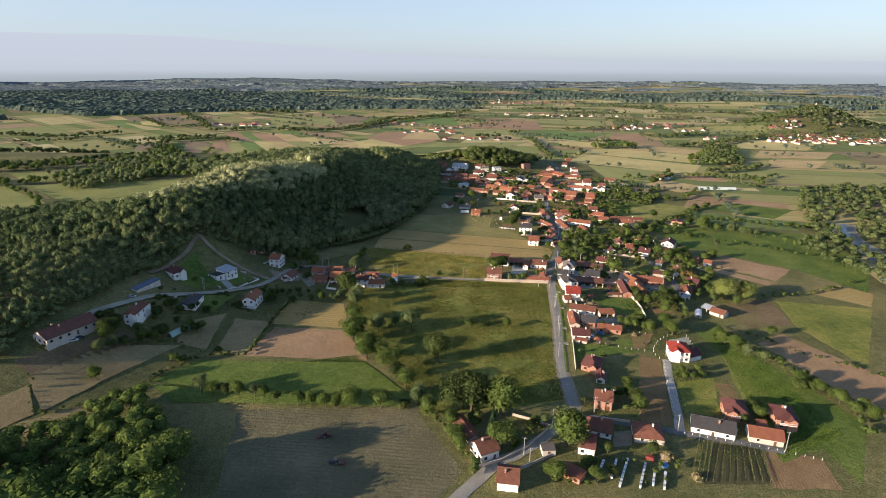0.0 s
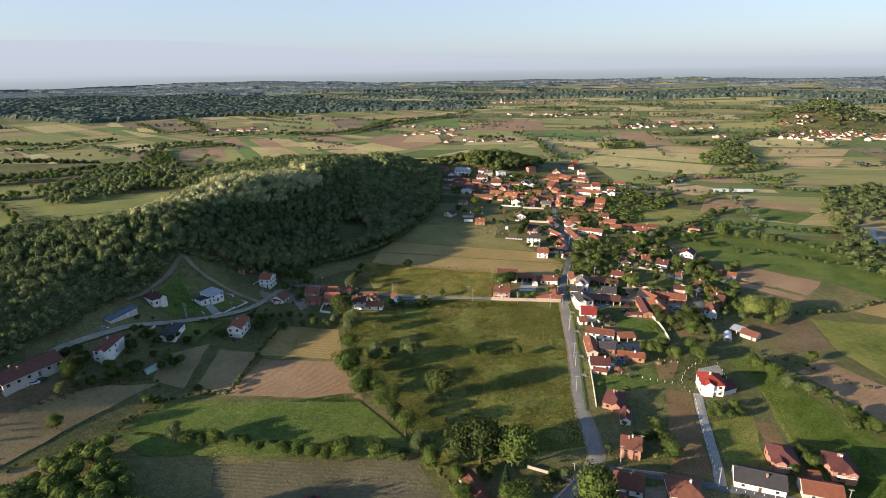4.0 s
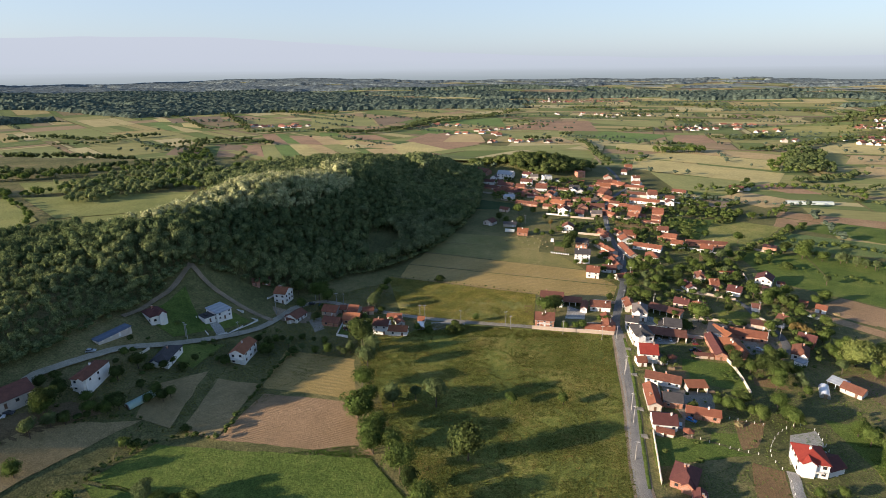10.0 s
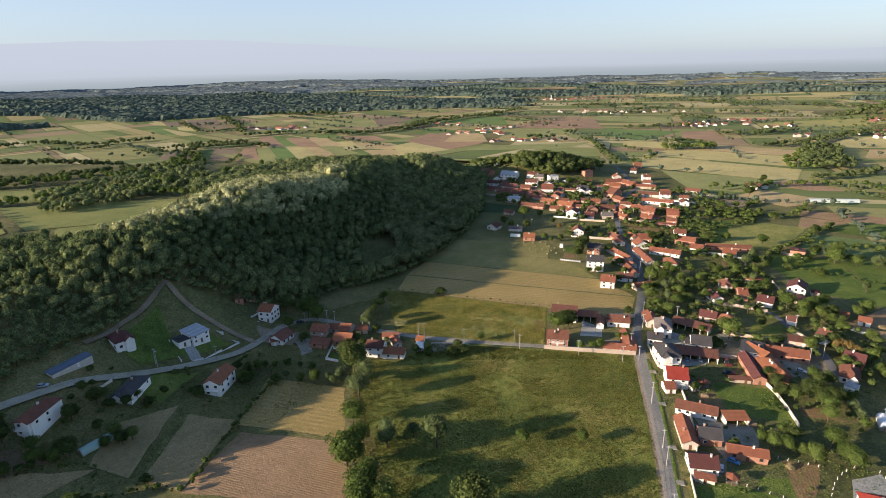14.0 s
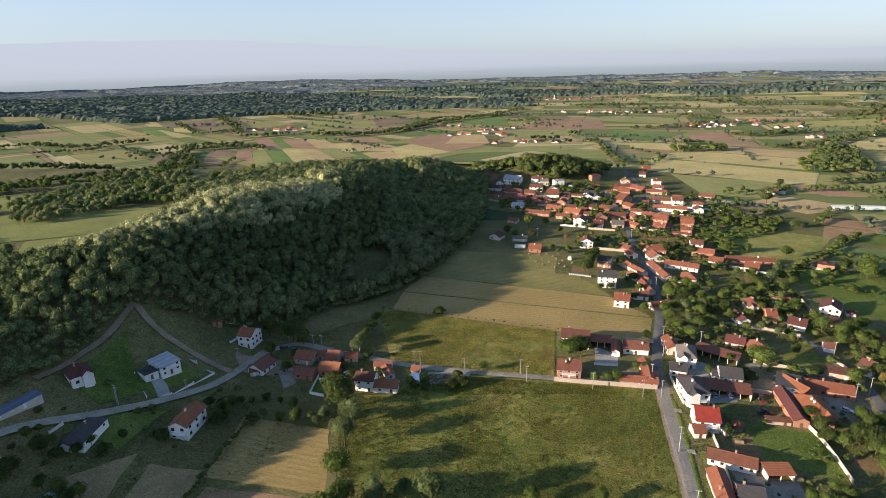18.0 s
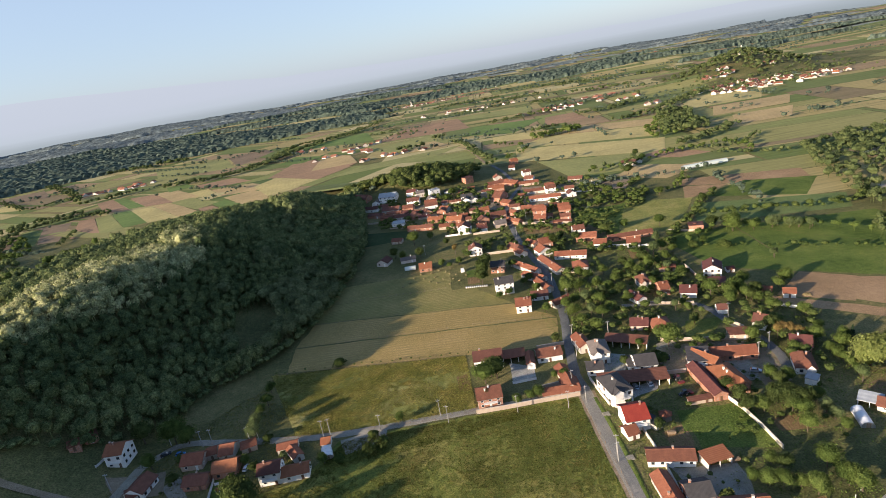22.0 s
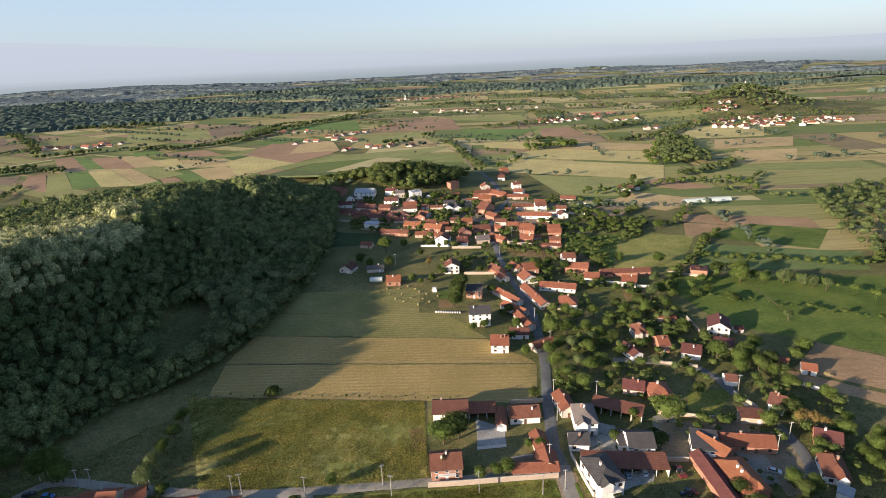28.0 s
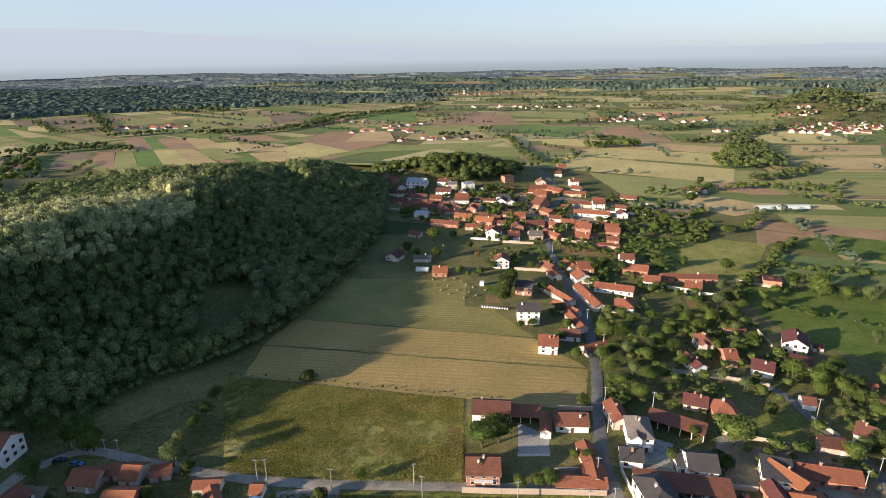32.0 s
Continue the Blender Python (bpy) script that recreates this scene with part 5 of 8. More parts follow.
house(170.5, 612.2, -24, 14.7, 8.4, 2.7, "gable", "w", "rust", "plaster", 0)
house(121.2, 592.6, -15, 19.9, 7.2, 2.9, "gable", "w", "rust", "plaster", 0)
house(123.1, 559.2, -18, 29.6, 7.2, 3.1, "gable", "w", "red", "white", 1)
house(147.7, 555.8, 0, 7.6, 9.6, 3.5, "gable", "d", "brown", "white", 0)
house(87.6, 565.6, 27, 8.2, 13.2, 3.5, "gable", "d", "red", "brick", 0)
house(90.7, 546.5, -14, 9.7, 7.2, 3.1, "gable", "w", "rust", "plaster", 0)
house(85.5, 528.3, 28, 7.2, 9.6, 3.1, "gable", "d", "red", "brick", 0)
house(80.2, 502.5, 32, 6.0, 16.8, 3.1, "gable", "d", "red", "brick", 0)
house(98.1, 529.5, -23, 9.4, 9.6, 3.7, "gable", "w", "red", "white", 1)
house(106.2, 514.8, -21, 11.8, 9.6, 4.6, "gable", "w", "red", "brick", 1)
house(101.0, 493.4, -21, 9.5, 8.4, 4.2, "gable", "w", "red", "brick", 1)
house(125.7, 504.5, -13, 10.0, 8.4, 4.2, "gable", "w", "red", "brick", 1)
house(121.0, 487.6, -13, 8.4, 7.2, 3.1, "gable", "w", "rust", "brick", 0)
house(115.1, 476.5, -23, 15.0, 3.6, 2.3, "lean", "w", "red", "brick", 0)
house(67.6, 502.2, 3, 9.9, 9.6, 3.1, "gable", "w", "taupe", "block", 0)
house(-149.2, 259.5, -5, 7.9, 9.6, 6.4, "gable", "w", "orange", "white", 2)
house(-132.1, 237.7, 77, 10.0, 8.4, 2.9, "gable", "w", "rust", "white", 2)
house(-134.4, 233.9, 30, 3.8, 6.0, 2.3, "lean", "w", "rust", "plaster", 0)
house(-113.8, 248.6, -6, 9.1, 8.4, 2.9, "gable", "w", "red", "block", 1)
house(-107.3, 251.9, 7, 4.1, 6.0, 2.7, "gable", "w", "red", "block", 0)
house(-100.1, 250.7, -3, 5.9, 8.4, 2.9, "gable", "w", "red", "plaster", 1)
house(-108.3, 234.5, -7, 9.6, 7.2, 2.6, "gable", "w", "rust", "brick", 1)
house(-97.7, 239.0, -1, 9.6, 8.4, 3.3, "gable", "w", "orange", "brick", 1)
house(-91.7, 251.2, 16, 6.2, 4.8, 2.5, "lean", "w", "red", "block", 0)
house(-77.1, 228.7, -1, 8.5, 7.8, 5.6, "gable", "w", "brown", "white", 2)
house(-67.5, 227.9, 2, 10.4, 6.6, 2.9, "gable", "w", "orange", "white", 1)
house(-73.8, 245.3, 3, 8.3, 4.8, 2.5, "gable", "w", "red", "plaster", 0)
house(-69.9, 239.5, 31, 4.3, 8.4, 2.5, "gable", "d", "red", "plaster", 0)
house(-57.3, 243.0, -2, 3.6, 4.8, 2.5, "gable", "w", "orange", "white", 1)
house(-169.1, 218.8, 67, 9.3, 9.6, 4.8, "lean", "w", "tin", "white", 2)
house(-172.4, 211.7, 60, 5.8, 7.2, 2.9, "flat", "w", "slate", "white", 1)
house(-191.2, 195.3, 57, 8.2, 10.8, 4.0, "hip", "w", "maroon", "white", 2)
house(-168.2, 169.5, 8, 7.9, 15.6, 2.9, "hip", "d", "slate", "white", 2)
house(-139.7, 189.0, 2, 7.6, 14.4, 5.8, "gable", "d", "orange", "white", 2)
house(-195.0, 168.9, 77, 17.6, 4.2, 2.1, "lean", "w", "blue", "plaster", 0)
house(-182.8, 139.4, 5, 6.6, 15.6, 6.0, "hip", "d", "rust", "white", 2)
house(-202.4, 111.6, 67, 25.0, 11.5, 3.3, "gable", "w", "brown", "plaster", 2)
house(-169.3, 264.3, 25, 4.4, 6.0, 2.5, "gable", "w", "rust", "brick", 0)
house(-165.7, 270.2, 35, 5.4, 4.8, 2.5, "lean", "w", "rust", "brick", 0)
house(149.6, 196.7, -47, 8.6, 6.4, 2.4, "gable", "w", "rust", "plaster", 1)
house(137.1, 219.9, -48, 4.2, 4.8, 2.5, "flat", "w", "tin", "white", 0)
house(-1.5, 664.3, -20, 11, 9, 3.6, "gable", "w", "maroon", "white", 0)
house(-23.8, 610.2, -20, 16, 6, 2.6, "gable", "w", "rust", "brick", 0)
house(16.1, 624.2, -8, 13, 8, 3.6, "gable", "w", "red", "white", 0)
house(-0.8, 593.2, -20, 9, 8, 3.2, "gable", "w", "rust", "plaster", 0)
house(54.5, 620.9, -8, 12, 8, 3.4, "gable", "w", "slate", "white", 0)
house(63.8, 651.3, -8, 8, 6, 2.6, "gable", "w", "red", "plaster", 0)
house(88.6, 603.0, -18, 8, 8, 4, "gable", "w", "rust", "brick", 0)
house(79.2, 629.6, -18, 14, 5, 2.5, "gable", "w", "rust", "plaster", 0)
house(35.6, 516.0, -8, 9, 8, 4, "gable", "w", "red", "white", 0)
house(51.7, 505.9, -8, 9, 7, 2.8, "gable", "w", "rust", "white", 0)
house(41.9, 548.5, -8, 8, 7, 3, "gable", "w", "red", "brick", 0)
house(31.3, 557.4, -8, 9, 8, 3.2, "gable", "w", "rust", "brick", 0)
house(107.3, 525.9, -18, 11, 8, 3.6, "gable", "w", "red", "brick", 0)
house(128.5, 517.1, -18, 10, 8, 3.6, "gable", "w", "red", "brick", 0)
house(138.4, 598.4, -18, 9, 8, 4.4, "gable", "w", "red", "white", 0)
house(152.3, 575.1, -18, 9, 8, 3.4, "gable", "w", "rust", "white", 0)
house(-22.3, 509.6, -20, 9, 7, 2.6, "gable", "w", "rust", "block", 0)
house(36.9, 653.7, -8, 6, 5, 2.4, "gable", "w", "slate", "white", 0)
house(51.4, 644.0, -8, 6, 6, 2.6, "gable", "w", "rust", "brick", 0)
house(41.0, 611.9, -8, 12, 5, 2.4, "gable", "w", "rust", "block", 0)
house(30.3, 615.2, -8, 7, 6, 2.6, "gable", "w", "brown", "plaster", 0)
house(5.7, 574.2, -8, 12, 5, 2.4, "gable", "w", "maroon", "block", 0)
house(-11.2, 601.5, -20, 8, 6, 2.6, "gable", "w", "maroon", "block", 0)
house(-34.0, 643.4, -20, 10, 6, 2.6, "gable", "w", "brown", "block", 0)
house(45.4, 536.0, -8, 7, 6, 2.5, "gable", "w", "rust", "block", 0)
house(52.5, 563.0, -8, 7, 6, 2.5, "gable", "w", "brown", "block", 0)
house(105.8, 584.9, -18, 6, 6, 2.4, "gable", "w", "red", "block", 0)
house(122.4, 530.7, -18, 8, 5, 2.3, "gable", "w", "rust", "block", 0)
house(109.6, 499.7, -18, 8, 5, 2.3, "gable", "w", "rust", "block", 0)

# ---- yard walls ----
wall_run("compound_wall", ((6.6, 243.2), (18.4, 242.5), (34.8, 242.1), (51.1, 241.3)), 2.0, "block")
wall_run("compound_wall", ((36.8, 251.4), (46.1, 251.8)), 2.0, "block")
wall_run("compound_wall", ((25.9, 259.8), (36.9, 259.8)), 1.2, "white")
wall_run("compound_wall", ((43.8, 286.2), (57.6, 285.2)), 1.8, "block")
wall_run("compound_wall", ((58.5, 251.8), (58.9, 240.4), (59.5, 231.2), (65.4, 232.8), (65.2, 212.4), (65.0, 200.1), (63.3, 182.3), (60.4, 166.5), (58.6, 152.7), (55.2, 155.0), (52.3, 124.6)), 1.7, "cream")
wall_run("compound_wall", ((99.9, 270.2), (115.4, 264.4), (135.8, 257.7)), 1.9, "block")
wall_run("compound_wall", ((87.0, 244.3), (97.9, 242.5)), 1.8, "block")
wall_run("compound_wall", ((102.7, 221.6), (104.2, 212.2), (104.4, 201.8), (103.9, 189.1)), 1.7, "cream")
wall_run("compound_wall", ((136.0, 278.3), (139.0, 267.0)), 1.6, "block")
wall_run("compound_wall", ((162.5, 285.3), (171.3, 275.1)), 1.6, "white")
wall_run("compound_wall", ((173.2, 411.0), (192.3, 399.1)), 1.6, "block")
wall_run("compound_wall", ((125.5, 405.1), (137.9, 399.8)), 1.4, "white")
wall_run("compound_wall", ((145.3, 393.7), (152.2, 391.4)), 1.4, "white")
wall_run("compound_wall", ((84.8, 373.7), (101.1, 365.3)), 1.8, "block")
wall_run("compound_wall", ((44.5, 435.8), (67.7, 431.0)), 1.8, "block")
wall_run("compound_wall", ((85.7, 494.1), (107.5, 480.7), (120.7, 469.7)), 2.2, "block")
wall_run("compound_wall", ((19.2, 500.8), (41.5, 495.7)), 1.5, "white")
wall_run("compound_wall", ((42.4, 491.4), (64.2, 486.5)), 1.6, "block")
wall_run("compound_wall", ((181.0, 593.2), (179.9, 559.9)), 1.5, "white")
wall_run("compound_wall", ((139.0, 570.5), (169.1, 558.7)), 1.5, "white")
wall_run("compound_wall", ((-100.9, 220.0), (-93.8, 218.5)), 1.4, "white")
wall_run("compound_wall", ((-100.9, 220.0), (-102.3, 234.7)), 1.4, "white")
wall_run("compound_wall", ((-100.9, 231.4), (-92.3, 231.9)), 1.2, "white")
wall_run("compound_wall", ((-177.4, 209.7), (-164.7, 199.0), (-157.9, 205.6), (-150.8, 227.0), (-170.9, 232.7)), 1.2, "white")
wall_run("compound_wall", ((-178.4, 164.7), (-178.1, 171.1)), 1.3, "cream")
wall_run("compound_wall", ((-157.6, 254.4), (-156.0, 260.5)), 1.2, "white")
wall_run("compound_wall", ((4.8, 48.7), (13.2, 52.7), (24.4, 62.2), (34.7, 75.5)), 1.3, "block")
wall_run("compound_wall", ((19.1, 82.9), (29.3, 78.9), (34.7, 75.5)), 1.2, "block")
wall_run("compound_wall", ((21.3, 49.3), (33.6, 57.9)), 1.2, "block")
wall_run("compound_wall", ((52.5, 83.2), (69.9, 81.1)), 1.4, "block")
wall_run("compound_wall", ((110.5, 309.6), (132.4, 299.8)), 1.6, "block")
wall_run("compound_wall", ((152.1, 347.1), (150.4, 331.0)), 1.8, "block")
wall_run("compound_wall", ((-50.7, 590.3), (-9.4, 573.0)), 1.5, "block")
wall_run("compound_wall", ((-28.8, 558.5), (-9.3, 548.8)), 1.5, "block")
wall_run("compound_wall", ((122.7, 547.9), (139.8, 538.2)), 1.4, "cream")
# post fences
post_fence(((98.6, 135.4), (96.5, 146.1), (101.9, 157.4), (109.2, 165.0), (115.7, 168.0), (120.0, 165.5), (119.6, 155.2), (118.1, 145.4)), 1.1, "white")
post_fence(((98.6, 135.4), (94.5, 115.6), (91.1, 97.4), (88.6, 83.3)), 1.1, "white")
post_fence(((69.8, 154.1), (75.9, 151.7), (82.6, 148.8), (92.0, 146.4)), 1.0, "white")
post_fence(((89.4, 75.3), (104.3, 71.7), (124.9, 66.3), (136.9, 62.3)), 1.0, "white")
post_fence(((88.7, 169.2), (100.7, 166.1)), 1.0, "white")
post_fence(((17.0, 325.6), (63.8, 315.0)), 1.2, "wood")
post_fence(((50.3, 236.0), (49.3, 193.6), (47.1, 161.3), (44.0, 138.7)), 1.0, "wood")
post_fence(((-90.0, 310.6), (-52.5, 305.0), (-18.1, 298.6), (9.4, 292.9)), 1.2, "wood")
post_fence(((-85.3, 338.8), (-41.3, 333.4), (7.6, 326.2)), 1.0, "wood")
post_fence(((-78.0, 367.0), (-20.6, 358.6)), 1.0, "wood")
post_fence(((-75.0, 397.8), (-35.0, 391.8), (12.4, 385.2)), 1.0, "wood")
post_fence(((-80.0, 253.8), (-42.7, 248.2), (-0.7, 243.5)), 1.0, "wood")
post_fence(((161.1, 271.4), (180.4, 262.4)), 1.0, "wood")
# poles
power_pole(43.7, 234.5)
power_pole(23.2, 238.4)
power_pole(51.4, 235.4)
power_pole(62.7, 288.5)
power_pole(59.5, 272.1)
power_pole(79.8, 284.5)
power_pole(138.5, 279.2)
power_pole(137.9, 247.3)
power_pole(81.6, 395.7)
power_pole(73.8, 464.9)
power_pole(72.4, 358.4)
power_pole(73.3, 331.5)
power_pole(-1.0, 463.1)
power_pole(50.5, 199.3)
power_pole(49.1, 170.0)
power_pole(45.3, 136.9)
power_pole(48.4, 160.3)
power_pole(51.6, 203.1)
power_pole(44.3, 97.0)
power_pole(22.1, 56.9)
power_pole(87.0, 76.6)
power_pole(126.2, 68.0)
power_pole(54.6, 87.2)
power_pole(-131.0, 266.2)
power_pole(-110.0, 259.6)
power_pole(-88.6, 255.6)
power_pole(-56.5, 249.3)
power_pole(-114.6, 259.9)
power_pole(-92.5, 255.7)
power_pole(-59.4, 249.0)
power_pole(-34.5, 244.7)
power_pole(-5.8, 241.1)
power_pole(-8.7, 246.5)
power_pole(-145.3, 239.9)
power_pole(-171.9, 190.8)
power_pole(-152.0, 207.7)
power_pole(-170.6, 190.0)
power_pole(35.3, 76.6)
power_pole(63.7, 93.8)
power_pole(23.8, 50.6)
power_pole(49.8, 248.7)
power_pole(129.5, 241.6)
power_pole(78.5, 544.6)
power_pole(91.9, 508.8)

# ---- trees and shrubs ----
plant("d", -17.1, 127.6, 15.6)
plant("b", -2.7, 167.2, 5.9)
plant("b", 20.2, 170.0, 5.9)
plant("b", 86.7, 179.1, 5.2)
plant("b", 89.8, 175.6, 6.5)
plant("b", 93.5, 174.2, 6.5)
plant("b", 98.2, 172.9, 5.2)
plant("b", 96.0, 184.1, 5.2)
plant("d", 97.9, 180.4, 6.5)
plant("b", 110.6, 178.1, 8.9)
plant("b", 111.2, 169.8, 8.0)
plant("b", 112.7, 166.6, 8.9)
plant("b", 116.5, 194.8, 7.8)
plant("d", 105.0, 216.9, 7.8)
plant("d", 105.2, 210.4, 6.9)
plant("b", 110.2, 209.0, 6.9)
plant("d", 116.9, 211.7, 8.9)
plant("d", 119.4, 206.3, 7.9)
plant("b", 120.9, 202.8, 7.8)
plant("l", 128.7, 197.5, 6.5)
plant("b", 128.4, 192.0, 5.2)
plant("s", 74.4, 173.8, 3.9)
plant("d", 71.0, 210.5, 5.2)
plant("b", 124.8, 226.9, 6.9)
plant("d", 105.2, 224.7, 6.5)
plant("d", -153.0, 142.5, 6.5)
plant("b", -157.1, 145.0, 6.5)
plant("b", -151.5, 145.8, 6.5)
plant("b", -169.0, 131.8, 5.2)
plant("d", -184.6, 116.7, 11.7)
plant("d", -176.0, 115.4, 6.5)
plant("d", -164.4, 145.0, 5.2)
plant("b", -157.6, 139.4, 5.2)
plant("l", -53.8, 158.2, 13.0)
plant("l", -44.7, 164.0, 7.8)
plant("l", -34.9, 160.4, 14.3)
plant("d", -83.5, 211.0, 15.6)
plant("l", -73.7, 187.7, 13.0)
plant("b", -70.9, 169.9, 11.7)
plant("b", -65.7, 145.8, 15.6)
plant("b", -54.9, 128.4, 14.3)
plant("b", -65.3, 157.9, 10.4)
plant("d", -80.8, 230.1, 6.5)
plant("s", -33.6, 233.7, 5.2)
plant("s", -39.1, 231.3, 5.2)
plant("b", -26.1, 248.6, 5.2)
plant("s", -37.4, 240.9, 3.9)
plant("b", -53.9, 126.4, 11.7)
plant("b", -63.6, 147.5, 11.7)
plant("b", -55.8, 138.5, 10.4)
plant("b", -48.0, 127.9, 11.7)
plant("b", -41.0, 116.2, 13.0)
plant("d", -35.6, 108.9, 9.1)
plant("b", -30.3, 100.3, 11.7)
plant("l", -23.1, 88.4, 11.7)
plant("b", -17.7, 81.2, 9.1)
plant("b", -106.3, 89.5, 7.8)
plant("l", -98.4, 88.7, 6.5)
plant("b", -76.5, 83.2, 7.8)
plant("b", -70.5, 83.5, 7.8)
plant("b", -63.7, 82.8, 7.8)
plant("b", -59.0, 83.0, 7.8)
plant("b", -52.5, 82.2, 11.7)
plant("b", -39.3, 84.1, 10.4)
plant("d", -87.5, 86.5, 5.2)
plant("s", -28.8, 85.8, 3.9)
plant("b", -94.7, 88.9, 6.5)
plant("l", -124.1, 89.4, 10.4)
plant("b", -118.0, 88.5, 7.8)
plant("d", -112.3, 88.8, 6.5)
plant("d", -6.9, 84.7, 16.9)
plant("d", 1.0, 85.2, 19.5)
plant("b", 14.7, 82.9, 19.5)
plant("l", 32.2, 76.5, 6.5)
plant("c", 10.1, 67.0, 15.6)
plant("b", 13.9, 61.0, 13.0)
plant("b", 40.5, 63.7, 18.2)
plant("l", 51.2, 92.4, 5.2)
plant("b", 72.7, 102.0, 6.9)
plant("d", 74.0, 96.0, 7.8)
plant("b", 75.9, 90.4, 7.8)
plant("d", 67.4, 99.7, 6.5)
plant("b", 73.4, 109.2, 6.5)
plant("d", 72.1, 61.0, 6.5)
plant("d", -2.8, 86.8, 11.7)
plant("d", 9.0, 85.6, 7.8)
plant("b", -3.0, 58.2, 7.8)
plant("b", -7.3, 74.0, 7.8)
plant("b", -5.3, 64.2, 7.8)
plant("s", 3.2, 78.0, 5.2)
plant("b", 100.6, 168.6, 7.9)
plant("b", 99.7, 119.7, 4.5)
plant("b", 103.4, 118.9, 4.5)
plant("b", 107.4, 118.7, 4.5)
plant("b", 112.2, 120.4, 4.5)
plant("b", 104.1, 125.0, 4.5)
plant("b", 112.6, 126.5, 4.5)
plant("b", 135.1, 163.6, 7.9)
plant("b", 136.4, 157.3, 8.9)
plant("b", 140.4, 150.1, 9.9)
plant("l", 143.0, 143.2, 7.9)
plant("l", 149.3, 136.9, 7.9)
plant("b", 168.0, 170.5, 6.5)
plant("d", 123.5, 94.2, 6.5)
plant("b", 124.0, 88.3, 6.5)
plant("d", 116.7, 84.1, 5.2)
plant("b", 156.9, 117.9, 7.8)
plant("b", 162.7, 111.3, 6.9)
plant("b", 166.3, 102.7, 7.8)
plant("b", 168.3, 94.7, 6.5)
plant("s", 165.6, 107.9, 5.2)
plant("s", 160.2, 113.4, 5.2)
plant("l", -181.9, 105.2, 9.1)
plant("b", -174.4, 89.4, 7.8)
plant("b", -184.3, 115.6, 10.4)
plant("l", -179.6, 112.4, 7.8)
plant("d", -165.0, 131.1, 7.8)
plant("b", -167.2, 127.1, 6.5)
plant("b", -172.5, 124.0, 6.5)
plant("b", -150.1, 114.0, 5.2)
plant("s", -146.5, 115.2, 3.9)
plant("s", -134.2, 128.9, 3.2)
plant("d", -175.4, 145.1, 7.8)
plant("d", -173.4, 155.9, 7.8)
plant("b", -176.3, 128.2, 6.5)
plant("b", 47.6, 44.1, 6.5)
plant("d", 54.1, 47.2, 5.2)
plant("b", 32.7, 43.2, 9.1)
plant("b", 31.0, 45.9, 6.5)
plant("d", 55.1, 60.7, 5.2)
plant("s", 45.7, 51.9, 5.2)
plant("s", 19.0, 61.8, 3.9)
plant("s", 25.5, 74.2, 3.9)
plant("s", 28.1, 78.1, 3.9)
plant("s", 154.4, 114.0, 5.2)
plant("d", -186.8, 126.7, 7.8)
plant("d", -195.1, 126.4, 6.5)
plant("b", 172.9, 89.9, 7.8)
plant("b", 173.5, 97.7, 6.5)
plant("b", 101.0, 264.5, 12.8)
plant("s", 91.6, 252.7, 6.5)
plant("b", 76.8, 341.8, 10.9)
plant("b", 84.2, 341.7, 8.9)
plant("l", 82.1, 324.2, 8.9)
plant("b", 89.0, 319.7, 7.9)
plant("b", 98.8, 332.9, 7.9)
plant("b", 70.7, 310.2, 8.9)
plant("b", 90.5, 308.9, 6.9)
plant("l", 79.8, 308.7, 7.8)
plant("b", 123.4, 347.6, 7.8)
plant("b", 106.6, 344.1, 6.9)
plant("b", 102.7, 315.1, 6.9)
plant("b", 104.9, 358.0, 7.8)
plant("d", 120.6, 365.4, 6.9)
plant("d", 133.2, 363.0, 8.9)
plant("b", 133.1, 355.6, 8.9)
plant("l", 144.2, 372.5, 10.9)
plant("l", 157.2, 396.8, 8.9)
plant("b", 151.7, 378.5, 8.9)
plant("b", 146.4, 360.5, 7.8)
plant("b", 173.8, 425.7, 9.9)
plant("d", 199.8, 402.5, 8.9)
plant("b", 212.0, 395.1, 11.9)
plant("l", 209.7, 403.4, 7.8)
plant("b", 219.5, 384.1, 7.9)
plant("l", 230.9, 381.8, 9.9)
plant("l", 244.8, 374.5, 6.9)
plant("l", 249.8, 369.2, 6.9)
plant("l", 238.6, 375.8, 7.8)
plant("b", 144.1, 304.8, 10.9)
plant("b", 164.3, 309.8, 8.9)
plant("b", 157.2, 300.5, 7.9)
plant("b", 156.7, 293.2, 7.9)
plant("b", 159.5, 288.1, 6.5)
plant("b", 142.6, 334.3, 7.8)
plant("b", 134.0, 326.6, 5.2)
plant("l", 139.9, 344.6, 7.8)
plant("l", 114.1, 302.9, 6.5)
plant("l", 120.6, 296.9, 6.5)
plant("b", 125.7, 293.7, 5.2)
plant("d", 121.7, 279.8, 6.5)
plant("d", 147.8, 261.2, 7.8)
plant("a", 146.6, 254.2, 7.8)
plant("a", 149.1, 253.9, 7.8)
plant("a", 151.2, 252.5, 7.8)
plant("a", 153.5, 251.5, 6.5)
plant("a", 155.8, 250.5, 5.2)
plant("l", 140.7, 258.7, 7.8)
plant("b", 135.7, 255.9, 7.8)
plant("b", 169.2, 269.2, 6.5)
plant("d", 17.5, 269.0, 10.4)
plant("d", 19.9, 267.0, 11.7)
plant("b", 14.0, 264.5, 11.7)
plant("a", 13.3, 249.4, 7.8)
plant("b", 24.6, 244.9, 5.2)
plant("b", 30.6, 245.4, 5.2)
plant("b", 33.8, 245.5, 6.5)
plant("d", 54.2, 287.8, 5.9)
plant("b", 44.6, 258.3, 3.9)
plant("b", 88.8, 268.6, 5.2)
plant("d", 76.4, 256.7, 5.2)
plant("d", 34.9, 394.6, 13.0)
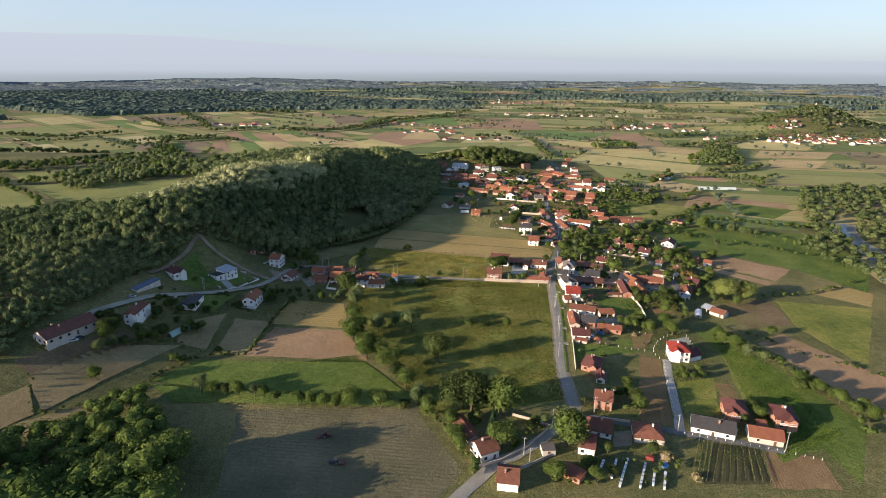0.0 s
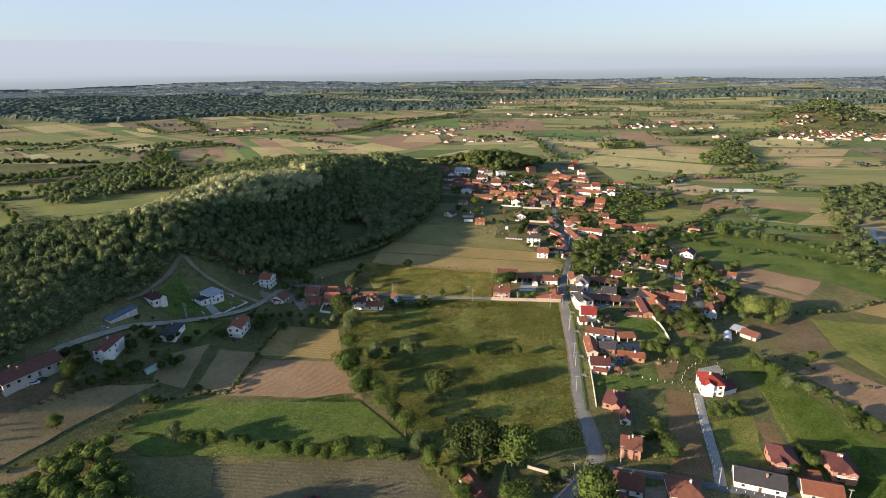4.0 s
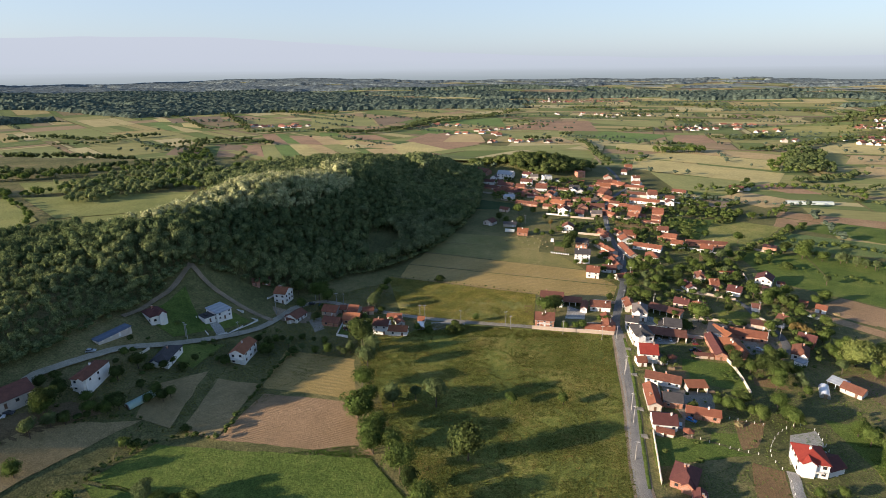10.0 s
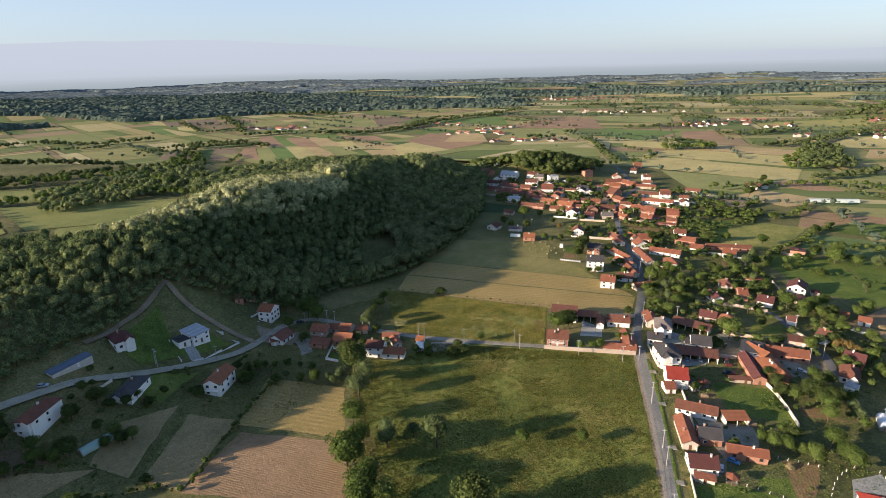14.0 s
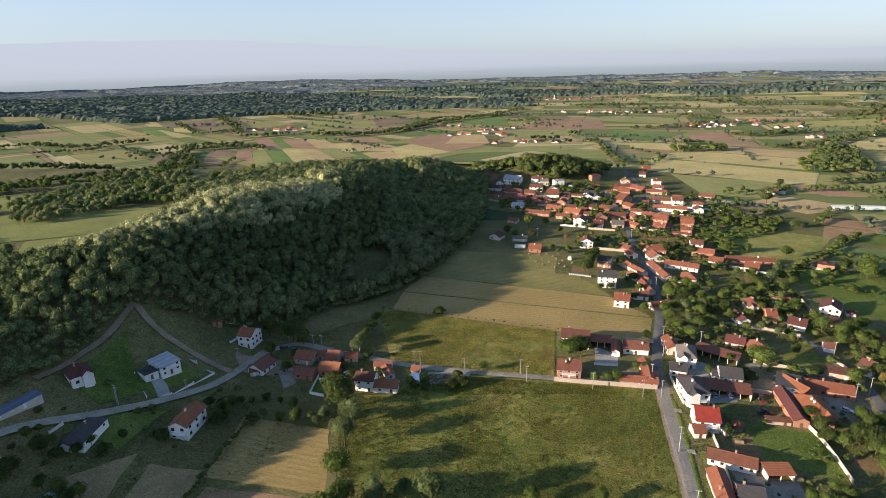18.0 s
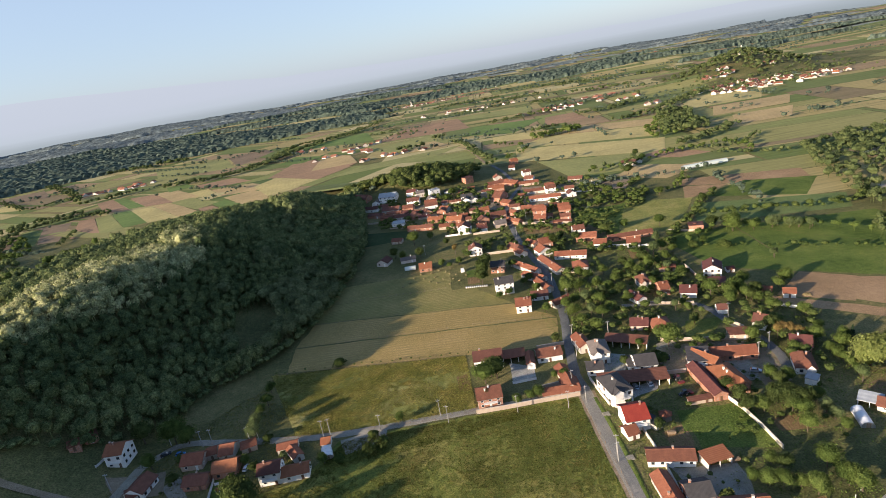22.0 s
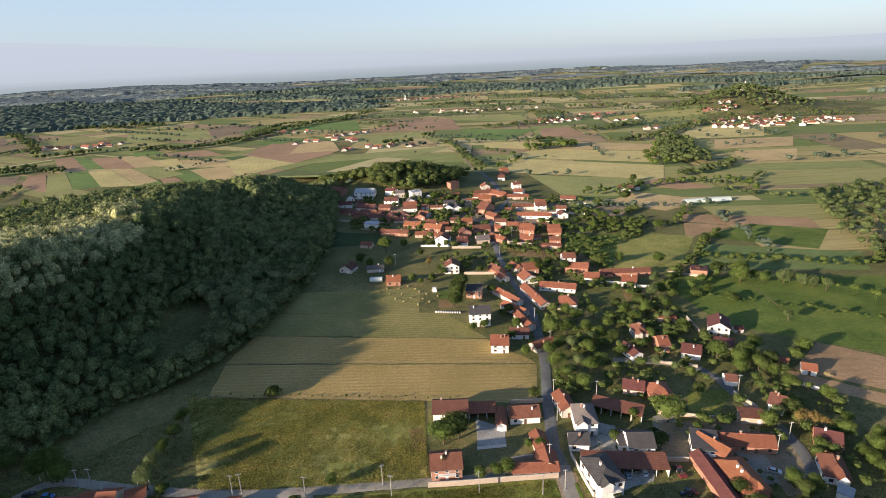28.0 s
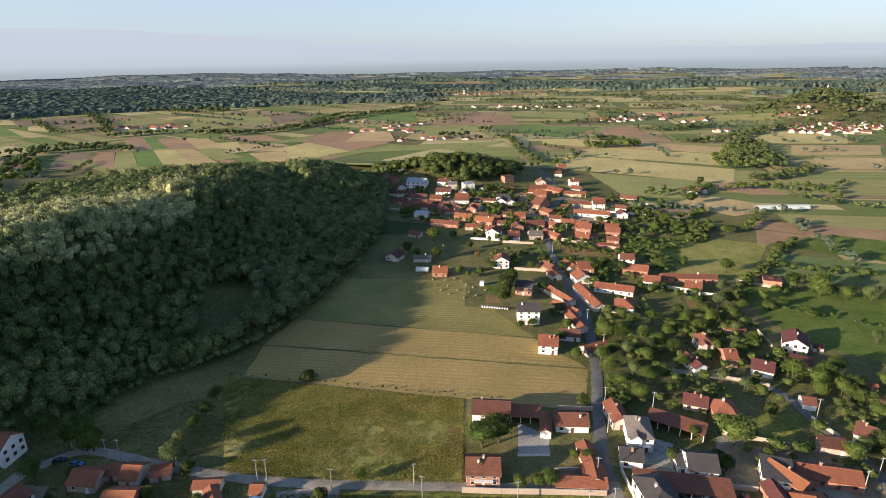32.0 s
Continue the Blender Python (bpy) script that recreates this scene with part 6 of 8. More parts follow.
plant("d", 38.5, 406.9, 11.7)
plant("d", 32.2, 383.0, 10.4)
plant("b", 38.3, 353.2, 5.2)
plant("b", 44.7, 355.3, 5.2)
plant("b", 61.1, 352.3, 6.5)
plant("b", 55.9, 340.5, 5.2)
plant("b", 58.9, 322.7, 6.5)
plant("d", 60.6, 370.0, 6.5)
plant("b", 56.8, 367.0, 5.2)
plant("b", -8.3, 493.3, 13.0)
plant("a", 22.1, 450.2, 9.1)
plant("b", 41.9, 640.0, 10.4)
plant("b", 33.8, 624.2, 9.1)
plant("d", 49.2, 575.4, 7.8)
plant("d", 69.6, 570.5, 6.9)
plant("b", 67.4, 584.5, 7.8)
plant("c", 64.4, 504.7, 5.2)
plant("c", 67.0, 504.1, 5.2)
plant("c", 69.9, 504.9, 5.2)
plant("c", 72.7, 505.8, 5.2)
plant("b", 96.7, 554.4, 6.5)
plant("b", 74.0, 433.9, 6.5)
plant("d", 94.0, 429.7, 8.9)
plant("b", 93.0, 440.8, 6.9)
plant("d", 102.3, 438.8, 6.9)
plant("b", 199.9, 636.3, 7.8)
plant("b", 176.1, 534.5, 9.9)
plant("d", 135.3, 431.8, 8.9)
plant("d", 220.6, 593.8, 10.9)
plant("l", 223.2, 616.9, 7.9)
plant("l", 215.2, 645.2, 7.8)
plant("d", 263.0, 674.3, 8.9)
plant("l", -89.8, 255.8, 10.4)
plant("l", -90.3, 264.3, 9.1)
plant("b", -91.7, 275.6, 6.5)
plant("b", -90.3, 283.8, 6.5)
plant("b", -90.8, 294.9, 6.5)
plant("b", -128.2, 265.8, 13.0)
plant("d", -143.7, 269.8, 10.4)
plant("s", -57.1, 308.0, 5.2)
plant("d", -25.1, 468.3, 9.1)
plant("b", -18.9, 461.2, 7.8)
plant("d", -5.1, 458.2, 9.1)
plant("b", 6.1, 499.6, 7.8)
plant("d", 17.8, 477.2, 6.5)
plant("b", 22.2, 426.2, 6.5)
plant("b", 9.4, 428.8, 6.5)
plant("b", 14.6, 422.8, 5.2)
plant("b", 94.3, 354.4, 7.8)
plant("b", 94.4, 341.1, 7.8)
plant("l", 93.2, 329.1, 7.8)
plant("b", 90.5, 362.2, 7.8)
plant("d", 103.9, 327.2, 7.8)
plant("b", 121.7, 356.3, 7.8)
plant("b", 69.8, 321.9, 7.9)
plant("b", 76.6, 326.3, 6.9)
plant("b", 71.7, 301.3, 6.5)
plant("b", 76.1, 291.5, 7.8)
plant("b", 84.3, 304.0, 7.8)
plant("d", 65.2, 449.0, 6.5)
plant("d", 55.0, 434.7, 6.5)
plant("b", 56.5, 400.7, 6.5)
plant("b", 113.6, 319.8, 6.5)
plant("b", 123.8, 329.6, 6.5)
plant("l", 120.5, 307.9, 5.2)
plant("s", 126.8, 301.7, 3.9)
plant("d", 150.9, 526.8, 7.9)
plant("b", 141.7, 520.7, 6.9)
plant("b", 161.5, 515.9, 7.8)
plant("b", 177.5, 520.3, 6.9)
plant("b", 187.5, 509.6, 6.9)
plant("b", 203.7, 513.9, 6.9)
plant("b", 210.9, 503.9, 7.8)
plant("b", 191.6, 543.4, 7.8)
plant("b", 123.8, 533.5, 7.8)
plant("d", 110.9, 428.3, 7.9)
plant("b", 150.8, 436.3, 7.8)
plant("b", 156.9, 372.5, 6.5)
plant("s", 171.2, 373.8, 5.2)
plant("s", 187.4, 366.5, 5.2)
plant("s", 188.3, 362.4, 5.2)
plant("b", 179.5, 376.3, 6.5)
plant("l", 200.4, 334.7, 6.5)
plant("b", 148.3, 293.2, 7.8)
plant("w", 163.0, 222.2, 14.8)
plant("w", 175.1, 222.8, 12.8)
plant("b", 162.8, 236.9, 7.9)
plant("c", 171.4, 241.6, 7.8)
plant("l", 152.8, 213.9, 7.8)
plant("b", 157.0, 236.7, 5.2)
plant("b", 156.7, 232.1, 5.2)
plant("b", 156.7, 228.1, 5.2)
plant("b", 156.7, 223.9, 5.2)
plant("b", 155.7, 218.9, 5.2)
plant("d", 125.2, 221.2, 6.9)
plant("b", 129.2, 222.9, 6.9)
plant("d", 120.5, 209.5, 8.9)
plant("d", 123.7, 206.1, 8.9)
plant("d", 113.9, 210.5, 6.9)
plant("b", 129.4, 208.2, 6.9)
plant("l", 128.9, 201.8, 6.5)
plant("d", 226.9, 463.4, 7.9)
plant("d", 201.3, 403.2, 8.9)
plant("b", 207.6, 388.6, 12.8)
plant("l", 235.7, 382.9, 8.9)
plant("l", 243.1, 373.1, 7.9)
plant("l", 246.7, 367.4, 7.9)
plant("l", 201.0, 336.4, 6.5)
plant("b", 156.2, 302.2, 9.9)
plant("b", 149.7, 297.2, 9.9)
plant("b", 184.8, 303.5, 8.9)
plant("b", 177.7, 298.4, 6.9)
plant("b", 160.2, 279.5, 6.5)
plant("b", 169.8, 267.5, 6.5)
plant("b", 168.6, 242.8, 6.5)
plant("b", 158.7, 246.5, 7.8)
plant("b", 144.6, 240.5, 6.5)
plant("b", 165.5, 254.0, 5.2)
plant("b", 158.3, 232.6, 5.2)
plant("d", 158.0, 291.0, 6.9)
plant("d", 164.0, 295.9, 7.8)
plant("b", 165.8, 211.0, 7.8)
plant("b", -133.3, 250.6, 7.8)
plant("d", -119.1, 237.4, 5.2)
plant("d", -82.6, 210.8, 14.3)
plant("d", -88.0, 217.6, 13.0)
plant("l", -75.1, 201.3, 13.0)
plant("l", -121.9, 203.5, 5.2)
plant("l", -112.6, 199.3, 5.2)
plant("b", -105.1, 198.6, 5.2)
plant("b", -98.6, 199.4, 6.5)
plant("l", -92.0, 200.2, 5.2)
plant("d", -132.3, 202.0, 6.5)
plant("b", -131.9, 195.0, 6.5)
plant("d", -139.3, 204.0, 5.2)
plant("b", -122.0, 264.3, 10.4)
plant("s", -121.5, 251.9, 3.9)
plant("s", -116.9, 197.8, 3.9)
plant("b", -130.5, 206.8, 5.2)
plant("d", -128.3, 193.0, 5.2)
plant("b", -90.7, 240.7, 5.2)
plant("d", -85.9, 234.4, 5.2)
plant("s", -84.0, 253.5, 3.9)
plant("l", -74.1, 238.0, 5.2)
plant("b", -57.2, 231.3, 5.2)
plant("s", -50.8, 230.0, 3.9)
plant("s", -63.9, 228.5, 3.9)
plant("s", 67.0, 230.7, 3.2)
plant("b", 48.7, 256.7, 5.2)
plant("l", -89.2, 197.9, 5.2)
plant("l", -87.2, 201.4, 7.8)
plant("d", -182.0, 153.2, 3.2)
plant("b", -182.6, 159.8, 4.9)
plant("d", -176.6, 157.0, 4.6)
plant("b", -174.1, 161.4, 4.3)
plant("s", -168.9, 157.6, 4.0)
plant("d", -176.0, 148.4, 3.7)
plant("b", -175.6, 142.3, 3.4)
plant("d", -164.2, 160.8, 5.1)
plant("b", -163.8, 166.7, 4.8)
plant("s", -157.5, 165.6, 4.5)
plant("d", -157.1, 174.4, 4.2)
plant("b", -170.0, 126.2, 3.9)
plant("d", -171.5, 121.7, 3.6)
plant("b", -148.5, 179.7, 3.3)
plant("s", -143.8, 179.2, 5.0)
plant("d", -131.1, 192.6, 4.7)
plant("b", -129.5, 199.1, 4.4)
plant("d", -127.6, 209.0, 4.1)
plant("b", -123.0, 209.6, 3.8)
plant("s", -118.1, 213.6, 3.5)
plant("d", -110.7, 211.3, 3.2)
plant("b", -103.4, 209.0, 4.9)
plant("d", -186.1, 116.5, 4.6)
plant("b", -184.1, 106.1, 4.3)
plant("s", -194.2, 133.8, 4.0)
plant("d", -187.4, 170.6, 3.7)
plant("b", -181.3, 163.9, 3.4)

# ---- far land ----
def clear_of(x, y, boxes):
    return not any(a < x < b and c < y < d for a, b, c, d in boxes)


NEAR = ((-470, 150, -400, 700), (100, 268, -400, 425), (-330, -90, 600, 760))
strips, belts = [], []


def patchwork(angle, lo_x, hi_x, seed, raised):
    """Blocks of land in a turned lattice, each cut into strips; some block borders carry a belt of trees."""
    rnd = random.Random(seed)
    ang = radians(angle)
    u, v = Vector((math.cos(ang), math.sin(ang))), Vector((-math.sin(ang), math.cos(ang)))
    row = -3600.0
    while row < 4800:
        tall = rnd.uniform(70, 150)
        col = -4700.0 + rnd.uniform(0, 80)
        while col < 4700:
            wide = rnd.uniform(110, 240)
            c = u * (col + wide / 2) + v * (row + tall / 2)
            if lo_x <= c.x < hi_x and c.length < 4700 and clear_of(c.x, c.y, NEAR) and (c.length > 1850 or height(c.x, c.y) < 1) and c.y > 200 and (c.length < 2600 or rnd.random() < (0.75 if c.x > 0 else 0.4)):
                across = rnd.random() < 0.4
                k = rnd.randint(2, 7)
                cuts = sorted([0, 1] + [rnd.uniform(0.06, 0.94) for _ in range(k - 1)])
                for lo, hi in zip(cuts, cuts[1:]):
                    if hi - lo < 0.04:
                        continue
                    a, b, e, f = (lo + 0.006, hi - 0.006, 0.008, 0.992) if across else (0.008, 0.992, lo + 0.006, hi - 0.006)
                    ps = [u * (col + wide * s) + v * (row + tall * t) for s, t in ((a, e), (b, e), (b, f), (a, f))]
                    if all(clear_of(p.x, p.y, NEAR) for p in ps):
                        strips.append([(p.x, p.y, height(p.x, p.y) + raised + (0.03 if p.length < 1000 else 0.35) + (2.5 if p.length > 1850 else 0)) for p in ps])
                if rnd.random() < (0.34 if c.length < 2500 else 0.0):
                    side = rnd.random() < 0.7
                    n = int((wide if side else tall) / 7)
                    stop = rnd.uniform(0.4, 1.0)
                    for i in range(n):
                        if i / n < stop and rnd.random() < 0.8:
                            p = u * (col + (wide * i / n if side else 0)) + v * (row + (0 if side else tall * i / n))
                            if clear_of(p.x, p.y, NEAR):
                                belts.append((p.x + rnd.uniform(-2, 2), p.y + rnd.uniform(-2, 2), rnd.uniform(4.5, 10.5)))
                elif c.length < 2500 and rnd.random() < 0.7:
                    p = u * (col + wide * rnd.random()) + v * (row + tall * rnd.random())
                    belts.append((p.x, p.y, rnd.uniform(5, 9)))
            col += wide
        row += tall


patchwork(-9, -60, 4000, 5, 0.0)
patchwork(-38, -4000, -60, 6, 0.06)
tagged(new("far_fields", quads_mesh("far_fields", strips, "strips")), "patchwork of narrow tan, green and brown fields", "fields", kind="structure")



def far_field(a, b, c, d, soil):
    """A field on the plain, with a low baulk round it."""
    verts = []
    for p in (a, b, c, d):
        verts.append((*p, height(*p) + (0.12 if math.hypot(*p) < 1000 else 0.45) + LIFT[0]))
    LIFT[0] += 0.0008
    middle = [tuple(sum(v[i] for v in verts) / 4 for i in range(3))]
    inner = [tuple(v[i] * 0.985 + middle[0][i] * 0.015 for i in range(3)) for v in verts]
    low = [(x, y, z - 0.08) for x, y, z in verts]
    faces = [(4, 5, 6, 7)] + [(i, (i + 1) % 4, (i + 1) % 4 + 4, i + 4) for i in range(4)]
    ob = new("far_field", mesh_of("far_field", low + inner, faces, "far_" + soil))
    return tagged(ob, {"tan": "tan ploughed field on the plain", "straw": "straw-yellow mown field on the plain", "red": "reddish ploughed field on the plain", "brown": "brown fallow field on the plain", "olive": "olive green meadow on the plain", "green": "fresh green crop on the plain", "dark": "dark green crop on the plain"}[soil], "field", kind="structure")


far_field((-557, 824), (-521, 821), (-576, 938), (-605, 930), "dark")
far_field((-616, 828), (-557, 824), (-605, 930), (-656, 920), "brown")
far_field((-517, 821), (-486, 818), (-543, 961), (-587, 954), "brown")
far_field((-471, 817), (-428, 813), (-506, 957), (-531, 960), "red")
far_field((-428, 813), (-398, 819), (-484, 966), (-504, 957), "olive")
far_field((-402, 827), (-370, 837), (-455, 969), (-483, 966), "green")
far_field((-372, 833), (-325, 829), (-418, 965), (-450, 963), "straw")
far_field((-325, 829), (-308, 853), (-389, 968), (-419, 971), "tan")
far_field((-311, 804), (-281, 809), (-308, 853), (-325, 829), "green")
far_field((-281, 809), (-251, 807), (-293, 873), (-313, 871), "red")
far_field((-251, 807), (-225, 817), (-282, 901), (-298, 888), "green")
far_field((-224, 813), (-170, 832), (-246, 943), (-291, 926), "tan")
far_field((-389, 968), (-314, 866), (-289, 896), (-366, 989), "olive")
far_field((-503, 985), (-461, 981), (-561, 1138), (-585, 1126), "red")
far_field((-464, 987), (-436, 984), (-539, 1135), (-559, 1138), "green")
far_field((-433, 978), (-386, 973), (-467, 1105), (-516, 1110), "red")
far_field((-386, 973), (-347, 987), (-428, 1108), (-471, 1112), "tan")
far_field((-366, 989), (-295, 937), (-352, 1050), (-394, 1035), "straw")
far_field((-352, 1050), (-277, 1055), (-330, 1134), (-402, 1120), "red")
far_field((-297, 943), (-206, 939), (-268, 1021), (-340, 1029), "tan")
far_field((-438, 1094), (-397, 1119), (-433, 1171), (-469, 1167), "green")
far_field((-249, 954), (-201, 972), (-234, 1037), (-279, 1029), "dark")
far_field((-244, 1038), (-142, 933), (-84, 1034), (-212, 1222), "red")
far_field((-255, 1191), (-200, 1159), (-166, 1216), (-235, 1284), "green")
far_field((-167, 1030), (-84, 1034), (-104, 1147), (-163, 1234), "tan")
far_field((-206, 857), (-142, 933), (-228, 1030), (-255, 977), "straw")
far_field((-869, 1199), (-801, 1166), (-983, 1356), (-1032, 1362), "green")
far_field((-864, 1269), (-786, 1232), (-910, 1378), (-920, 1347), "straw")
far_field((-948, 1351), (-924, 1380), (-1036, 1520), (-1059, 1484), "brown")
far_field((-923, 1380), (-820, 1388), (-964, 1609), (-1076, 1582), "brown")
far_field((-1018, 1393), (-977, 1388), (-1084, 1514), (-1145, 1523), "straw")
far_field((-1214, 1650), (-1150, 1812), (-1300, 2011), (-1462, 1975), "olive")
far_field((-1065, 1707), (-873, 1707), (-973, 1879), (-1165, 1875), "tan")
far_field((-549, 1328), (-370, 1303), (-450, 1524), (-627, 1524), "olive")
far_field((-364, 1302), (-319, 1502), (-367, 1585), (-443, 1523), "brown")
far_field((-244, 1398), (-61, 1335), (-86, 1536), (-205, 1483), "green")
far_field((-58, 1259), (145, 1231), (147, 1466), (13, 1447), "red")
far_field((-74, 1168), (-10, 1059), (107, 1082), (79, 1240), "olive")
far_field((9, 1037), (83, 1028), (61, 1126), (26, 1131), "tan")
far_field((-123, 921), (51, 946), (100, 1013), (-79, 983), "olive")
far_field((154, 1411), (299, 1314), (334, 1463), (136, 1497), "olive")
far_field((116, 1119), (196, 1036), (287, 1174), (156, 1229), "green")
far_field((149, 977), (224, 929), (276, 994), (158, 1033), "straw")
far_field((257, 1050), (341, 1054), (350, 1174), (292, 1173), "red")
far_field((171, 635), (223, 616), (294, 675), (164, 746), "olive")
far_field((143, 768), (299, 675), (337, 753), (163, 869), "straw")
far_field((164, 878), (339, 771), (376, 849), (227, 940), "straw")
far_field((235, 939), (373, 859), (405, 911), (276, 994), "tan")
far_field((407, 967), (458, 986), (610, 1130), (529, 1091), "straw")
far_field((438, 946), (586, 930), (653, 1030), (557, 1080), "straw")
far_field((454, 842), (564, 832), (620, 910), (500, 922), "tan")
far_field((430, 745), (502, 740), (554, 811), (469, 819), "tan")
far_field((261, 667), (292, 627), (329, 625), (304, 686), "red")
far_field((205, 595), (241, 553), (297, 578), (245, 630), "tan")

field("plateau_field", ((-440, 372), (-300, 412), (-268, 352), (-352, 312)), "mown_olive")
field("plateau_field", ((-333, 318), (-292, 262), (-240, 298), (-257, 358)), "mown_olive")
field("plateau_field", ((-560, 330), (-450, 366), (-362, 306), (-352, 262)), "mown_olive")
field("plateau_field", ((-500, 430), (-380, 470), (-345, 420), (-445, 385)), "mown_olive")

# ---- woods ----
def forest_edge(y):
    """x of the wood's border at y."""
    line = ((0, -214), (100, -220), (146, -209), (240, -201), (258, -181), (268, -160), (276, -139), (290, -134), (309, -127), (320, -107), (332, -97), (364, -79), (392, -71), (441, -60), (520, -52), (600, -56), (720, -60))
    for (a, p), (b, q) in zip(line, line[1:]):
        if y <= b:
            return p + (q - p) * max(0.0, y - a) / (b - a)
    return line[-1][1]


def inside(x, y, outline):
    hit = False
    for (ax, ay), (bx, by) in zip(outline, outline[1:] + outline[:1]):
        if (ay > y) != (by > y) and x < (bx - ax) * (y - ay) / (by - ay) + ax:
            hit = not hit
    return hit


def fill(outline, step, low, high, seed, keep=1.0):
    r = random.Random(seed)
    x0, x1 = min(p[0] for p in outline), max(p[0] for p in outline)
    y0, y1 = min(p[1] for p in outline), max(p[1] for p in outline)
    out = []
    for j in range(int((y1 - y0) / step) + 1):
        for i in range(int((x1 - x0) / step) + 1):
            x, y = x0 + (i + r.uniform(0.05, 0.95)) * step, y0 + (j + r.uniform(0.05, 0.95)) * step
            if inside(x, y, outline) and r.random() < keep:
                out.append((x, y, r.uniform(low, high)))
    return out


def row_of(points, step, low, high, seed, loose=2.0):
    r = random.Random(seed)
    return [(p.x + r.uniform(-loose, loose), p.y + r.uniform(-loose, loose), r.uniform(low, high)) for p in smooth_line(points, step)]


rnd = random.Random(11)
BLOOM = [(-272, 256), (-246, 298), (-250, 354), (-256, 425), (-230, 482), (-188, 505), (-160, 452), (-176, 372), (-203, 330), (-232, 280)]
PLATEAU = [(-292, 264), (-331, 318), (-336, 362), (-257, 356), (-243, 311), (-256, 274)]
BACK_WOOD = [(-369, 345), (-443, 413), (-419, 451), (-415, 542), (-361, 549), (-300, 470), (-324, 430), (-337, 388)]
SILVER = [(-112, 415), (-92, 458), (-55, 440), (-62, 354), (-78, 312), (-98, 318), (-104, 350)]
CLEARING = [(-118, 330), (-100, 356), (-104, 396), (-118, 400), (-126, 370)]
stands = {"near": [], "middle": [], "back": [], "bloom": [], "silver": []}
for iy in range(160):
    for ix in range(90):
        y = 40 + iy * 4.25 + rnd.uniform(-1.9, 1.9)
        x = -50 - ix * 4.35 + rnd.uniform(-2.0, 2.0) + (iy % 2) * 2.2
        left = -345 if y < 262 else (-318 if y < 285 else (-262 if y < 420 else (-300 if y < 520 else -280)))
        if y < 78 or y > 712 or x > forest_edge(y) or x < left or y > 560 and x < -260 + (y - 560) * 0.75:
            continue
        if inside(x, y, CLEARING) or inside(x, y, PLATEAU):
            continue
        tall = rnd.uniform(8.5, 15.5) * (0.68 + 0.32 * sstep((y - 190) / 40)) + (5.0 if math.hypot(x + 112, y - 628) < 34 else 0) + (6.0 if math.hypot((x + 172) / 1.6, y - 492) < 20 else 0)
        away_m = math.hypot(x, y - 40)
        if inside(x, y, BLOOM) and rnd.random() < 0.88:
            stands["bloom"].append((x, y, tall * 1.05))
        elif inside(x, y, SILVER) and rnd.random() < 0.7 or 330 < y < 620 and x > forest_edge(y) - 70 and noise.noise((x / 28, y / 28, 5.0)) > 0.3:
            stands["silver"].append((x, y, tall * 1.1))
        else:
            stands["near" if away_m < 310 else ("middle" if away_m < 480 else "back")].append((x, y, tall))
stands["back"] += fill(BACK_WOOD, 6.0, 6, 12, 51, 0.85)
wood("forest", stands["near"], "leaf_forest", 150, 0.04, "dense dark green broadleaf wood on the hillside", 21, 0.62, rows=5, cols=7)
wood("forest", stands["middle"], "leaf_forest", 100, 0.046, "dense green broadleaf wood on the hill", 27, 0.62, rows=4, cols=7)
wood("forest", stands["back"], "leaf_forest", 64, 0.056, "dark wooded far end of the hill", 28, 0.78)
r3 = random.Random(54)
fringe = [(forest_edge(y) + r3.uniform(-3.0, 2.5), y, r3.uniform(3.0, 7.0)) for y in np.arange(82, 700, 1.5)]
wood("forest_fringe", fringe, "leaf_forest", 70, 0.055, "shrubs and low boughs along the wood's border", 55, 1.1, False, rows=4, cols=7)
wood("acacia_wood", stands["bloom"], "leaf_acacia", 150, 0.04, "acacia trees in cream-white bloom on the hilltop", 29, 0.66, rows=5, cols=7)
wood("silver_wood", stands["silver"], "leaf_silver", 200, 0.036, "silver-green trees along the wood's edge", 30, 0.76, rows=5, cols=7)

places = fill([(-182, 44), (-168, 57), (-163, 66), (-160, 80), (-150, 86), (-126, 62), (-114, 44), (-112, 20), (-215, 20)], 5.0, 7, 12, 3)
# taller trees, mostly out of view, added to cast shade on the hay field
places += fill([(-112, 44), (-104, 34), (-96, 12), (-92, -60), (-215, -60), (-215, 20), (-112, 20)], 7.5, 15, 23, 53)
wood("grove", places, "leaf_b", 240, 0.032, "dense green grove beside the hay field", 22, 1.0)
places = fill([(-88, 742), (-50, 716), (-12, 676), (24, 664), (68, 692), (84, 722), (76, 752), (40, 768), (-60, 780)], 6.0, 9, 16, 4)
wood("grove", places, "leaf_d", 130, 0.05, "dark wooded knoll above the far houses", 23, 0.95)
places = fill([(391, 575), (505, 600), (560, 470), (470, 330), (360, 255), (296, 225), (268, 300), (262, 345), (300, 372), (336, 474)], 7.5, 6, 12, 5, 0.75)
river_line = smooth_line(RIVER, 6.0)
places = [p for p in places if all((p[0] - q.x) ** 2 + (p[1] - q.y) ** 2 > 8 ** 2 for q in river_line)]
wood("river_wood", places, "leaf_belt", 110, 0.046, "green riverside wood of mixed trees", 33, 0.95, closed=True, rows=4, cols=7)
places = fill([(318, 748), (392, 752), (430, 800), (425, 890), (390, 900), (340, 830)], 9, 6, 11, 6, 0.55)
places += fill([(205, 918), (290, 922), (288, 945), (206, 944)], 7, 9, 14, 7)
places += row_of([(196, 628), (225, 634), (290, 650), (358, 652), (360, 596)], 6, 5, 10, 8, 5)
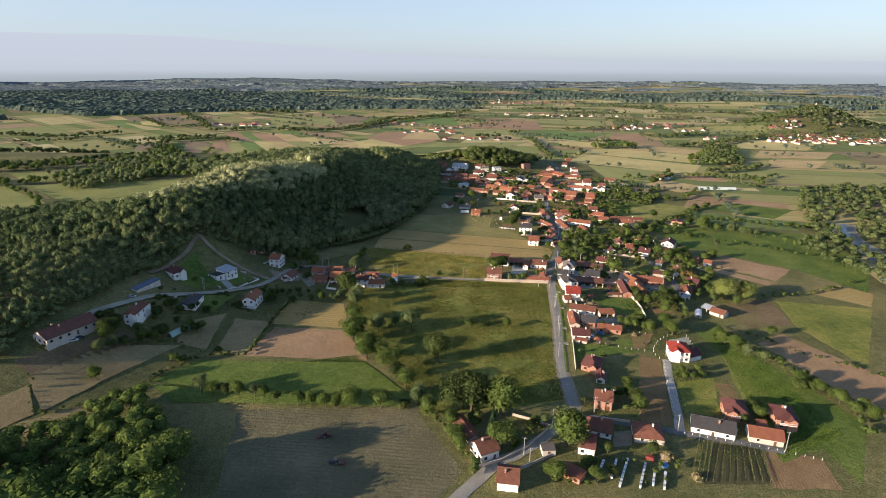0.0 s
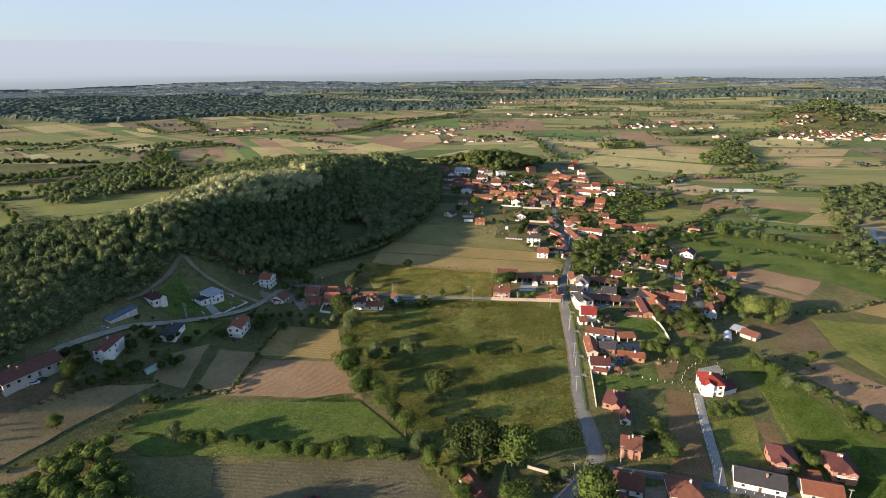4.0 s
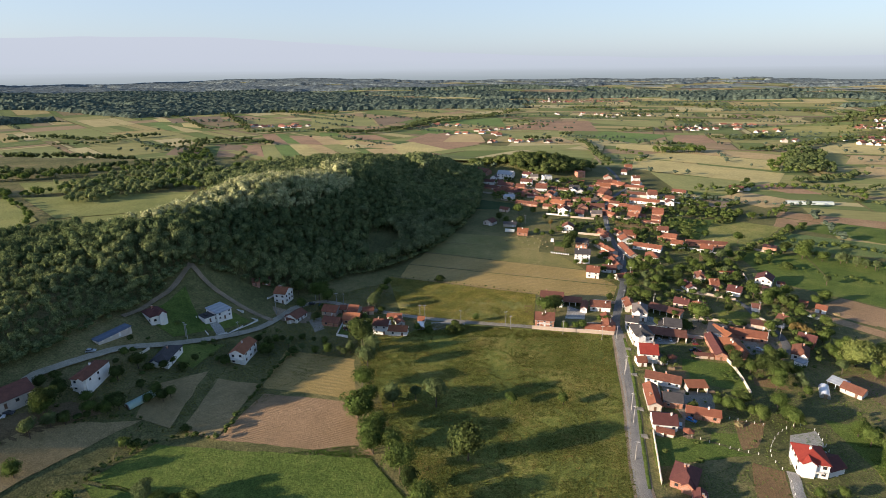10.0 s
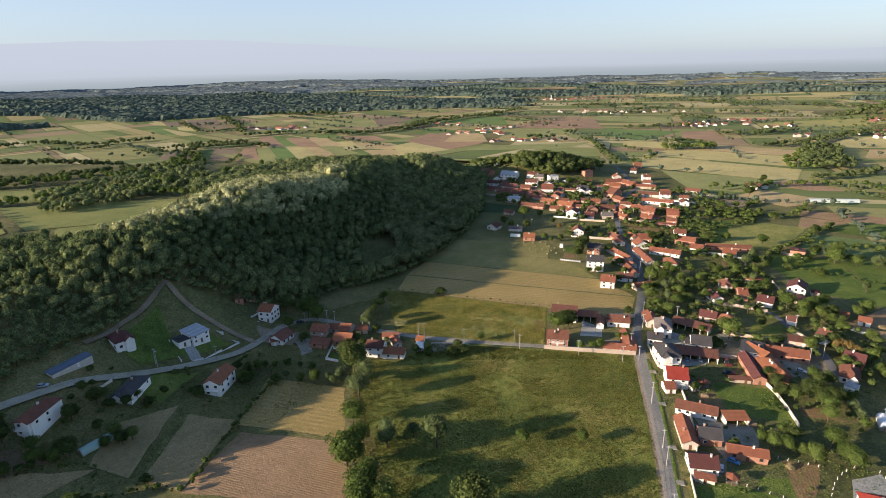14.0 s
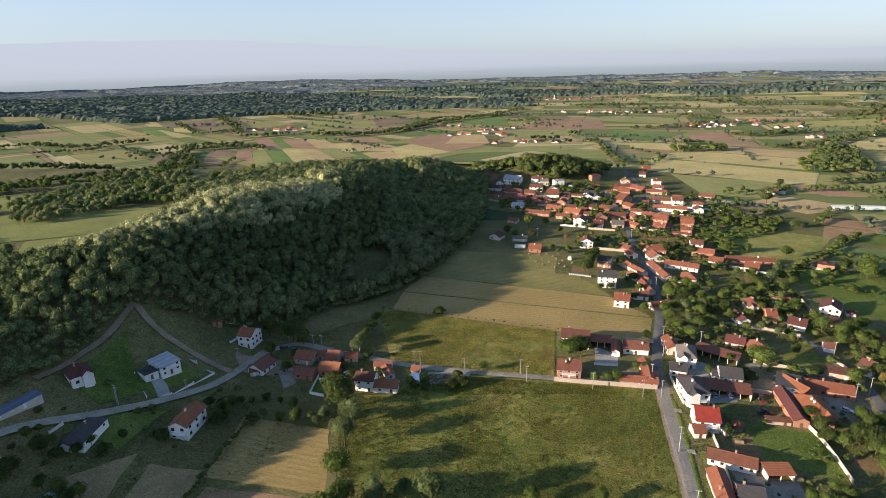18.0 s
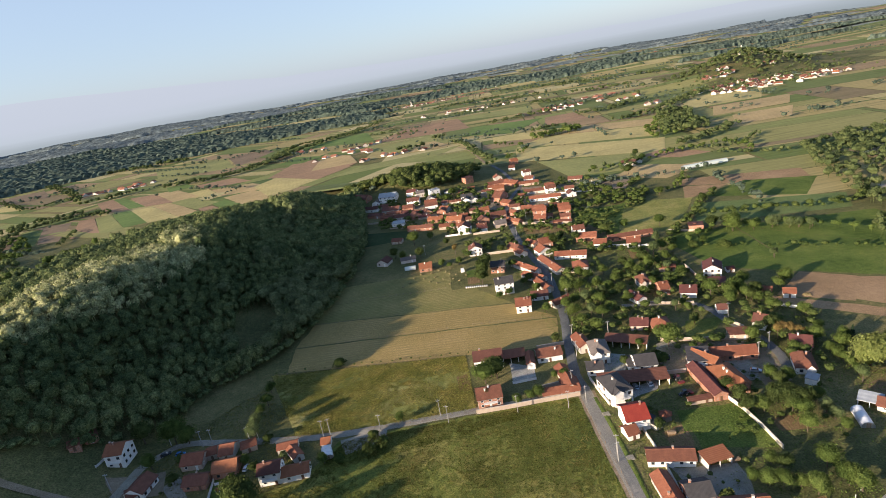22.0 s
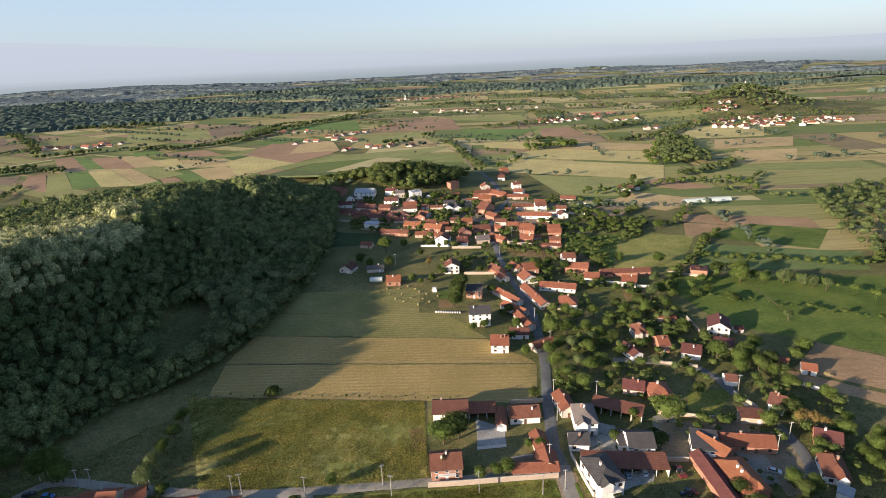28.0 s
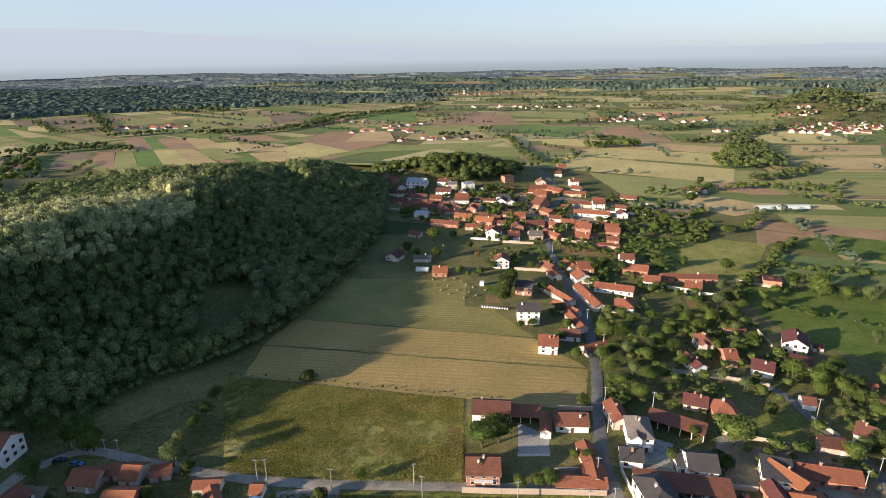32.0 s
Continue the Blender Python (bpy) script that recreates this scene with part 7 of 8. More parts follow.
places += row_of([(-380, 520), (-430, 620), (-520, 790), (-580, 880)], 3.5, 5, 12, 9, 9)
places += row_of([(-600, 430), (-514, 441), (-420, 500), (-340, 470), (-290, 560)], 3, 6, 12, 10, 9)
places += row_of([(-700, 380), (-560, 395), (-455, 372), (-380, 432), (-330, 424), (-270, 430)], 3, 5, 11, 12, 7)
places += row_of([(-450, 366), (-362, 300), (-350, 262)], 7, 4, 8, 13, 2)
places += row_of([(60, 770), (130, 800), (180, 870), (150, 940)], 7, 5, 9, 14, 6)
places += row_of([(172, 385), (205, 395), (250, 372), (268, 345)], 5, 5, 8, 15, 2)
places += row_of([(128, 492), (160, 508), (205, 505), (240, 520), (262, 560)], 5, 4, 8, 16, 4)
wood("tree_belts", places, "leaf_b", 120, 0.05, "belts of green trees along fields and river", 24, 0.95)

BELT = fill([(399, 911), (438, 964), (463, 926), (427, 845), (399, 748), (362, 751), (344, 781)], 8, 8, 15, 199, 0.9)
BELT += row_of([(-664, 930), (-642, 970), (-618, 1002), (-560, 1021)], 2.48, 7, 13, 200, 14)
BELT += row_of([(-545, 995), (-505, 997)], 3.10, 5, 8, 201, 4)
BELT += row_of([(-465, 779), (-474, 817), (-487, 868)], 3.10, 4, 7, 202, 4)
BELT += row_of([(-988, 1660), (-800, 1421), (-653, 1190)], 3.72, 7, 12, 203, 10)
BELT += row_of([(-617, 1145), (-575, 1156), (-537, 1175)], 2.48, 7, 12, 204, 12)
BELT += row_of([(-1116, 1560), (-1036, 1520)], 3.72, 5, 9, 205, 8)
BELT += row_of([(-970, 1445), (-773, 1213)], 3.72, 5, 9, 206, 7)
BELT += row_of([(-749, 1201), (-724, 1270)], 3.72, 5, 8, 207, 5)
BELT += row_of([(-873, 1707), (-786, 1692), (-685, 1640)], 2.48, 8, 14, 208, 22)
BELT += row_of([(-683, 1691), (-600, 1659)], 2.48, 10, 18, 209, 18)
BELT += row_of([(-469, 1167), (-368, 1155), (-293, 1233), (-242, 1385), (-199, 1442)], 2.17, 7, 13, 210, 11)
BELT += row_of([(-215, 1457), (-130, 1559), (-104, 1636)], 2.48, 7, 13, 211, 14)
BELT += row_of([(-66, 1420), (-14, 1425)], 3.10, 6, 10, 212, 10)
BELT += row_of([(-25, 1341), (36, 1331)], 3.10, 6, 10, 213, 12)
BELT += row_of([(-10, 1074), (15, 1064)], 2.48, 8, 13, 214, 8)
BELT += row_of([(29, 1069), (39, 1068)], 2.48, 9, 14, 215, 6)
BELT += row_of([(60, 1143), (74, 1141)], 2.48, 8, 13, 216, 8)
BELT += row_of([(86, 1062), (103, 1000), (108, 865), (116, 816)], 2.48, 6, 10, 217, 6)
BELT += row_of([(294, 1687), (431, 1738)], 3.72, 8, 13, 218, 20)
BELT += row_of([(190, 1234), (225, 1239), (275, 1263)], 3.10, 6, 11, 219, 10)
BELT += row_of([(227, 1006), (265, 1001)], 2.17, 8, 14, 220, 12)
BELT += row_of([(346, 1114), (399, 1108), (478, 1166)], 2.79, 7, 12, 221, 14)
BELT += row_of([(358, 966), (407, 967), (507, 1048), (600, 1123)], 2.48, 7, 13, 222, 13)
BELT += row_of([(322, 685), (359, 699), (427, 746)], 2.17, 6, 11, 223, 9)
BELT += row_of([(298, 672), (344, 634), (407, 662)], 3.10, 4, 8, 224, 5)
BELT += row_of([(228, 615), (260, 659)], 2.48, 5, 9, 225, 5)
BELT += row_of([(574, 1318), (607, 1313), (702, 1359)], 3.10, 7, 12, 226, 14)
BELT += row_of([(477, 1993), (683, 1815)], 3.72, 9, 14, 227, 35)
BELT += row_of([(484, 1559), (622, 1533)], 3.10, 8, 13, 228, 22)
BELT += row_of([(749, 1777), (901, 1657)], 3.72, 9, 14, 229, 28)
BELT += row_of([(340, 1491), (410, 1408)], 3.10, 8, 13, 230, 18)
BELT += row_of([(270, 1243), (338, 1264)], 3.10, 7, 12, 231, 12)
BELT += row_of([(325, 619), (346, 587), (375, 566)], 2.79, 4, 9, 232, 6)
BELT += row_of([(-129, 1543), (-72, 1702), (-51, 1798)], 3.72, 7, 12, 233, 16)
BELT += row_of([(-305, 1234), (-262, 1493), (-197, 1525)], 3.10, 6, 11, 234, 8)
BELT += row_of([(137, 1869), (327, 1873)], 3.72, 8, 13, 235, 24)
BELT += row_of([(156, 1555), (306, 1593)], 4.96, 6, 11, 236, 10)
BELT += row_of([(-1069, 962), (-1018, 1019), (-886, 990), (-793, 1074)], 3.10, 7, 13, 237, 12)
BELT += row_of([(-907, 914), (-821, 957), (-834, 989)], 3.72, 5, 9, 238, 6)
BELT += row_of([(-715, 911), (-614, 896)], 3.72, 5, 9, 239, 6)
BELT += row_of([(-525, 727), (-588, 863), (-613, 930)], 2.48, 7, 12, 240, 9)
BELT += row_of([(-766, 668), (-688, 645), (-603, 640), (-551, 674)], 2.17, 7, 13, 241, 16)
BELT += row_of([(-627, 952), (-538, 981), (-484, 964)], 2.79, 7, 12, 242, 10)
BELT += row_of([(-723, 724), (-718, 775)], 5.58, 4, 7, 243, 5)
BELT += row_of([(-1401, 1283), (-1345, 1280)], 3.72, 5, 10, 244, 10)
BELT += row_of([(-1345, 1333), (-1278, 1356)], 3.72, 5, 9, 245, 8)
BELT += row_of([(-571, 480), (-514, 464), (-499, 476), (-473, 511), (-446, 531), (-402, 562)], 1.98, 6, 11, 246, 10)
r2 = random.Random(31)
BELT += [(800 + r2.gauss(0, 72), 1330 + r2.gauss(0, 62), r2.uniform(9, 15)) for _ in range(420)]
BELT += [(r2.uniform(560, 900), 1128 + r2.gauss(0, 45), r2.uniform(6, 11)) for _ in range(150)]
wood("tree_belts", BELT, "leaf_belt", 22, 0.09, "belts and copses of green trees on the plain", 32, 1.0, False, closed=True, rows=3, cols=6)

places = belts
for _ in range(26000):
    x, y = r2.uniform(-2000, 2000), r2.uniform(680, 2500)
    rich = 0.1 * sstep((y - 1150) / 500) * sstep((x + 300) / 600)
    if noise.noise((x / 420 + y / 900, y / 42, 13.0)) + rich > 0.42 and clear_of(x, y, NEAR):
        places.append((x, y, r2.uniform(5, 12)))
wood("far_trees", places, "leaf_far_haze", 16, 0.11, "far hedgerows and clumps of trees between fields", 25, 1.15, closed=True, rows=3, cols=6)



def canopy(name, r_near, r_far, step, material, label, seed):
    """A closed, lumpy roof of treetops over the far woods, down to the ground at its borders."""
    rng = random.Random(seed)

    def wooded(x, y):
        bias = 0.34 * sstep((500 - x) / 900) - 0.17
        return noise.noise((x / 1300, y / 260, 8.0)) + bias + 0.3 * noise.noise((x / 260, y / 75, 2.0)) > 0.0

    spots, verts, faces = {}, [], []
    for j in range(int(r_far / step) + 1):
        for i in range(-int(r_far / step), int(r_far / step) + 1):
            x, y = i * step, j * step
            if r_near <= math.hypot(x, y) < r_far and abs(x) < y * 1.5 + 500 and wooded(x, y):
                spots[i, j] = 0
    for i, j in list(spots):
        if all(k in spots for k in ((i + 1, j), (i, j + 1), (i + 1, j + 1))):
            for k in ((i, j), (i + 1, j), (i + 1, j + 1), (i, j + 1)):
                if spots[k] == 0:
                    a, b = k
                    x, y = (a + rng.uniform(-0.35, 0.35)) * step, (b + rng.uniform(-0.35, 0.35)) * step
                    inner = all((a + p, b + q) in spots for p in (-1, 0, 1) for q in (-1, 0, 1))
                    top = rng.uniform(9, 17) + 4 * noise.noise((x / 90, y / 90, 4.0)) if inner else rng.uniform(-1, 5)
                    verts.append((x, y, height(x, y) + top))
                    spots[k] = len(verts)
            faces.append(tuple(spots[k] - 1 for k in ((i, j), (i + 1, j), (i + 1, j + 1), (i, j + 1))))
    tagged(new(name, mesh_of(name, verts, faces, material, step > 10)), label, "trees", kind="stuff")


# treetops of the far woods, with haze in their leaf colours
canopy("far_woods", 1860, 3100, 8.5, "leaf_distance_haze", "woods on far low hills, blue-green from painted haze", 26)
canopy("horizon_woods", 3080, 4850, 14, "leaf_horizon_haze", "woods towards the horizon, paled by painted haze", 35)

# ---- far villages ----
rnd = random.Random(41)
cottages = []
for i, (w, d, h, roof, wall) in enumerate(((11, 10, 3.4, "red", "cream"), (9, 9, 2.6, "rust", "white"), (13, 9, 2.7, "orange", "plaster"), (10, 10, 4.2, "brown", "plaster"), (14, 9, 2.6, "red", "plaster"), (9, 10, 4.4, "rust", "cream"))):
    cottages.append(house(-120 + i * 14, 1215 + i * 9, i * 31, w, d, h, "gable", "w", roof, wall, -1))


def hamlet(x, y, count, rx, ry):
    for _ in range(count):
        px, py = x + rnd.gauss(0, rx), y + rnd.gauss(0, ry)
        if y < 1120:
            copy_thing(rnd.choice(cottages), pose(px, py, height(px, py) - 0.2, 0, 0, rnd.uniform(-40, 140)))
        else:
            FAR_HOUSES.append((px, py, rnd.uniform(-40, 140), rnd.uniform(9, 15), rnd.uniform(8, 10), rnd.uniform(2.4, 3.6)))


FAR_HOUSES = []
hamlet(-1234, 1997, 12, 30, 8)
hamlet(-1144, 1956, 3, 14, 6)
hamlet(-772, 1882, 4, 20, 6)
hamlet(-600, 1293, 9, 30, 10)
hamlet(-665, 1282, 5, 30, 8)
hamlet(-691, 1286, 3, 15, 6)
hamlet(-220, 1347, 5, 25, 10)
hamlet(-117, 1165, 8, 28, 10)
hamlet(-24, 1047, 7, 30, 10)
hamlet(-70, 1032, 3, 15, 8)
hamlet(372, 1281, 18, 45, 18)
hamlet(485, 1369, 7, 60, 15)
hamlet(618, 1311, 4, 30, 10)
hamlet(701, 1252, 16, 45, 15)
hamlet(683, 1104, 34, 80, 22)
hamlet(701, 1046, 26, 60, 22)
hamlet(602, 1051, 8, 35, 10)
hamlet(18, 2168, 34, 75, 25)
hamlet(141, 2200, 24, 90, 22)
hamlet(285, 2375, 20, 110, 30)
hamlet(652, 2514, 34, 170, 40)
hamlet(854, 2493, 30, 160, 40)
hamlet(986, 2320, 10, 120, 30)
hamlet(1256, 2234, 18, 200, 40)
hamlet(1598, 2375, 22, 160, 50)
hamlet(172, 1637, 3, 30, 8)
hamlet(226, 1592, 4, 25, 8)
hamlet(-571, 1270, 3, 15, 6)
hamlet(484, 1243, 4, 30, 10)
hamlet(-2006, 2904, 4, 60, 10)
hamlet(106, 1668, 5, 40, 8)
hamlet(341, 1622, 3, 30, 8)

walls, roofs = Solid(), Solid()
for px, py, turn, w, d, h in FAR_HOUSES:
    m = pose(px, py, height(px, py) - 0.3, 0, 0, turn)
    one, top = Solid().box(-w / 2, w / 2, -d / 2, d / 2, -1, h), Solid()
    one.prism([(-d / 2, h), (d / 2, h), (0, h + d * 0.3)], "x", -w / 2, w / 2)
    top.prism([(-d / 2 - 0.8, h - 0.4), (0, h + d * 0.3 + 0.1), (d / 2 + 0.8, h - 0.4), (0, h + d * 0.3 + 0.4)], "x", -w / 2 - 0.7, w / 2 + 0.7)
    walls.poly([m @ Vector(v) for v in one.v], one.f)
    roofs.poly([m @ Vector(v) for v in top.v], top.f)
far_village = tagged(new("far_village", walls.mesh("far_village", "wall_far")), "pale houses of far villages with red roofs", "village", kind="stuff")
tagged(part("far_roofs", roofs.mesh("far_roofs", "roof_far"), far_village), "red tile roofs", kind="stuff")

# ---- far mountains with painted haze ----
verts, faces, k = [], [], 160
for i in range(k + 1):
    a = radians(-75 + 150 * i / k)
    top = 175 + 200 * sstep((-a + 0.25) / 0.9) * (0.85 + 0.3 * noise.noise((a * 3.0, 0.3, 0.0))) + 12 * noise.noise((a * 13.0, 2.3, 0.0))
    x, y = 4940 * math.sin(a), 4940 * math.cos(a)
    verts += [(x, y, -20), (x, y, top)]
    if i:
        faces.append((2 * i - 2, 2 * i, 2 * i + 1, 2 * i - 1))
tagged(new("backdrop", mesh_of("backdrop", verts, faces, "backdrop_haze")), "pale blue mountains on the horizon, haze painted as glow", "mountains", kind="structure")

# ---- loose things ----
SHARED = {}


def again(key, x, y, turn, lift=0.0):
    """A further one of a kind that already stands somewhere."""
    return copy_thing(SHARED[key], pose(x, y, height(x, y) + lift, 0, 0, turn))


def hay_bale(x, y):
    if "bale" in SHARED:
        return again("bale", x, y, (x * 13) % 180)
    b = thing("hay_bale", x, y, 20, "round straw-coloured hay bale on mown grass", "hay bale", "hay bales")
    s = Solid()
    ring = [(0.5 * math.cos(6.2832 * i / 14), 0.5 + 0.5 * math.sin(6.2832 * i / 14)) for i in range(14)]
    s.prism(ring, "x", -0.5, 0.5)
    part("bale", s.mesh("bale", "straw"), b)
    SHARED["bale"] = b
    return b


def beehive(x, y, turn):
    if "hive" in SHARED:
        return again("hive", x, y, turn)
    b = thing("beehive", x, y, turn, "white painted wooden beehive on a low stand", "beehive", "row of beehives")
    part("stand", Solid().box(-0.3, 0.3, -0.3, 0.3, 0, 0.25).mesh("stand", "wood"), b)
    part("box", Solid().box(-0.34, 0.34, -0.36, 0.36, 0.25, 1.15).mesh("box", "paint_white"), b)
    part("lid", Solid().box(-0.4, 0.4, -0.42, 0.42, 1.15, 1.27).mesh("lid", "steel"), b)
    SHARED["hive"] = b
    return b


def blue_hive(x, y, turn):
    if "blue_hive" in SHARED:
        return again("blue_hive", x, y, turn)
    b = thing("beehive", x, y, turn, "pale blue painted wooden beehive on garden grass", "beehive", "rows of garden beehives")
    part("stand", Solid().box(-0.3, 0.3, -0.3, 0.3, 0, 0.25).mesh("stand", "wood"), b)
    part("box", Solid().box(-0.36, 0.36, -0.38, 0.38, 0.25, 1.1).mesh("box", "paint_sky"), b)
    part("lid", Solid().box(-0.42, 0.42, -0.44, 0.44, 1.1, 1.22).mesh("lid", "frame_white"), b)
    SHARED["blue_hive"] = b
    return b


def hive_row(x0, y0, x1, y1, step=0.95):
    """Beehives side by side along a line."""
    n = int(math.hypot(x1 - x0, y1 - y0) / step)
    turn = math.degrees(math.atan2(y1 - y0, x1 - x0))
    for i in range(n + 1):
        kind = blue_hive if (i * 7 + int(x0)) % 5 < 3 else beehive
        kind(x0 + (x1 - x0) * i / n, y0 + (y1 - y0) * i / n, turn)


def woodpile(x, y, turn, length):
    p = thing("woodpile", x, y, turn, "stack of split firewood in a yard", "woodpile", "firewood stacks")
    if "log" not in SHARED:
        SHARED["log"] = Solid().prism([(0.16 * math.cos(1.0472 * i + 0.3), 0.16 * math.sin(1.0472 * i + 0.3)) for i in range(6)], "y", -0.5, 0.5).mesh("log", "wood")
    k = int(length / 0.34)
    for j in range(4):
        for i in range(k - j % 2):
            part("log", SHARED["log"], p, at=Matrix.Translation((i * 0.34 + 0.17 * (j % 2) - length / 2, 0, 0.15 + j * 0.29)))


def wheel(parent, x, y, r, w):
    tyre = part("wheel", Solid().prism([(r * math.cos(6.2832 * i / 16), r + r * math.sin(6.2832 * i / 16)) for i in range(16)], "x", x - w / 2, x + w / 2).mesh("tyre", "rubber"), parent, at=Matrix.Translation((0, y, 0)))
    part("rim", Solid().prism([(r * 0.55 * math.cos(6.2832 * i / 12), r + r * 0.55 * math.sin(6.2832 * i / 12)) for i in range(12)], "x", x - w / 2 - 0.015, x + w / 2 + 0.015).mesh("rim", "steel"), tyre)


def car(x, y, turn, colour):
    c = thing("car", x, y, turn, {"silver": "silver-grey hatchback car parked in a yard", "blue": "blue hatchback car parked in a yard", "white": "white hatchback car parked in a yard", "dark": "dark hatchback car parked by the road"}[colour], "car", "parked cars", lift=0.12)
    side = [(-2.1, 0.3), (2.1, 0.3), (2.15, 0.75), (1.15, 0.95), (0.9, 0.98), (-1.9, 1.0), (-2.15, 0.8)]
    part("body", Solid().prism(side, "y", -0.85, 0.85).mesh("body", "paint_" + colour), c)
    part("cabin", Solid().prism([(-1.9, 1.0), (1.0, 0.97), (0.35, 1.4), (-1.45, 1.46)], "y", -0.72, 0.72).mesh("cabin", "glass"), c)
    part("roof", Solid().prism([(-1.5, 1.45), (0.36, 1.39), (0.3, 1.45), (-1.4, 1.51)], "y", -0.7, 0.7).mesh("roof", "paint_" + colour), c)
    for wx in (-1.3, 1.35):
        for wy in (-0.78, 0.78):
            t = part("wheel", Solid().prism([(wx + 0.31 * math.cos(6.2832 * i / 14), 0.31 + 0.31 * math.sin(6.2832 * i / 14)) for i in range(14)], "y", wy - 0.1, wy + 0.1).mesh("wheel", "rubber"), c)
            part("rim", Solid().prism([(wx + 0.18 * math.cos(6.2832 * i / 10), 0.31 + 0.18 * math.sin(6.2832 * i / 10)) for i in range(10)], "y", wy - 0.11, wy + 0.11).mesh("rim", "steel"), t)
    for wy in (-0.6, 0.6):
        part("headlight", Solid().box(2.08, 2.18, wy - 0.16, wy + 0.16, 0.62, 0.76).mesh("headlight", "frame_white"), c)
        part("tail_light", Solid().box(-2.17, -2.1, wy - 0.12, wy + 0.12, 0.7, 0.9).mesh("tail_light", "paint_red"), c)


def tractor(x, y, turn, colour="red"):
    if colour in SHARED:
        return again(colour, x, y, turn)
    c = thing("tractor", x, y, turn, {"red": "dark red farm tractor with a hay implement behind", "dark": "dark blue-grey farm tractor with an implement"}[colour], "tractor", "tractors")
    part("bonnet", Solid().box(-0.35, 0.35, 0.4, 2.3, 0.75, 1.35).box(-0.3, 0.3, 0.2, 2.2, 0.45, 0.75).mesh("bonnet", "paint_" + colour), c)
    part("cab", Solid().prism([(-0.9, 0.9), (0.4, 0.9), (0.3, 2.3), (-0.8, 2.3)], "x", -0.6, 0.6).mesh("cab", "glass"), c)
    part("cab_roof", Solid().box(-0.72, 0.72, -0.95, 0.45, 2.3, 2.42).mesh("cab_roof", "paint_" + colour), c)
    part("exhaust", Solid().tube(0.25, 1.5, 1.35, 2.2, 0.05, 0.05, 6).mesh("exhaust", "steel"), c)
    for s in (-1, 1):
        wheel(c, s * 0.85, -0.5, 0.75, 0.4)
        wheel(c, s * 0.7, 1.7, 0.45, 0.28)
    part("drawbar", Solid().box(-0.08, 0.08, -2.2, -0.9, 0.5, 0.62).mesh("drawbar", "steel"), c)
    part("implement", Solid().box(-1.3, 1.3, -3.6, -2.2, 0.35, 0.95).mesh("implement", "paint_red"), c)
    SHARED[colour] = c
    return c


def tunnel(x, y, turn, length, wide, tall, material):
    t = thing("polytunnel", x, y, turn, {"film_green": "pale green plastic polytunnel on a field edge", "film": "long pale greenish plastic polytunnel", "paint_white": "white plastic polytunnel with arched ends"}[material], "polytunnel", "polytunnels", lift=0.1)
    arch = [(-wide / 2 * math.cos(math.pi * i / 14), tall * math.sin(math.pi * i / 14) ** 0.8) for i in range(15)]
    part("cover", Solid().prism(arch, "x", -length / 2, length / 2).mesh("cover", material), t)
    k = max(3, int(length / 3))
    for i in range(k + 1):
        s = -length / 2 + length * i / k
        part("hoop", Solid().prism([(p * 1.012, q * 1.015) for p, q in arch], "x", s - 0.04, s + 0.04).mesh("hoop", "steel"), t)
    part("end_door", Solid().box(-length / 2 - 0.05, -length / 2, -0.7, 0.7, 0, 1.9).mesh("end_door", "wood"), t)


def gazebo(x, y, wide):
    g = thing("gazebo", x, y, 10, "small wooden garden gazebo with a red tiled roof", "gazebo", "gazebos")
    r = wide / 2
    for i in range(6):
        part("post", Solid().tube(r * 0.85 * math.cos(1.0472 * i), r * 0.85 * math.sin(1.0472 * i), 0, 2.3, 0.07, 0.07, 6).mesh("post", "wood"), g)
    part("roof", Solid().tube(0, 0, 2.3, 3.6, r * 1.1, 0.05, 6).mesh("roof", "roof_red"), g)
    part("floor", Solid().tube(0, 0, 0, 0.15, r, r, 6).mesh("floor", "wood"), g)
    part("bench", Solid().box(-r * 0.6, r * 0.6, r * 0.45, r * 0.65, 0.15, 0.6).mesh("bench", "wood"), g)


def carport(x, y, turn, w, d, h, roof):
    c = thing("carport", x, y, turn, f"long open-fronted shelter on posts, {ROOF_WORDS[roof]} roof", "shelter", "open shelters")
    a, b = w / 2, d / 2
    part("back_wall", Solid().box(-a, a, b - 0.2, b, -0.2, h + 0.9).mesh("back_wall", "wall_plaster"), c)
    part("side_wall", Solid().box(-a, -a + 0.2, -b + 0.3, b - 0.2, -0.2, h).mesh("side_wall", "wall_plaster"), c)
    part("side_wall", Solid().box(a - 0.2, a, -b + 0.3, b - 0.2, -0.2, h).mesh("side_wall", "wall_plaster"), c)
    n = max(3, round(w / 4) + 1)
    for i in range(n):
        s = -a + 0.1 + (w - 0.2) * i / (n - 1)
        part("post", Solid().box(s - 0.12, s + 0.12, -b + 0.05, -b + 0.29, -0.1, h).mesh("post", "wall_white"), c)
    part("beam", Solid().box(-a, a, -b + 0.05, -b + 0.29, h, h + 0.22).mesh("beam", "wood"), c)
    part("roof", Solid().prism([(-b - 0.5, h + 0.15), (b + 0.3, h + 1.15), (b + 0.3, h + 1.33), (-b - 0.5, h + 0.33)], "x", -a - 0.3, a + 0.3).mesh("roof", "roof_" + roof), c)


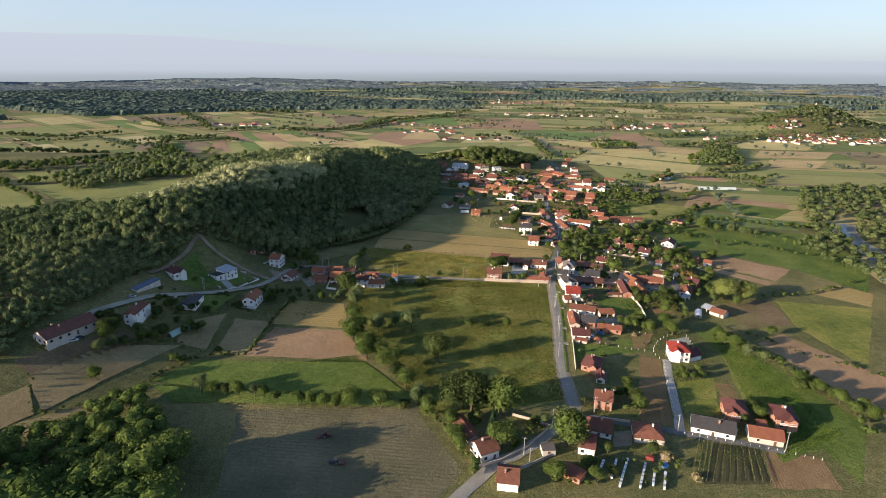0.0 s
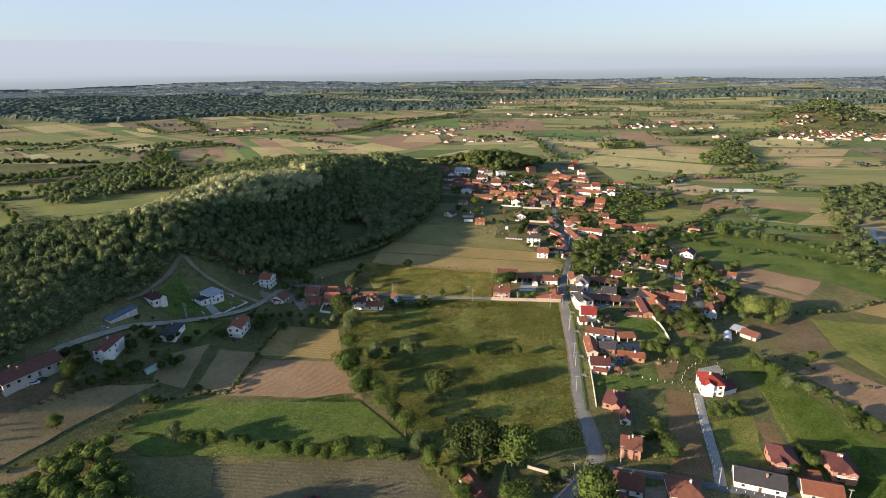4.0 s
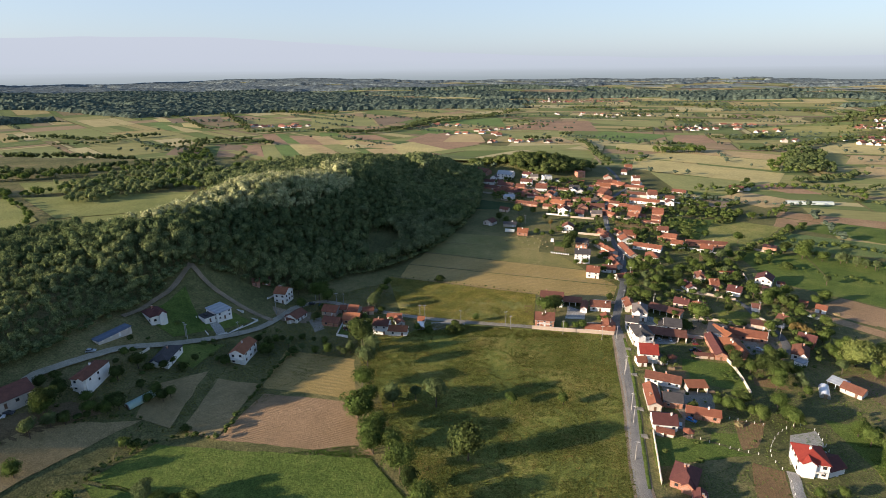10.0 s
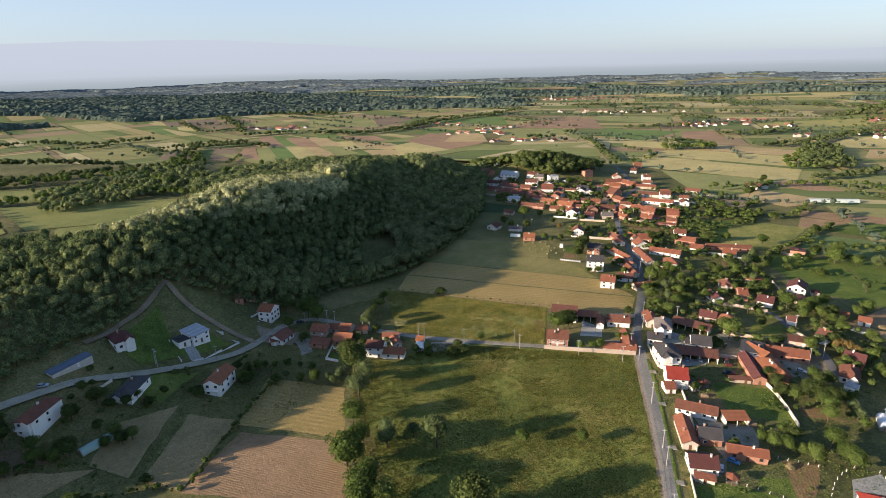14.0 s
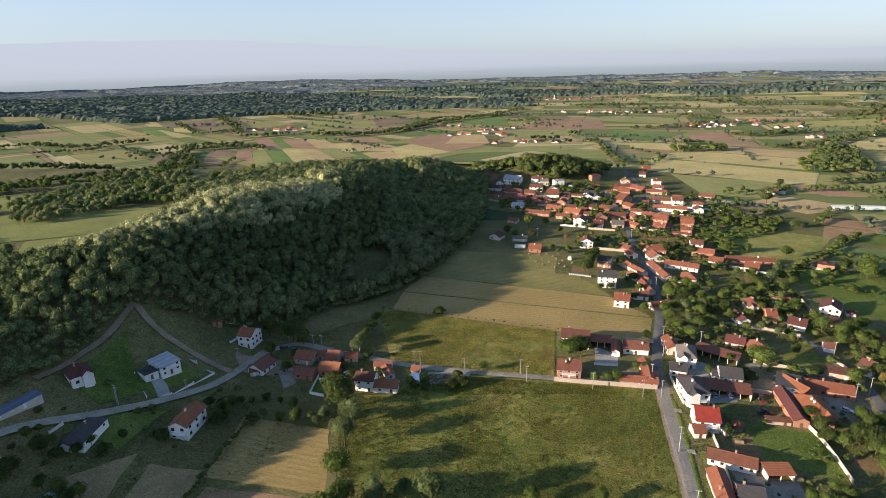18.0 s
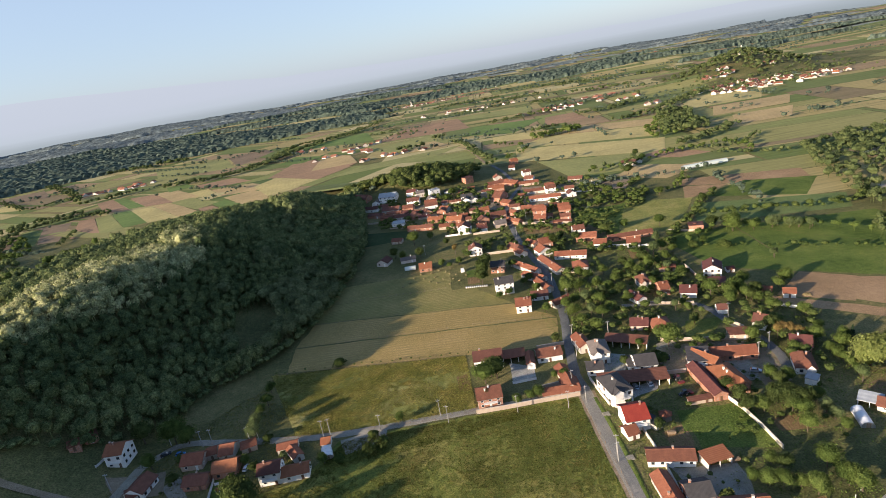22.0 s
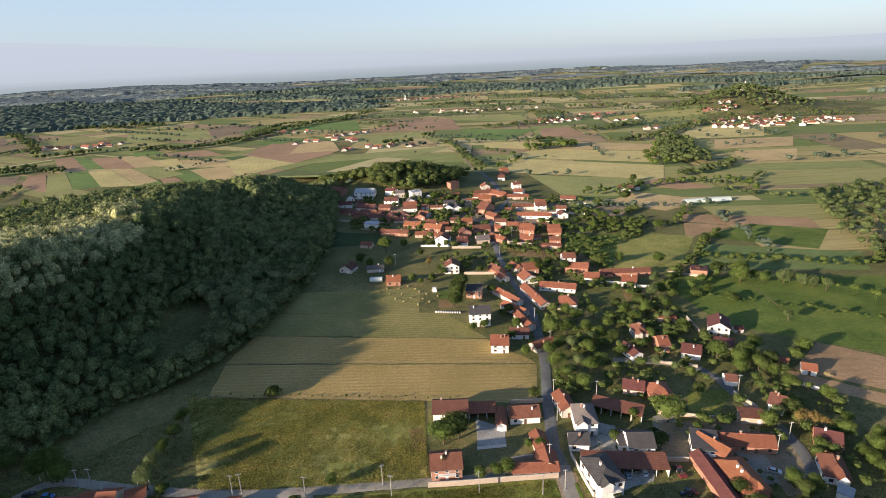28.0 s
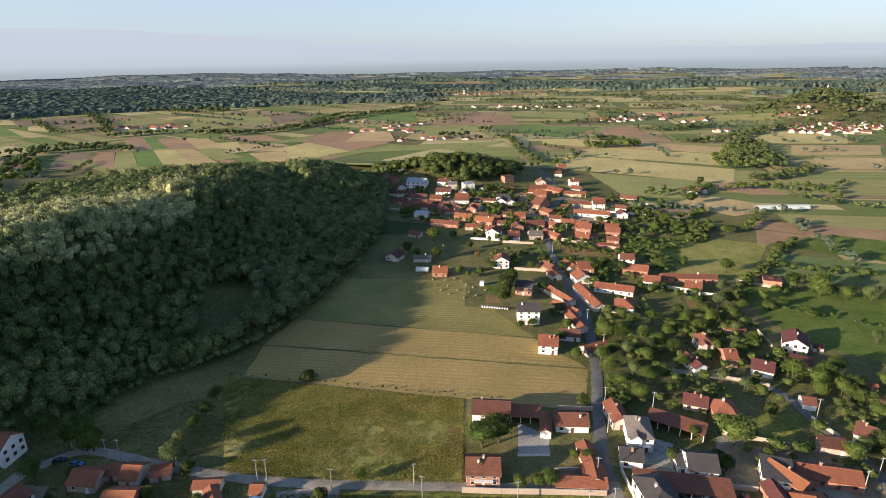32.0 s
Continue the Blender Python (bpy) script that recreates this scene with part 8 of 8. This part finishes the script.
def vine_row(x0, y0, x1, y1):
    """One row of vines on posts, at least a metre high."""
    rng = np.random.default_rng(int(x0 * 10 + y0))
    length = math.hypot(x1 - x0, y1 - y0)
    row = thing("vine_row", x0, y0, math.degrees(math.atan2(y1 - y0, x1 - x0)), "row of green vines on wooden posts", "vines", "vineyard rows")
    n = int(length * 40)
    q = crown_quads(rng, n, 1, 0, 1, 0.12, 1.0)
    q[:, :, 0] = q[:, :, 0] * 0.6 + rng.uniform(0, length, (n, 1))
    q[:, :, 1] *= 0.55
    q[:, :, 2] = q[:, :, 2] * 0.9 + 0.65
    part("vines", quads_mesh("vines", q, "leaf_d"), row)
    for i in range(int(length / 5) + 1):
        part("post", Solid().box(i * 5 - 0.05, i * 5 + 0.05, -0.05, 0.05, -0.2, 1.6).mesh("post", "wood"), row)


def brush_pile(x, y, wide):
    rng = np.random.default_rng(int(x * 3 + y))
    p = thing("brush_pile", x, y, 0, "heap of dry tan branches and rubble", "brush pile", "heaps")
    n = 420
    q = crown_quads(rng, n, 6, 0.25, 0.45, 0.05, 0.7) * wide
    q[:, :, 2] = np.maximum(q[:, :, 2] + wide * 0.08, 0.02)
    part("brushwood", quads_mesh("brushwood", q, "straw"), p)
    part("core", Solid().tube(0, 0, -0.1, wide * 0.2, wide * 0.42, wide * 0.1, 9).mesh("core", "dirt"), p)


def low_box(name, x, y, turn, w, d, h, material, label, category):
    t = thing(name, x, y, turn, label, category)
    s = Solid().poly([(-w / 2, -d / 2, 0), (w / 2, -d / 2, 0), (w / 2, d / 2, 0), (-w / 2, d / 2, 0), (-w / 2.3, -d / 2.3, h), (w / 2.3, -d / 2.3, h), (w / 2.3, d / 2.3, h), (-w / 2.3, d / 2.3, h)], [(0, 3, 2, 1), (4, 5, 6, 7), (0, 1, 5, 4), (1, 2, 6, 5), (2, 3, 7, 6), (3, 0, 4, 7)])
    part("body", s.mesh("body", material), t)
    return t


hay_bale(0.4, 419.1)
hay_bale(6.2, 421.7)
hay_bale(10.7, 416.1)
hay_bale(12.9, 411.1)
hay_bale(2.3, 409.6)
hay_bale(-5.3, 411.1)
hay_bale(7.6, 403.3)
hay_bale(14.3, 400.3)
hay_bale(17.2, 407.5)
hay_bale(-2.0, 403.5)
hay_bale(3.0, 398.3)
hay_bale(21.1, 412.2)
hay_bale(-7.1, 420.6)
hay_bale(18.1, 395.3)
hay_bale(11.2, 392.6)
hay_bale(23.8, 402.7)
hay_bale(-12.4, 416.1)
hay_bale(-15.7, 407.9)
hay_bale(-20.7, 402.9)
beehive(20.8, 379.7, -13.6)
beehive(22.1, 379.4, -13.6)
beehive(23.4, 379.1, -13.6)
beehive(24.8, 378.7, -13.6)
beehive(26.1, 378.4, -13.6)
beehive(27.4, 378.1, -13.6)
beehive(28.7, 377.8, -13.6)
beehive(30.0, 377.5, -13.6)
beehive(31.4, 377.1, -13.6)
beehive(32.7, 376.8, -13.6)
beehive(34.0, 376.5, -13.6)
car(66.8, 160.6, 75, "silver")
car(72.4, 165.1, -35, "blue")
car(110.3, 79.7, -35, "silver")
car(80.2, 239.2, 85, "white")
car(-90.0, 238.0, 80, "white")
car(-130.6, 258.9, 25, "dark")
car(-123.5, 257.0, -5, "blue")
car(122.8, 233.3, -30, "silver")
car(-194.7, 154.2, 25, "silver")
car(-199.0, 123.6, 20, "dark")
car(96.1, 255.3, 60, "dark")
car(74.0, 238.8, 88, "silver")
car(-197.0, 108.1, 30, "white")
car(-195.7, 111.0, 20, "dark")
tractor(-58.0, 62.4, -80)
tractor(-50.2, 46.7, 95, "dark")
tractor(91.8, 238.4, 5)
tractor(89.2, 227.8, 100, "dark")
tractor(-97.5, 227.4, 70)
tunnel(291.8, 575.4, -0.4, 45.0, 7, 3.2, "film")
tunnel(-160.7, 138.8, 68, 12.4, 4.2, 2.3, "film_green")
tunnel(-56.6, 236.6, 102.6, 6.9, 4.5, 2.2, "paint_white")
tunnel(-14.1, 437.0, -4.9, 8.2, 5, 2.2, "film")
tunnel(136.9, 195.2, 69.3, 10.0, 4.2, 2.3, "paint_white")
gazebo(68.7, 154.9, 4.5)
gazebo(75.9, 216.4, 5)
gazebo(169.2, 327.6, 3)
carport(31.0, 280.7, -4.8, 10.8, 6, 2.8, "red")
carport(84.3, 273.3, -31.5, 19.3, 6, 3, "rust")
carport(74.3, 242.5, -10.6, 28.4, 7, 3, "rust")
carport(80.3, 189.7, 6.5, 8.9, 5, 2.9, "orange")
carport(145.2, 201.6, -47, 7.0, 5.0, 2.3, "tin")
hive_row(50.2, 50.6, 52.3, 54.9)
hive_row(53.6, 46.3, 57.4, 55.9)
hive_row(55.6, 42.0, 61.7, 56.5)
hive_row(62.8, 42.0, 67.9, 54.4)
hive_row(67.8, 43.6, 70.2, 50.4)
hive_row(71.3, 41.9, 74.0, 49.9)
woodpile(86.8, 188.6, 8, 4.0)
woodpile(74.3, 207.6, -10, 3.4)
woodpile(92.0, 223.0, 5, 4.4)
woodpile(77.7, 192.6, 10, 3.0)
woodpile(-112.0, 240.5, 20, 3.4)
vine_row(101.3, 69.5, 90.0, 46.6)
vine_row(103.4, 69.3, 93.0, 46.8)
vine_row(105.5, 69.2, 96.1, 46.9)
vine_row(107.6, 69.0, 99.1, 47.1)
vine_row(109.7, 68.8, 102.1, 47.3)
vine_row(111.8, 68.7, 105.2, 47.5)
vine_row(113.9, 68.5, 108.2, 47.6)
vine_row(115.9, 68.3, 111.2, 47.8)
vine_row(93.8, 71.1, 82.1, 46.1)
vine_row(95.4, 70.7, 84.0, 46.2)
vine_row(97.1, 70.4, 85.8, 46.3)
vine_row(98.7, 70.0, 87.6, 46.4)
brush_pile(76.8, 59.7, 7)
brush_pile(85.5, 49.1, 6)
brush_pile(91.2, 165.0, 4)
brush_pile(128.3, 265.0, 3)
brush_pile(183.9, 285.4, 4)
box = low_box("trailer", 70.7, 58.2, 60, 1.8, 3.2, 1.5, "paint_red", "small faded red trailer box on grass", "trailer")
wheel(box, 0.95, 0, 0.3, 0.2)
wheel(box, -0.95, 0, 0.3, 0.2)
low_box("tarpaulin", 75.2, 54.8, 20, 2.6, 2.2, 0.8, "paint_blue", "blue tarpaulin over a garden heap", "tarpaulin")
low_box("tank", 22.4, 411.0, 0, 2.6, 2.6, 2.6, "paint_white", "pale grey water tank at the garden corner", "tank")
gate = thing("gate", 20.8, 48.7, 32, "white tubular metal gate beside the road", "gate")
for s in (0.0, 3.5):
    part("gate_post", Solid().tube(s, 0, 0, 1.9, 0.07, 0.07, 8).mesh("gate_post", "frame_white"), gate)
for z in (0.5, 1.8):
    part("gate_bar", Solid().box(0, 3.5, -0.04, 0.04, z, z + 0.08).mesh("gate_bar", "frame_white"), gate)

house(-710, 1800, 5, 46, 18, 7, "gable", "w", "tin", "white", 0, "hall")
house(238, 634, -20, 15, 8, 4, "gable", "w", "brown", "plaster", 0)
house(252, 640, 60, 9, 7, 3.4, "gable", "w", "rust", "white", 0)
church = thing("church", 62, 2190, 0, "white village church with a slender tower", "church")
part("nave", Solid().box(-5, 5, -9, 9, -1, 5).prism([(-5, 5), (5, 5), (0, 8.5)], "y", -9, 9).mesh("nave", "wall_far"), church)
part("tower", Solid().box(-1.8, 1.8, 9, 12.6, -1, 17).mesh("tower", "wall_far"), church)
part("spire", Solid().tube(0, 10.8, 17, 25, 2.4, 0.1, 8).mesh("spire", "roof_slate"), church)
monument = thing("monument", 822, 1362, 0, "pale stone monument on the wooded hilltop", "monument")
part("plinth", Solid().box(-6, 6, -6, 6, -2, 4).mesh("plinth", "wall_cream"), monument)
part("shaft", Solid().tube(0, 0, 4, 20, 2.6, 1.2, 8).mesh("shaft", "wall_cream"), monument)

# a grass verge and little bridges between the road and the long wall
ribbon("verge", ((47.6, 121.5), (49.8, 148.1), (52.9, 180.4), (55.2, 215.0), (56.0, 238.0)), 1.7, "lush", 0.1, "grass verge and ditch beside the road")
for bx, by in ((50.6, 152), (52.3, 171), (54.4, 200), (55.6, 226)):
    low_box("culvert_bridge", bx + 0.6, by, 0, 3.0, 2.6, 0.28, "gravel", "small concrete bridge across the roadside ditch", "bridge")

# ---- tall grass ----
def tufts(name, outline, count, tall, material, label, seed):
    """Tussocks of grass as one mass."""
    rng = np.random.default_rng(seed)
    x0, x1 = min(p[0] for p in outline), max(p[0] for p in outline)
    y0, y1 = min(p[1] for p in outline), max(p[1] for p in outline)
    pts = []
    while len(pts) < count:
        x, y = rng.uniform(x0, x1), rng.uniform(y0, y1)
        if inside(x, y, outline) and noise.noise((x * 0.06, y * 0.06, 4.0)) + 0.6 * noise.noise((x * 0.3, y * 0.3, 9.0)) > rng.uniform(-0.7, 0.5):
            pts.append((x, y, height(x, y)))
    pts = np.array(pts)
    a, h, w = rng.uniform(0, 3.1416, count), tall * rng.uniform(0.5, 1.3, count), rng.uniform(0.1, 0.3, count)
    quads = []
    for turn in (0.0, 1.57):
        u = np.stack([np.cos(a + turn) * w, np.sin(a + turn) * w, 0 * a], 1)
        up = np.stack([rng.normal(0, 0.12, count), rng.normal(0, 0.12, count), h], 1)
        quads.append(np.stack([pts - u * 0.7, pts + u * 0.7, pts + u + up, pts - u + up * 0.85], 1))
    tagged(new(name, quads_mesh(name, np.concatenate(quads), material)), label, "grass", kind="stuff")


tufts("meadow_grass", [(-89, 219), (49, 239), (43, 97), (-19, 81), (-62, 150)], 54000, 0.26, "blade_meadow", "uneven tall meadow grass", 61)
tufts("meadow_grass", [(-50, 243), (48, 240), (48, 238), (-64, 223)], 9000, 0.26, "blade_meadow", "meadow grass up to the road", 67)
tufts("weed_stalks", [(-95, 313), (8.5, 293.5), (6.8, 244.5), (-72, 252.5)], 36000, 0.3, "blade_weed", "tall olive and straw coloured weeds", 62)
tufts("crop_leaves", [(-145, 104), (-60, 131), (-22, 90), (-146, 92)], 16000, 0.25, "blade_lush", "fresh green crop leaves", 63)
tufts("crop_leaves", [(135, 168), (146, 157), (156, 80), (121, 62)], 16000, 0.22, "blade_lush", "fresh green crop leaves", 64)
tufts("grass_clumps", [(55, 240), (55, 560), (150, 420), (180, 230), (150, 60), (50, 60)], 30000, 0.25, "blade_lush", "grass between gardens and sheds", 65)
tufts("grass_clumps", [(-200, 110), (-140, 260), (-95, 300), (-60, 245), (-125, 130)], 14000, 0.25, "blade_meadow", "rough grass around hillside houses", 66)


# ---- undergrowth between houses and along borders ----
ROAD_CELLS = {}
for p in ROADS:
    ROAD_CELLS.setdefault((int(p.x // 12), int(p.y // 12)), []).append((p.x, p.y))


def free_spot(x, y, gap=1.0):
    """True where neither a house nor a road stands."""
    i, j = int(x // 12), int(y // 12)
    for a in (-1, 0, 1):
        for b in (-1, 0, 1):
            if any((x - px) ** 2 + (y - py) ** 2 < (3.2 + gap) ** 2 for px, py in ROAD_CELLS.get((i + a, j + b), ())):
                return False
    return all((x - hx) ** 2 + (y - hy) ** 2 > (hr * 0.95 + gap) ** 2 for hx, hy, hr in FOOTPRINTS)


def undergrowth(outline, step, low, high, seed, keep, clump=0.0):
    return [p for p in fill(outline, step, low, high, seed, keep) if free_spot(p[0], p[1]) and noise.noise((p[0] * 0.045, p[1] * 0.045, seed)) > clump]


places = undergrowth([(58, 285), (62, 340), (66, 420), (66, 520), (80, 660), (160, 640), (220, 570), (205, 500), (160, 470), (135, 420), (160, 330), (170, 262), (145, 215), (118, 215), (90, 285)], 4.3, 2.0, 6.5, 71, 0.75, -0.08)
places += undergrowth([(-40, 560), (-40, 660), (70, 660), (66, 440), (30, 430), (20, 520)], 4.5, 2.5, 7.5, 72, 0.7, -0.1)
places += undergrowth([(56, 100), (58, 235), (135, 235), (120, 150), (104, 150), (84, 140), (72, 84)], 4.5, 1.0, 3.4, 73, 0.5, 0.05)
places += undergrowth([(28, 40), (50, 80), (70, 70), (100, 66), (84, 40)], 4.0, 1.0, 3.2, 74, 0.5, 0.05)
places += undergrowth([(-212, 70), (-200, 190), (-150, 240), (-100, 250), (-92, 215), (-122, 170), (-162, 128)], 6.0, 1.2, 4.0, 75, 0.5, 0.1)
places += [(x, y, 1.4 + (int(x * 10) % 12) / 10) for x, y in ((19.2, 76.7), (21.9, 75.4), (24.5, 74.1), (27.2, 74.2), (29.9, 73.7), (21.6, 71.0), (24.2, 70.5), (26.9, 70.6), (50.9, 54.8), (54.2, 57.5), (64.2, 56.2), (66.3, 49.0), (65.4, 44.3), (64.6, 104.8), (129.3, 100.1), (126.5, 95.0), (127.0, 90.3), (105.2, 125.3), (109.0, 125.5), (112.8, 125.7), (53.0, 92.9))]
places += [(x, y, 3.2 + (int(x * 10) % 12) / 8) for x, y in ((69.2, 101.9), (72.7, 100.0), (73.2, 95.0), (69.1, 89.9), (74.0, 90.3), (103.6, 213.0), (108.6, 215.4), (113.4, 219.7))]
wood("garden_shrubs", places, "leaf_s", 64, 0.06, "shrubs and small trees between houses and gardens", 76, 1.15, False)
places = row_of([(-153, 96), (-142, 118), (-128, 126), (-118, 130), (-119, 168), (-118, 202)], 2.2, 1.4, 3.4, 77, 0.8)
places += row_of([(141, 178), (150, 150), (162, 120), (176, 92)], 3.0, 1.5, 4.0, 78, 1.2)
places += row_of([(150, 176), (176, 150), (200, 128)], 4.0, 1.2, 3.6, 79, 1.6)
places += row_of([(190, 226), (225, 236), (262, 256)], 4.0, 1.5, 4.5, 80, 2.0)
places += row_of([(-183, 112), (-154, 129), (-152, 96)], 3.0, 1.0, 2.4, 81, 1.0)
places += row_of([(-200, 82), (-182, 64), (-163, 80), (-152, 96)], 3.0, 1.0, 2.6, 82, 1.0)
places += row_of([(178, 372), (230, 340), (266, 314)], 4.0, 1.5, 5.0, 84, 2.0)
places += row_of([(204, 434), (252, 416), (302, 400), (330, 420)], 2.2, 2.5, 7.0, 85, 3.0)
places += row_of([(160, 384), (172, 402), (205, 436), (226, 462), (250, 482)], 2.4, 2.0, 6.5, 86, 3.0)
places += row_of([(20, 294), (-30, 303), (-92, 314)], 5.0, 0.8, 1.6, 87, 0.8)
places += row_of([(-17.3, 80.8), (-11.0, 72.0), (-6.0, 63.8), (-2.3, 57.4), (3.0, 49.1), (3.0, 43.3)], 2.0, 2.0, 4.6, 91, 1.2)
places += row_of([(144.8, 148.2), (149.6, 141.7), (156.8, 135.5), (161.7, 124.8), (166.2, 112.6), (168, 96), (165, 77)], 4.5, 3.0, 6.0, 92, 1.5)
wood("hedgerow", places, "leaf_s", 64, 0.06, "low green hedgerows along field borders", 88, 1.15, False)
